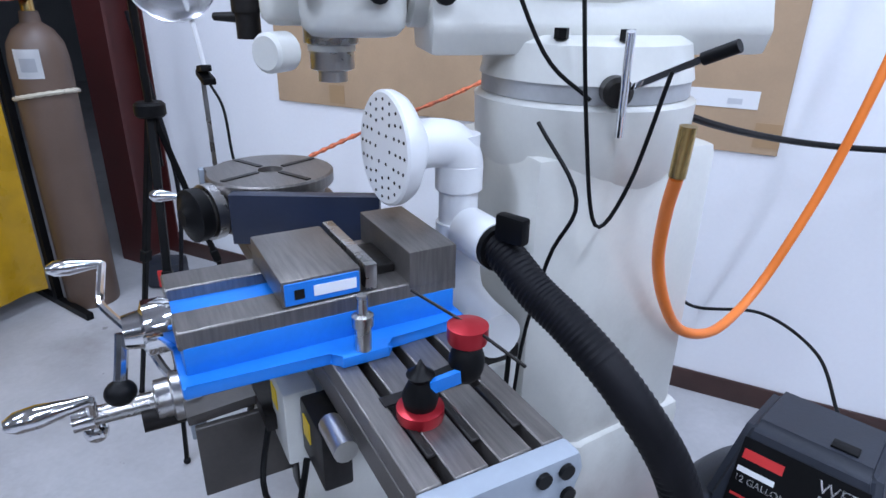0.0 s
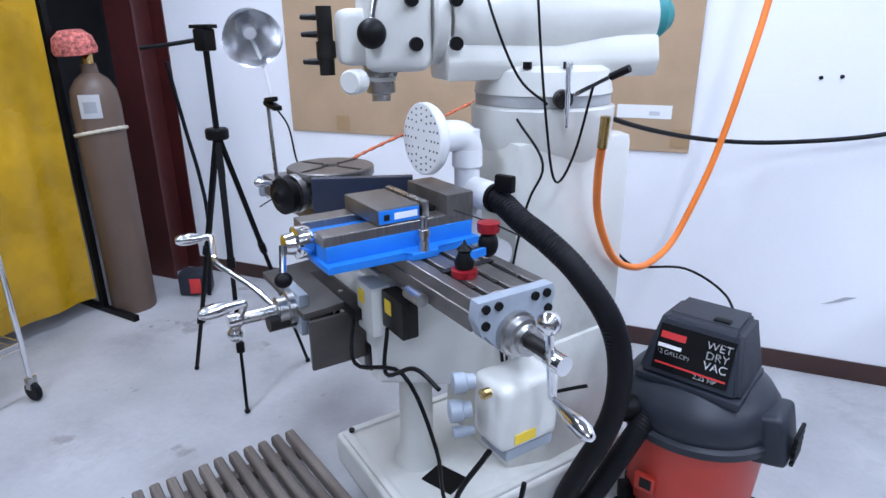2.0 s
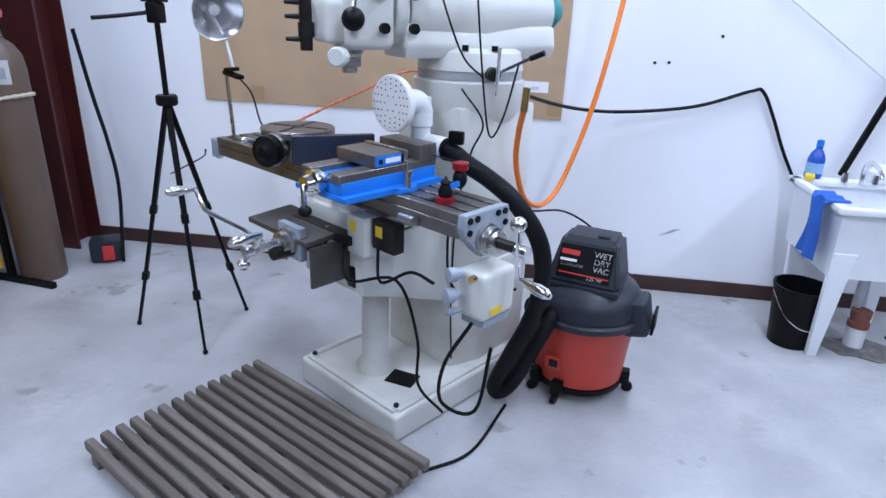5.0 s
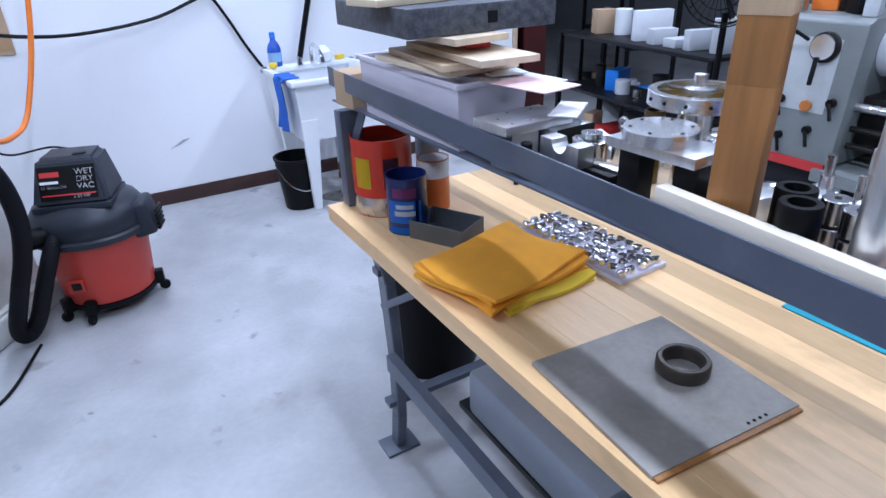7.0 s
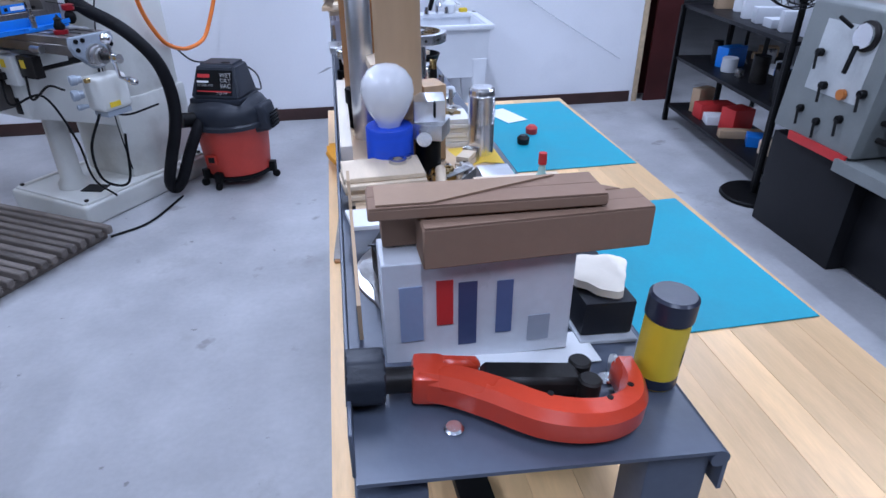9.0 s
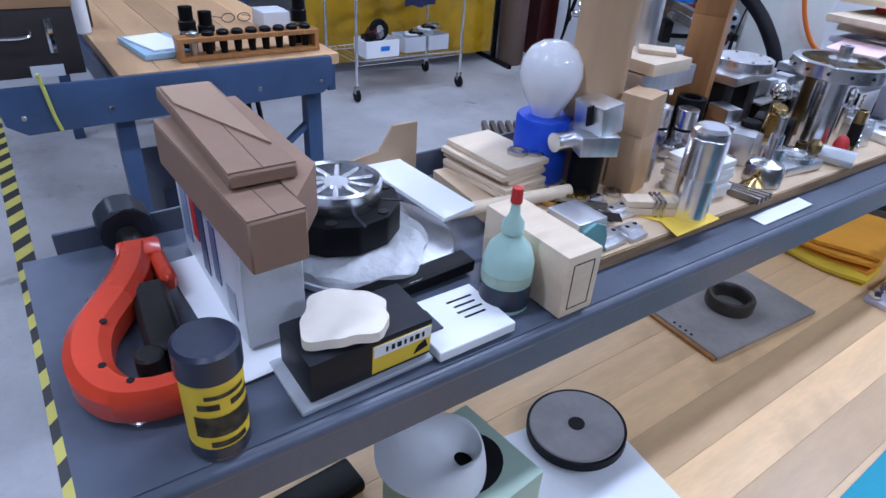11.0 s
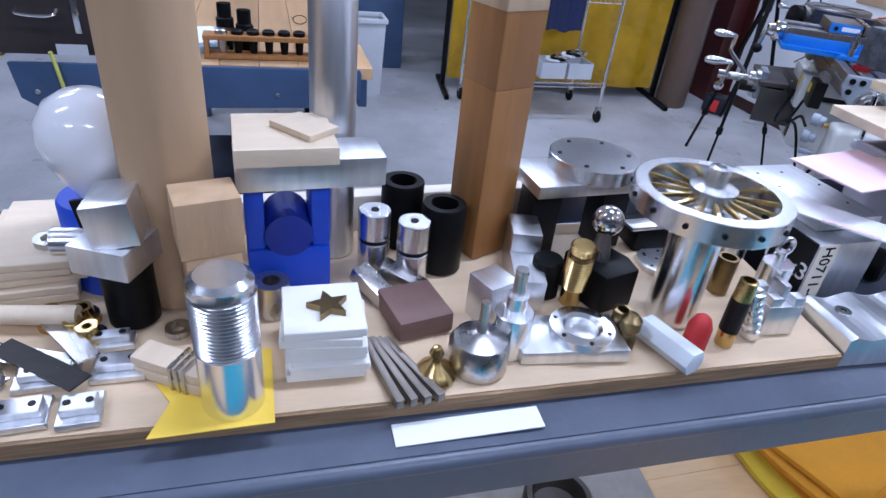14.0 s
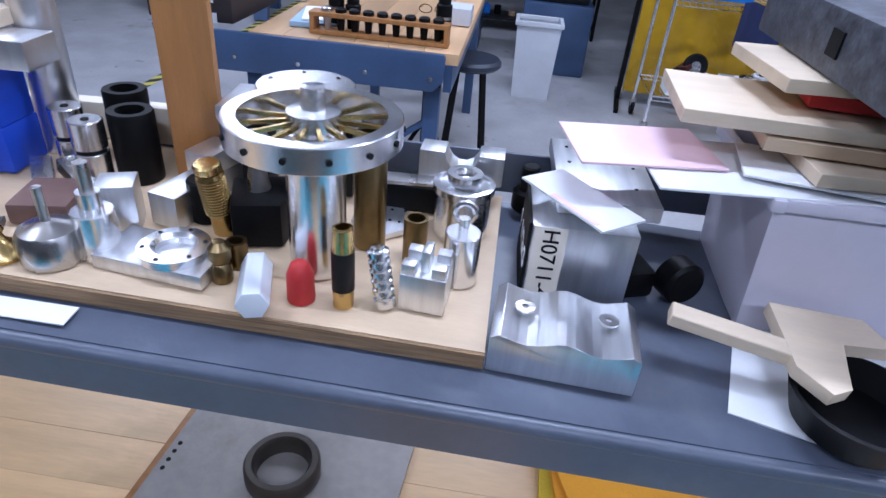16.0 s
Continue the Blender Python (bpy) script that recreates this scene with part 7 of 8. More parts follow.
def nut_tray():
    root = thing("nut_tray", "clear plastic tray filled with steel hex nuts", "tray", pose(0.50, -3.40, BH + 0.0005, 0, 0, 3))
    part("tray", box(B(), (0.15, 0.36, 0.012), bev=0.003), CLEARBIN, root)
    me = mesh_of("hex_nut", prism(B(), [(0.012 * math.cos(k * math.pi / 3), 0.012 * math.sin(k * math.pi / 3)) for k in range(6)], 0.014, bev=0.0012), CHROME)
    for i in range(5):
        for j in range(13):
            o = new("hex_nut", me)
            o.parent = root
            o.matrix_basis = pose(-0.056 + 0.028 * i + random.uniform(-0.003, 0.003), -0.165 + 0.0272 * j + random.uniform(-0.003, 0.003), 0.0125 + random.choice((0, 0, 0.006)), random.uniform(-18, 18), random.uniform(-18, 18), random.uniform(0, 60))


nut_tray()
root = thing("base_plate", "thin brownish-grey metal plate with drilled edge", "metal plate", pose(0.24, -3.86, BH + 0.0005, 0, 0, -4))
part("plate", box(B(), (0.31, 0.30, 0.008), bev=0.001), mat("worn_grey_plate", (0.33, 0.30, 0.27), 0.5, 0.25, vary=0.22, scale=9, stain=(0.20, 0.17, 0.14), stain_amount=0.7), root)
part("wood_underlay", box(B(), (0.305, 0.012, 0.006), (0, -0.153, 0), bev=0.001), OAK, root, "brown wooden edge strip")
for k in range(4):
    part("edge_hole", cyl(B(), 0.003, 0.0006, (0.05 + 0.013 * k, -0.140, 0.008), seg=10), INK, root)
solid("dark_ring", rev(B(), [(0.032, 0), (0.045, 0), (0.046, 0.003), (0.046, 0.022), (0.043, 0.026), (0.036, 0.026), (0.032, 0.02), (0.032, 0)], seg=44), mat("dark_brown_metal", (0.075, 0.062, 0.052), 0.4, 0.6), "dark metal ring lying on the plate", "ring", pose(0.30, -3.86, BH + 0.009))
root = thing("sanding_disc", "round grey abrasive disc with a dark rim", "disc", pose(0.37, -4.36, BH + 0.016, 4, -3, 0))
part("disc", cyl(B(), 0.068, 0.012, seg=48, bev=0.002), mat("grey_abrasive", (0.30, 0.28, 0.27), 0.8, vary=0.15, scale=20), root)
part("rim", rev(B(), [(0.0665, -0.004), (0.072, -0.004), (0.072, 0.010), (0.0665, 0.010)], seg=48), RUBBER, root)
part("centre", cyl(B(), 0.012, 0.002, (0, 0, 0.0115), seg=24), INK, root)
solid("white_slip", box(B(), (0.2, 0.24, 0.001)), PAPER, "white paper under the abrasive disc", "paper", pose(0.42, -4.42, BH + 0.001, 0, 0, -8))
solid("small_ring", rev(B(), [(0.011, 0), (0.014, 0), (0.014, 0.004), (0.011, 0.004), (0.011, 0)], seg=24), STEEL, "small steel ring on the paper", "ring", pose(0.40, -4.31, BH + 0.003))


def tissue_box():
    root = thing("tissue_box", "sage green tissue box with white tissue", "tissue box", pose(0.40, -4.60, BH + 0.0005, 0, 0, 6))
    part("carton", box(B(), (0.13, 0.13, 0.13), bev=0.002), SAGE, root)
    part("opening", prism(B(), [(0.042 * math.cos(a), 0.05 * math.sin(a)) for a in (2 * math.pi * k / 24 for k in range(24))], 0.001, (0, 0, 0.13)), INK, root)
    bm = B()

    def fx(u, v):
        a = 2 * math.pi * u
        r = 0.012 + 0.06 * v
        return Vector((r * math.cos(a) - 0.03 * v, r * math.sin(a) * 0.8 - 0.025 * v, 0.137 + 0.028 * math.sin(2.6 * v) * (1 + 0.35 * math.sin(a + 1)) + 0.005 * math.sin(3 * a + 4 * v) * v - 0.018 * v * v))
    sheet(bm, fx, 40, 10, 0.0015)
    part("tissue", bm, PAPER, root, "crumpled white tissue")


tissue_box()
for y0, y1 in ((-3.545, -2.82), (-4.40, -3.82)):
    bm = B()
    box(bm, (0.40, y1 - y0, 0.0025), bev=0.0005, seg=1)
    solid("rubber_mat", bm, TEAL, "flat teal silicone mat on the worktop", "mat", pose(0.845, (y0 + y1) / 2, BH + 0.001, 0, 0, 1), "teal mats")
solid("mat_paper", box(B(), (0.09, 0.17, 0.001)), PAPER, "white paper slip on the teal mat", "paper", pose(0.76, -2.98, BH + 0.005, 0, 0, 20))
for x, y in ((0.80, -3.2), (0.74, -3.30)):
    solid("mat_clutter", rev(B(), [(0, 0), (0.02, 0), (0.022, 0.02), (0.012, 0.03), (0, 0.03)], seg=20), REDMAT if y > -3.25 else DARKIRON, "small turned part on the teal mat", "small part", pose(x, y, BH + 0.005), "small parts")
solid("calipers", strut(B(), (0.62, -2.95, BH + 0.008), (0.72, -2.80, BH + 0.008), 0.015, 0.012), DARKIRON, "dark tool lying on the mat's edge", "tool")
solid("tool_roll", box(B(), (0.05, 0.20, 0.02), bev=0.006), BLACKP, "black tool roll on the worktop under the shelf", "tool roll", pose(0.27, -4.765, BH + 0.001, 0, 0, 4))
solid("blue_dish", cyl(B(), 0.05, 0.03, seg=32, bev=0.004), BLUEPAINT, "blue plastic dish on the worktop under the shelf", "dish", pose(0.265, -4.89, BH + 0.001))


def refuse_bin():
    root = thing("waste_bin", "tall black waste bin with a black bag at the bench's end", "waste bin", pose(0.53, -2.51, 0) @ Matrix.Diagonal((0.95, 0.95, 0.9, 1.0)))
    part("barrel", rev(B(), [(0, 0), (0.19, 0), (0.20, 0.01), (0.225, 0.68), (0.235, 0.69), (0.235, 0.71), (0.21, 0.71), (0.185, 0.02), (0, 0.02)], seg=40), BLACKP, root)
    bm = B()

    def fx(u, v):
        a = 2 * math.pi * u
        r = 0.205 + 0.05 * math.sin(3.0 * v) + 0.012 * math.sin(11 * a + 5 * v) + 0.01 * math.sin(23 * a)
        return Vector((r * math.cos(a), r * math.sin(a), 0.78 - 0.24 * v + 0.012 * math.sin(7 * a) * v))
    sheet(bm, fx, 72, 10, 0.002)
    part("bag", bm, mat("black_bag_film", (0.02, 0.022, 0.028), 0.25, vary=0.3, scale=20, bump=0.5), root, "glossy black bin bag folded over the rim")


refuse_bin()


# ---- second bench with the steel apron ----
def steel_bench():
    root = thing("apron_bench", "slate-blue steel bench with a pale wooden top", "bench")
    bm = B()
    prism(bm, [(-4.965, 0.97), (-3.885, 0.97), (-3.88, 0.955), (-3.885, 0.87), (-3.92, 0.835), (-4.90, 0.825), (-4.95, 0.86)], 0.02, (-1.42, 0, 0), (90, 0, 90), bev=0.002)
    part("apron", bm, BENCHBLUE, root, "scuffed slate-blue steel end apron")
    for y in (-4.90, -4.66, -4.42, -4.17, -3.93):
        part("apron_bolt", cyl(B(), 0.008, 0.006, (-1.40, y, 0.88), (0, 90, 0), 12, bev=0.002), STEEL, root)
    n = 6
    for k in range(n):
        o = new("board", mesh_of("board", box(B(), (2.3, 0.128, 0.04), bev=0.001, seg=1), TABLEWOOD))
        o.parent = root
        o.matrix_basis = pose(-2.58, -4.55 + 0.13 * k, 0.93)
    part("rail", box(B(), (2.3, 0.03, 0.1), (-2.58, -3.87, 0.83)), BENCHBLUE, root)
    part("rail", box(B(), (2.3, 0.03, 0.1), (-2.58, -4.62, 0.83)), BENCHBLUE, root)
    for x in (-1.50, -3.6):
        for y in (-4.62, -3.93):
            part("leg", box(B(), (0.06, 0.06, 0.83), (x, y, 0.0), bev=0.003), BENCHBLUE, root)
        part("leg_brace", strut(B(), (x, -4.62, 0.18), (x, -3.93, 0.70), 0.03, 0.02), BENCHBLUE, root)
    return root


TABLEWOOD = mat("tan_table_top", (0.55, 0.34, 0.18), 0.45, vary=0.12, streak=(1, 8, 8), scale=3, pieces=True)
steel_bench()
solid("yellow_tie", sweep(B(), [(-1.385, -4.835, 1.01), (-1.39, -4.83, 0.97), (-1.393, -4.82, 0.88), (-1.396, -4.81, 0.83)], 0.006, 7, 6), mat("yellow_green_cord", (0.55, 0.55, 0.12), 0.7), "yellow-green cord looped over the apron", "cord")


def tool_chest():
    root = thing("tool_chest", "dark brown tool chest with a wooden lid", "tool chest", pose(-1.72, -4.86, 0.972))
    part("body", box(B(), (0.46, 0.33, 0.20), bev=0.006), mat("dark_brown_leathercloth", (0.03, 0.022, 0.022), 0.5, vary=0.2), root)
    part("lid", box(B(), (0.47, 0.335, 0.045), (0, 0, 0.201), bev=0.004), mat("lid_wood", (0.36, 0.20, 0.10), 0.5), root, "brown wooden lid")
    part("handle", sweep(B(), [(0.235, -0.07, 0.14), (0.26, -0.065, 0.13), (0.262, 0, 0.125), (0.26, 0.035, 0.13), (0.235, 0.04, 0.14)], 0.005, 8, 4), CHROME, root)
    part("hasp", box(B(), (0.006, 0.02, 0.10), (0.232, 0.09, 0.07), bev=0.002), CHROME, root)
    part("note", box(B(), (0.003, 0.09, 0.035), (0.2325, 0.06, 0.0)), TROWGREY, root)


tool_chest()


def collet_rack():
    root = thing("collet_rack", "wooden rack holding a row of black collet holders", "tool rack", pose(-1.53, -4.145, 0.972))
    part("base", box(B(), (0.07, 0.52, 0.014), bev=0.002), OAK, root)
    part("top", box(B(), (0.07, 0.52, 0.016), (0, 0, 0.062), bev=0.002), OAK, root)
    for y in (-0.25, 0.25):
        part("end", box(B(), (0.07, 0.016, 0.05), (0, y, 0.013), bev=0.002), OAK, root)
    for k in range(9):
        part("collet_holder", rev(B(), [(0, 0), (0.012, 0), (0.016, 0.05), (0.021, 0.052), (0.021, 0.075), (0.014, 0.08), (0, 0.08)], (0, -0.20 + 0.052 * k, 0.015), seg=16), BLACKP if k else STEEL, root)


collet_rack()
for x, y, hh in ((-1.62, -4.335, 0.16), (-1.62, -4.27, 0.14), (-1.60, -3.92, 0.18)):
    root = thing("tool_holder", "black machine tool holder standing on the bench", "tool holder", pose(x, y, 0.972), "tool holders")
    part("taper", rev(B(), [(0, 0), (0.022, 0), (0.026, 0.05), (0.030, 0.052), (0.030, hh - 0.05), (0.024, hh - 0.045), (0.024, hh), (0, hh)], seg=20), BLACKP, root)
    part("ring", cyl(B(), 0.031, 0.01, (0, 0, hh * 0.45), seg=20), STEEL, root)
root = thing("parts_tray", "pale blue tray of papers on the bench", "tray", pose(-1.72, -4.43, 0.972, 0, 0, 6))
part("tray", box(B(), (0.30, 0.18, 0.02), bev=0.003), mat("pale_blue_tray", (0.30, 0.45, 0.58), 0.5), root)
part("paper_wad", box(B(), (0.24, 0.13, 0.006), (0, 0, 0.021), rot=(0, 0, 8)), PAPER, root)
root = thing("mat_with_tools", "teal mat with small tools on the bench", "mat", pose(-2.95, -4.10, 0.972, 0, 0, -3))
part("sheet", box(B(), (0.32, 0.42, 0.004)), TEAL, root)
for k in range(9):
    part("tool", box(B(), (random.uniform(0.05, 0.12), 0.02, 0.016), (random.uniform(-0.1, 0.1), random.uniform(-0.15, 0.15), 0.004), rot=(0, 0, random.uniform(0, 180)), bev=0.003), DARKIRON if k % 2 else ALUFLAT, root)
root = thing("spectacles", "thin wire spectacles on the bench", "spectacles", pose(-2.05, -4.02, 0.975, 0, 0, 90))
for s in (-1, 1):
    part("rim", sweep(B(), [(s * 0.035 + 0.028 * math.cos(a), 0, 0.02 + 0.018 * math.sin(a)) for a in (2 * math.pi * k / 14 for k in range(15))], 0.0018, 6, 2), BLACKP, root)
    part("temple", sweep(B(), [(s * 0.063, 0, 0.02), (s * 0.066, 0.06, 0.015), (s * 0.066, 0.12, 0.004)], 0.0018, 6, 3), BLACKP, root)
solid("parts_bin", box(B(), (0.14, 0.12, 0.07), bev=0.008), TROWGREY, "small grey parts bin on the bench", "bin", pose(-1.95, -3.90, 0.972))
for k in range(5):
    solid("spray_can", cyl(B(), 0.03, 0.16, seg=18, bev=0.006), (WHITEPL, DARKIRON, REDMAT, STEEL, WHITEPL)[k], "small can beside the tool chest", "can", pose(-2.05 - 0.09 * k, -4.62 + 0.02 * (k % 2), 0.972), "cans")


def folded_stand():
    root = thing("folding_stand", "black folding tripod stand under the bench", "stand", pose(-2.05, -4.02, 0))
    part("mast", cyl(B(), 0.025, 0.42, (0, 0, 0.36), seg=14), BLACKP, root)
    for a in (20, 140, 260):
        part("leg", strut(B(), (0, 0, 0.5), (0.28 * math.cos(radians(a)), 0.28 * math.sin(radians(a)), 0.01), 0.02), BLACKP, root)


folded_stand()
solid("floor_case", box(B(), (0.5, 0.32, 0.42), bev=0.02), mat("dark_blue_case", (0.02, 0.032, 0.065), 0.5), "dark blue case under the bench", "case", pose(-1.95, -4.35, 0))
root = thing("stool", "round dark stool beside the bench", "stool", pose(-2.66, -3.87, 0))
part("seat", cyl(B(), 0.17, 0.05, (0, 0, 0.60), seg=36, bev=0.015), mat("dark_vinyl", (0.03, 0.04, 0.06), 0.4), root)
for a in (45, 135, 225, 315):
    part("leg", strut(B(), (0.10 * math.cos(radians(a)), 0.10 * math.sin(radians(a)), 0.60), (0.17 * math.cos(radians(a)), 0.17 * math.sin(radians(a)), 0.0), 0.02), BLACKP, root)

# hazard tape on the floor
tm = bpy.data.materials.new("hazard_tape")
tm.use_nodes = True
nt = tm.node_tree
co = nt.nodes.new("ShaderNodeTexCoord")
wv = nt.nodes.new("ShaderNodeTexWave")
wv.bands_direction = "DIAGONAL"
wv.inputs["Scale"].default_value = 3.4
wv.inputs["Distortion"].default_value = 0.15
mr = nt.nodes.new("ShaderNodeMath")
mr.operation = "GREATER_THAN"
mr.inputs[1].default_value = 0.5
mx = nt.nodes.new("ShaderNodeMix")
mx.data_type = "RGBA"
mx.inputs["A"].default_value = (0.035, 0.035, 0.035, 1)
mx.inputs["B"].default_value = (0.62, 0.55, 0.12, 1)
nt.links.new(co.outputs["Object"], wv.inputs["Vector"])
nt.links.new(wv.outputs["Fac"], mr.inputs[0])
nt.links.new(mr.outputs[0], mx.inputs["Factor"])
nt.links.new(mx.outputs["Result"], nt.nodes["Principled BSDF"].inputs["Base Color"])
for x0, x1, y in ((-6.2, -0.3, -5.05), (-9.5, -1.5, -6.28)):
    solid("floor_tape", box(B(), (x1 - x0, 0.075, 0.0015)), tm, "yellow and black striped floor marking tape", "floor tape", pose((x0 + x1) / 2, y, 0.0005), "floor tapes")


# ---- wire cart and waste bin by the screen ----
def wire_cart():
    root = thing("wire_cart", "chrome wire shelving cart on casters", "cart", pose(0, 0, 0))
    xs, ys = (-4.02, -3.49), (-2.67, -1.67)
    for x in xs:
        for y in ys:
            part("post", cyl(B(), 0.0125, 1.45, (x, y, 0.12), seg=12), CHROME, root)
            c = part("caster", cyl(B(), 0.05, 0.028, (x, y + 0.014, 0.05), (90, 0, 0), 20, bev=0.006), RUBBER, root)
            part("fork", box(B(), (0.03, 0.045, 0.06), (x, y, 0.065), bev=0.004), STEEL, c)
    for z in (0.31, 0.93, 1.5):
        bm = B()
        for x in xs:
            strut(bm, (x, ys[0], z), (x, ys[1], z), 0.008)
            strut(bm, (x, ys[0], z - 0.03), (x, ys[1], z - 0.03), 0.006)
            for k in range(26):
                y = ys[0] + k * (ys[1] - ys[0]) / 25
                strut(bm, (x, y, z), (x, y + 0.02, z - 0.03), 0.004)
        for y in ys:
            strut(bm, (xs[0], y, z), (xs[1], y, z), 0.008)
        for k in range(24):
            y = ys[0] + k * (ys[1] - ys[0]) / 23
            strut(bm, (xs[0], y, z + 0.002), (xs[1], y, z + 0.002), 0.004)
        part("wire_shelf", bm, CHROME, root)
    return root


wire_cart()
root = thing("parts_box", "white cardboard box of motor parts on the cart", "box", pose(-3.62, -2.42, 0.318))
bm = B()
for x, y, sx, sy in ((-0.1, 0, 0.006, 0.3), (0.1, 0, 0.006, 0.3), (0, -0.147, 0.2, 0.006), (0, 0.147, 0.2, 0.006)):
    box(bm, (sx, sy, 0.13), (x, y, 0), bev=0.001, seg=1)
part("carton", bm, PAPER, root)
part("print", box(B(), (0.002, 0.08, 0.035), (0.1042, 0.02, 0.05)), BLUEPAINT, root)
part("tyre", rev(B(), [(0.035, -0.02), (0.075, -0.025), (0.085, 0), (0.075, 0.025), (0.035, 0.02)], (0, 0.02, 0.19), (0, 80, 0), 26), RUBBER, root, "small black wheel")
part("hub", cyl(B(), 0.036, 0.03, (-0.015, 0.02, 0.19), (0, 80, 0), 20), ALU, root)
for k in range(6):
    part("scrap", box(B(), (random.uniform(0.05, 0.1), random.uniform(0.06, 0.18), 0.04), (random.uniform(-0.03, 0.03), random.uniform(-0.1, 0.06), 0.06 + 0.02 * k), rot=(random.uniform(-20, 20), random.uniform(-20, 20), random.uniform(0, 90)), bev=0.006), (BLACKP, STEEL, REDSTEEL)[k % 3], root)
root = thing("grey_bin", "grey plastic bins of cables on the cart", "bin", pose(-3.68, -1.95, 0.318))
for y in (-0.13, 0.1):
    bm = B()
    box(bm, (0.22, 0.2, 0.008), (0, y, 0))
    for x, yy, sx, sy in ((-0.11, 0, 0.006, 0.2), (0.11, 0, 0.006, 0.2), (0, -0.1, 0.22, 0.006), (0, 0.1, 0.22, 0.006)):
        box(bm, (sx, sy, 0.12), (x, y + yy, 0), bev=0.001, seg=1)
    part("tub", bm, TROWGREY, root)
for k in range(6):
    part("cable_coil", sweep(B(), [(0.06 * math.cos(a) , -0.1 + 0.07 * k * 0.6 + 0.05 * math.sin(a), 0.12 + 0.012 * k) for a in (2 * math.pi * j / 9 for j in range(10))], 0.012, 7, 3), (WHITEPL, BLACKP, STEEL)[k % 3], root)
solid("blue_crate", box(B(), (0.34, 0.42, 0.10), bev=0.015), BLUEPAINT, "bright blue plastic crate on the cart", "crate", pose(-3.75, -2.38, 0.936))
solid("clear_box", box(B(), (0.3, 0.3, 0.10), bev=0.012), TROWGREY, "pale grey box on the cart", "box", pose(-3.75, -1.87, 0.936))


def hanging_cloth():
    bm = B()

    def fx(u, v):
        return Vector((-3.455 + 0.012 * math.sin(16 * u), -2.26 + 0.28 * u, 0.96 - 0.26 * v + 0.01 * math.sin(9 * u)))
    grid = [[bm.verts.new(fx(i / 24, j / 10)) for j in range(11)] for i in range(25)]
    back = [[bm.verts.new(v.co + Vector((-0.008, 0, 0))) for v in row] for row in grid]
    for i in range(24):
        for j in range(10):
            bm.faces.new((grid[i][j], grid[i + 1][j], grid[i + 1][j + 1], grid[i][j + 1]))
            bm.faces.new((back[i][j], back[i][j + 1], back[i + 1][j + 1], back[i + 1][j]))
    return solid("apron_cloth", bm, mat("navy_cloth", (0.012, 0.02, 0.075), 0.9, vary=0.2), "navy blue cloth hanging from the cart", "cloth")


hanging_cloth()


def bin_can():
    root = thing("waste_basket", "pale grey rectangular waste bin on the floor", "waste bin", pose(-4.22, -3.47, 0))
    bm = B()
    o = [(-0.13, -0.17), (0.13, -0.17), (0.13, 0.17), (-0.13, 0.17)]
    lo = [bm.verts.new((x * 0.85, y * 0.85, 0)) for x, y in o]
    hi = [bm.verts.new((x, y, 0.58)) for x, y in o]
    ih = [bm.verts.new((x * 0.94, y * 0.95, 0.58)) for x, y in o]
    il = [bm.verts.new((x * 0.8, y * 0.8, 0.02)) for x, y in o]
    bm.faces.new(lo[::-1])
    bm.faces.new(il)
    for k in range(4):
        j = (k + 1) % 4
        bm.faces.new((lo[k], lo[j], hi[j], hi[k]))
        bm.faces.new((hi[k], hi[j], ih[j], ih[k]))
        bm.faces.new((ih[k], ih[j], il[j], il[k]))
    part("tub", bm, TROWGREY, root)
    bm = B()
    for x, y, sx, sy in ((0, -0.17, 0.29, 0.03), (0, 0.17, 0.29, 0.03), (-0.13, 0, 0.03, 0.34), (0.13, 0, 0.03, 0.34)):
        box(bm, (sx, sy, 0.035), (x, y, 0.555), bev=0.006)
    part("rim", bm, TROWGREY, root)


bin_can()


def dark_machine(name, x, y, sx, sy, hh, label):
    root = thing(name, label, "machine", pose(x, y, 0))
    part("stand", box(B(), (sx, sy, hh * 0.55), bev=0.02), BENCHBLUE, root)
    part("body", box(B(), (sx * 0.8, sy * 0.85, hh * 0.4), (0, 0, hh * 0.55), bev=0.03), LATHEBLACK, root)
    part("guard", box(B(), (sx * 0.3, sy * 0.3, hh * 0.3), (0.1, 0.1, hh * 0.9), bev=0.03), DARKIRON, root)


dark_machine("bench_grinder_stand", -5.1, -3.3, 0.5, 0.6, 1.1, "dark machine stand behind the wire cart")
dark_machine("drill_stand", -5.6, -4.3, 0.6, 0.6, 1.3, "dark blue machine beyond the second bench")
root = thing("steel_trestle", "slate-blue steel trestle on the far floor", "trestle", pose(-5.9, -6.85, 0, 0, 0, 10))
for y in (-0.5, 0.5):
    for s in (-1, 1):
        part("leg", strut(B(), (s * 0.12, y, 0.85), (s * 0.35, y, 0.0), 0.14, 0.12), BENCHBLUE, root)
part("beam", box(B(), (0.35, 1.3, 0.16), (0, 0, 0.85), bev=0.01), BENCHBLUE, root)


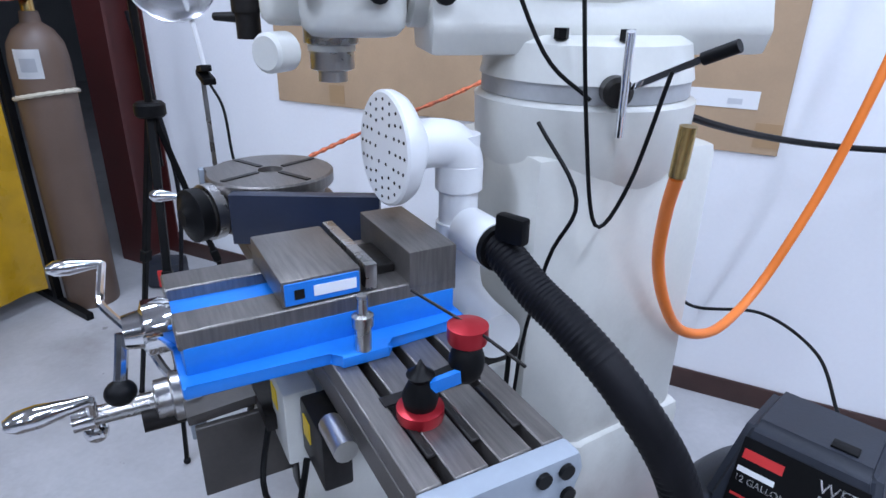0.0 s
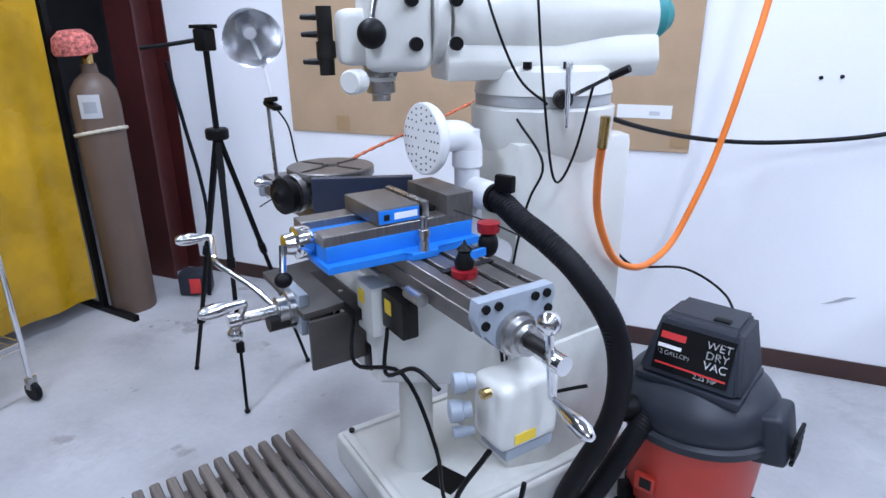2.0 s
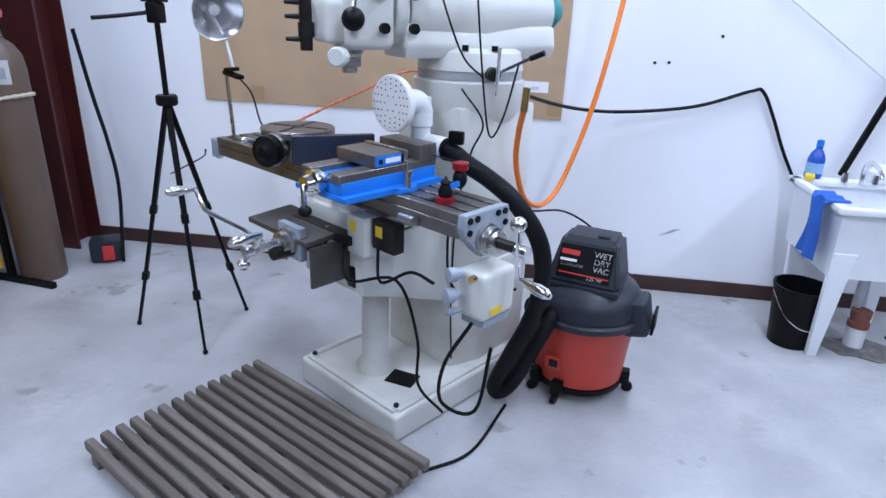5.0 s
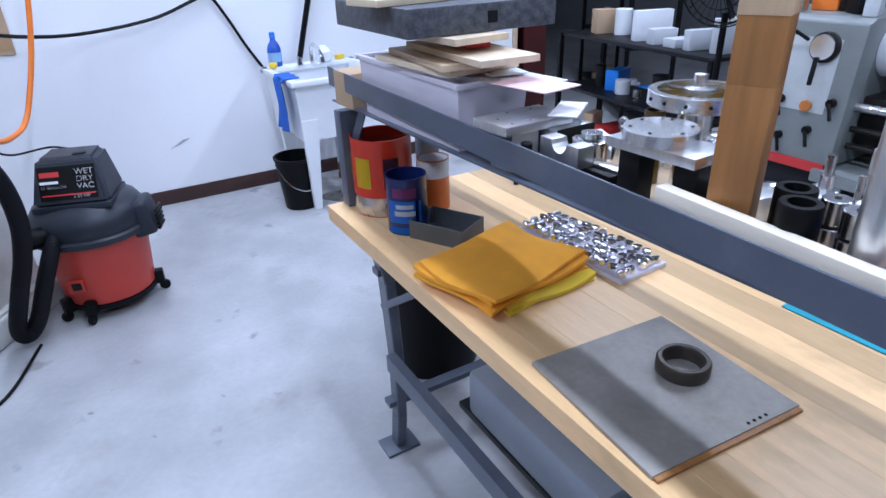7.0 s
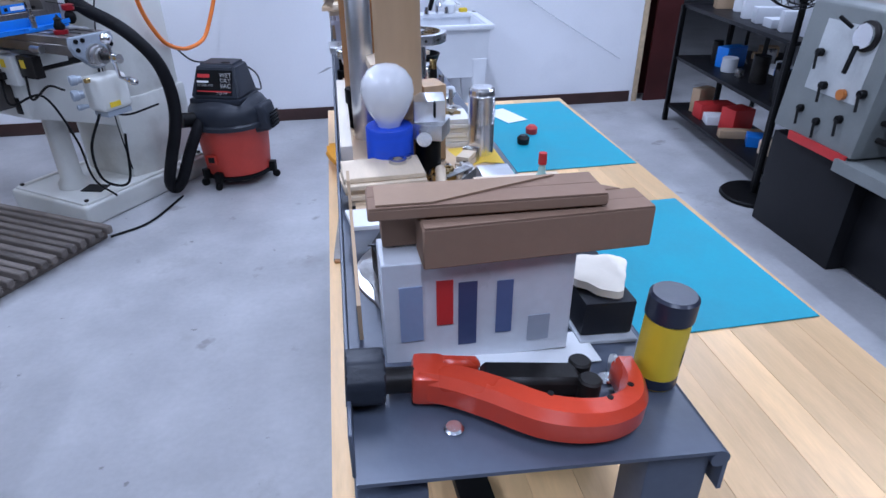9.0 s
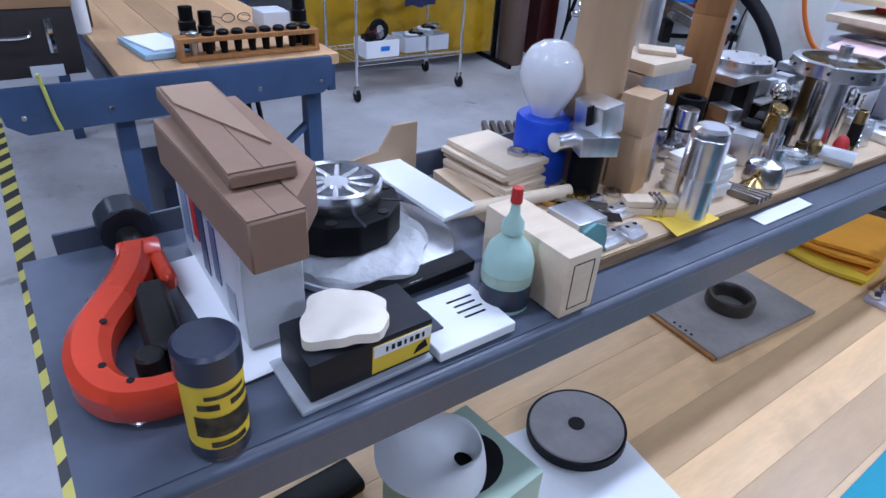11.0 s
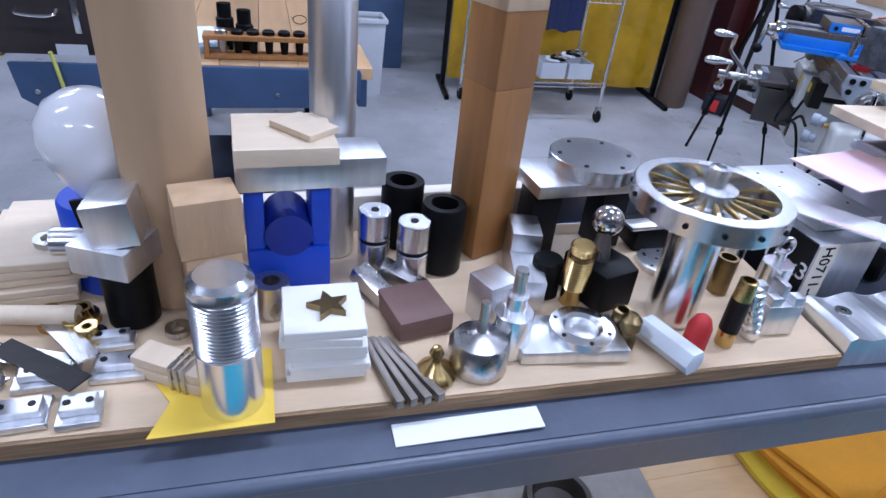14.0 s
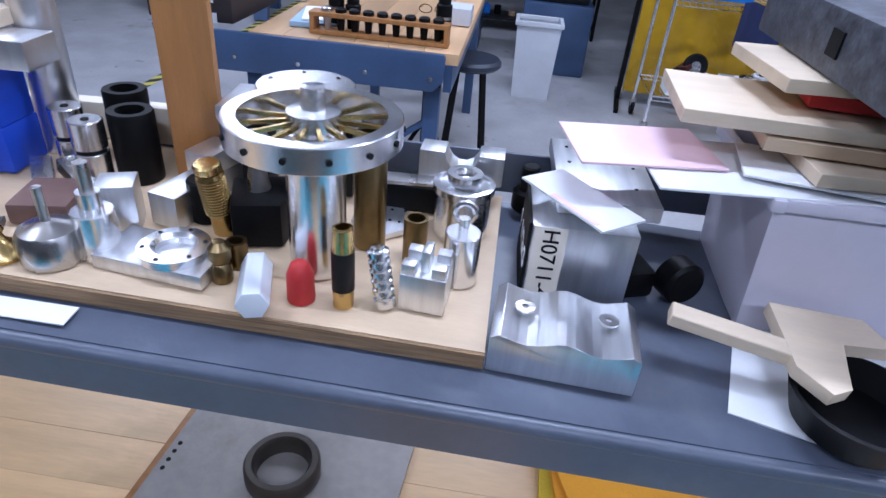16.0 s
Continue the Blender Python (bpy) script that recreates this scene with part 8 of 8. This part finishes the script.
# ---- lathe and racks beyond the bench ----
def metal_lathe():
    root = thing("metal_lathe", "grey engine lathe on a black cabinet base", "lathe", pose(2.42, 0, 0))
    part("head_cabinet", box(B(), (0.55, 0.62, 0.53), (0.30, -2.70, 0), bev=0.01), LATHEBLACK, root, "black base cabinet")
    part("tail_cabinet", box(B(), (0.5, 0.5, 0.53), (0.30, -4.55, 0), bev=0.01), LATHEBLACK, root)
    part("base_panel", box(B(), (0.03, 1.8, 0.50), (0.12, -3.7, 0.02), bev=0.004), LATHEBLACK, root)
    head = part("headstock", prism(B(), [(0.0, 0.57), (0.55, 0.57), (0.55, 1.22), (0.10, 1.22), (0.05, 1.20)], 0.56, (0, -2.40, 0), (90, 0, 0), bev=0.012), LATHEGREY, root, "grey headstock with a control panel")
    part("red_strip", box(B(), (0.012, 0.40, 0.045), (-0.004, -2.74, 0.535), bev=0.002), REDMAT, head, "dull red warning strip")
    part("panel", box(B(), (0.006, 0.34, 0.33), (0.018, -2.70, 0.80), rot=(0, 5, 0), bev=0.002), mat("pale_panel", (0.48, 0.50, 0.50), 0.4), head)
    part("dial_rim", cyl(B(), 0.068, 0.022, (0.045, -2.80, 1.09), (0, -85, 0), 32, bev=0.004), DARKIRON, head)
    part("round_gauge", cyl(B(), 0.056, 0.02, (0.026, -2.80, 1.092), (0, -85, 0), 32, bev=0.003), CHROME, head, "round shiny disc on the headstock")
    part("dial_lever", strut(B(), (0.0, -2.79, 1.05), (-0.03, -2.80, 0.93), 0.02, 0.018, 0.004), BLACKP, head)
    part("dial_lever", strut(B(), (0.0, -2.74, 1.12), (-0.03, -2.68, 1.16), 0.016, 0.016, 0.003), BLACKP, head)
    for y, z in ((-2.58, 0.98), (-2.56, 0.70), (-2.69, 0.67), (-2.82, 0.72), (-2.66, 0.84), (-2.90, 0.86)):
        kn = part("selector", cyl(B(), 0.02, 0.03, (0.02, y, z), (0, -90, 0), 16, bev=0.003), BLACKP, head)
        part("selector_lever", strut(B(), (-0.01, y, z), (-0.03, y - 0.03, z - 0.07), 0.012), BLACKP, kn)
    part("warning_knob", cyl(B(), 0.025, 0.02, (0.012, -2.79, 0.83), (0, -90, 0), 18), mat("orange_knob", (0.5, 0.16, 0.03), 0.4), head)
    part("chuck_plate", cyl(B(), 0.125, 0.05, (0.28, -2.96, 1.08), (90, 0, 0), 36, bev=0.005), TROWGREY, root)
    ch = part("chuck", rev(B(), [(0, 0), (0.115, 0), (0.12, 0.01), (0.12, 0.10), (0.10, 0.12), (0.04, 0.12), (0.035, 0.06), (0, 0.06)], (0.28, -3.01, 1.08), (90, 0, 0), 36), DARKIRON, root, "dark three-jaw chuck")
    for a in (90, 210, 330):
        part("jaw", box(B(), (0.05, 0.09, 0.03), (0.28 + 0.07 * math.cos(radians(a)), -3.15, 1.065 + 0.07 * math.sin(radians(a))), bev=0.004), DARKIRON, ch)
    part("bed", box(B(), (0.28, 2.0, 0.22), (0.30, -3.9, 0.66), bev=0.01), DARKIRON, root)
    part("splash_back", box(B(), (0.02, 2.2, 0.62), (0.62, -3.95, 0.60), bev=0.004), mat("oily_grey_enamel", (0.075, 0.08, 0.078), 0.45, vary=0.25, scale=4), root)
    part("chip_tray", box(B(), (0.62, 2.1, 0.06), (0.28, -3.95, 0.50), bev=0.006), LATHEGREY, root, "grey chip tray edge")
    for z, r in ((0.84, 0.02), (0.74, 0.014), (0.66, 0.014)):
        part("feed_rod", cyl(B(), r, 1.9, (0.11, -2.95, z), (90, 0, 0), 14), STEEL if z > 0.8 else DARKIRON, root)
    car = part("carriage", box(B(), (0.36, 0.34, 0.10), (0.26, -3.62, 0.86), bev=0.02), DARKIRON, root)
    part("apron", box(B(), (0.06, 0.32, 0.24), (0.08, -3.62, 0.62), bev=0.015), LATHEBLACK, car)
    part("hand_wheel", rev(B(), [(0.06, 0), (0.075, 0), (0.075, 0.015), (0.06, 0.015), (0.06, 0)], (0.04, -3.54, 0.72), (0, -90, 0), 28), CHROME, car)
    part("tool_post", box(B(), (0.09, 0.09, 0.10), (0.24, -3.45, 0.96), bev=0.01), DARKIRON, car)
    part("cross_slide", cyl(B(), 0.03, 0.12, (0.10, -3.6, 0.90), (0, -90, 0), 20), DARKIRON, car)
    part("tailstock", box(B(), (0.2, 0.25, 0.30), (0.30, -4.5, 0.88), bev=0.04), LATHEGREY, root)
    for k in range(6):
        part("head_clutter", box(B(), (0.1, random.uniform(0.05, 0.14), random.uniform(0.04, 0.12)), (random.uniform(0.15, 0.4), -2.45 - 0.09 * k, 1.22), rot=(0, 0, random.uniform(0, 60)), bev=0.01), (BLACKP, STEEL, ORANGE, DARKIRON, BLACKP, TROWGREY)[k], root)


metal_lathe()


def pedestal_fan():
    root = thing("pedestal_fan", "black pedestal fan standing beyond the bench", "fan", pose(2.62, -2.14, 0))
    part("base", cyl(B(), 0.2, 0.03, seg=32, bev=0.01), BLACKP, root)
    part("pole", cyl(B(), 0.018, 1.15, (0, 0, 0.03), seg=14), BLACKP, root)
    part("motor", cyl(B(), 0.07, 0.14, (0.10, 0.03, 1.33), (0, -90, 18), 24, bev=0.02), BLACKP, root)
    bm = B()
    d = Vector((-0.9, -0.4, 0)).normalized()
    side = Vector((-d.y, d.x, 0))
    up = Vector((0, 0, 1))
    c = Vector((-0.08, -0.03, 1.33))
    bm.free()
    for off, rr in ((0.06, 0.20), (0.0, 0.215), (-0.06, 0.20), (0.075, 0.12), (0.08, 0.06)):
        part("cage_ring", sweep(B(), [c + d * off + side * rr * math.cos(a) + up * rr * math.sin(a) for a in (2 * math.pi * k / 24 for k in range(25))], 0.004, 6, 1), BLACKP, root)
    for k in range(30):
        a = 2 * math.pi * k / 30
        part("cage_wire", sweep(B(), [c + d * 0.08, c + d * 0.075 + (side * math.cos(a) + up * math.sin(a)) * 0.12, c + (side * math.cos(a) + up * math.sin(a)) * 0.215, c - d * 0.06 + (side * math.cos(a) + up * math.sin(a)) * 0.2], 0.002, 5, 2), BLACKP, root)
    for k in range(4):
        a = radians(90 * k + 20)
        q = (side * math.cos(a) + up * math.sin(a))
        part("blade", strut(B(), c + q * 0.03, c + q * 0.18, 0.10, 0.006), BLACKP, root)


pedestal_fan()


def tool_rack(name, x, y, rz, w, hh, shelves, label, seed):
    rnd = random.Random(seed)
    root = thing(name, label, "shelving", pose(x, y, 0, 0, 0, rz), "black shelving")
    d = 0.42
    for px in (-w / 2, w / 2):
        for py in (-d / 2, d / 2):
            part("post", box(B(), (0.035, 0.035, hh), (px, py, 0), bev=0.002), BLACKP, root)
    for k in range(shelves):
        z = 0.12 + k * (hh - 0.14) / (shelves - 1)
        part("shelf_board", box(B(), (w, d, 0.025), (0, 0, z), bev=0.002), LATHEBLACK, root)
    for k in range(shelves):
        z = 0.1455 + k * (hh - 0.14) / (shelves - 1)
        n = int(w / 0.17)
        for j in range(n):
            sx, sy, sz = rnd.uniform(0.06, 0.15), rnd.uniform(0.1, 0.3), rnd.uniform(0.05, 0.2)
            mt = rnd.choice((CARD, BLACKP, WHITEPL, STEEL, DARKIRON, TROWGREY, REDMAT, LIGHTWOOD, BLUEPAINT))
            m = pose(x, y, 0, 0, 0, rz) @ pose(-w / 2 + 0.12 + j * (w - 0.2) / n, rnd.uniform(-0.05, 0.05), z, 0, 0, rnd.uniform(-25, 25))
            if rnd.random() < 0.4:
                o = solid("storage_can", cyl(B(), sx * 0.45, sz, seg=16, bev=0.004), mt, "small can standing on the black shelving", "can", m, "things on the shelving")
            else:
                o = solid("storage_box", box(B(), (sx, sy, sz), bev=0.004), mt, "small box standing on the black shelving", "box", m, "things on the shelving")
    return root


tool_rack("tool_shelving", 2.95, -1.35, 84, 1.5, 0.92, 3, "black steel shelving crowded with tools", 3)
tool_rack("tool_shelving", 4.4, 0.3, 60, 1.8, 1.75, 4, "tall black steel shelving full of boxes", 5)
tool_rack("tool_shelving", 4.9, -2.2, 90, 2.4, 1.85, 4, "tall black steel shelving full of boxes", 7)
tool_rack("tool_shelving", 4.9, -5.0, 90, 2.4, 1.85, 4, "tall black steel shelving full of boxes", 9)
tool_rack("tool_shelving", -6.6, -3.9, 90, 2.2, 1.7, 4, "tall black steel shelving full of boxes", 11)
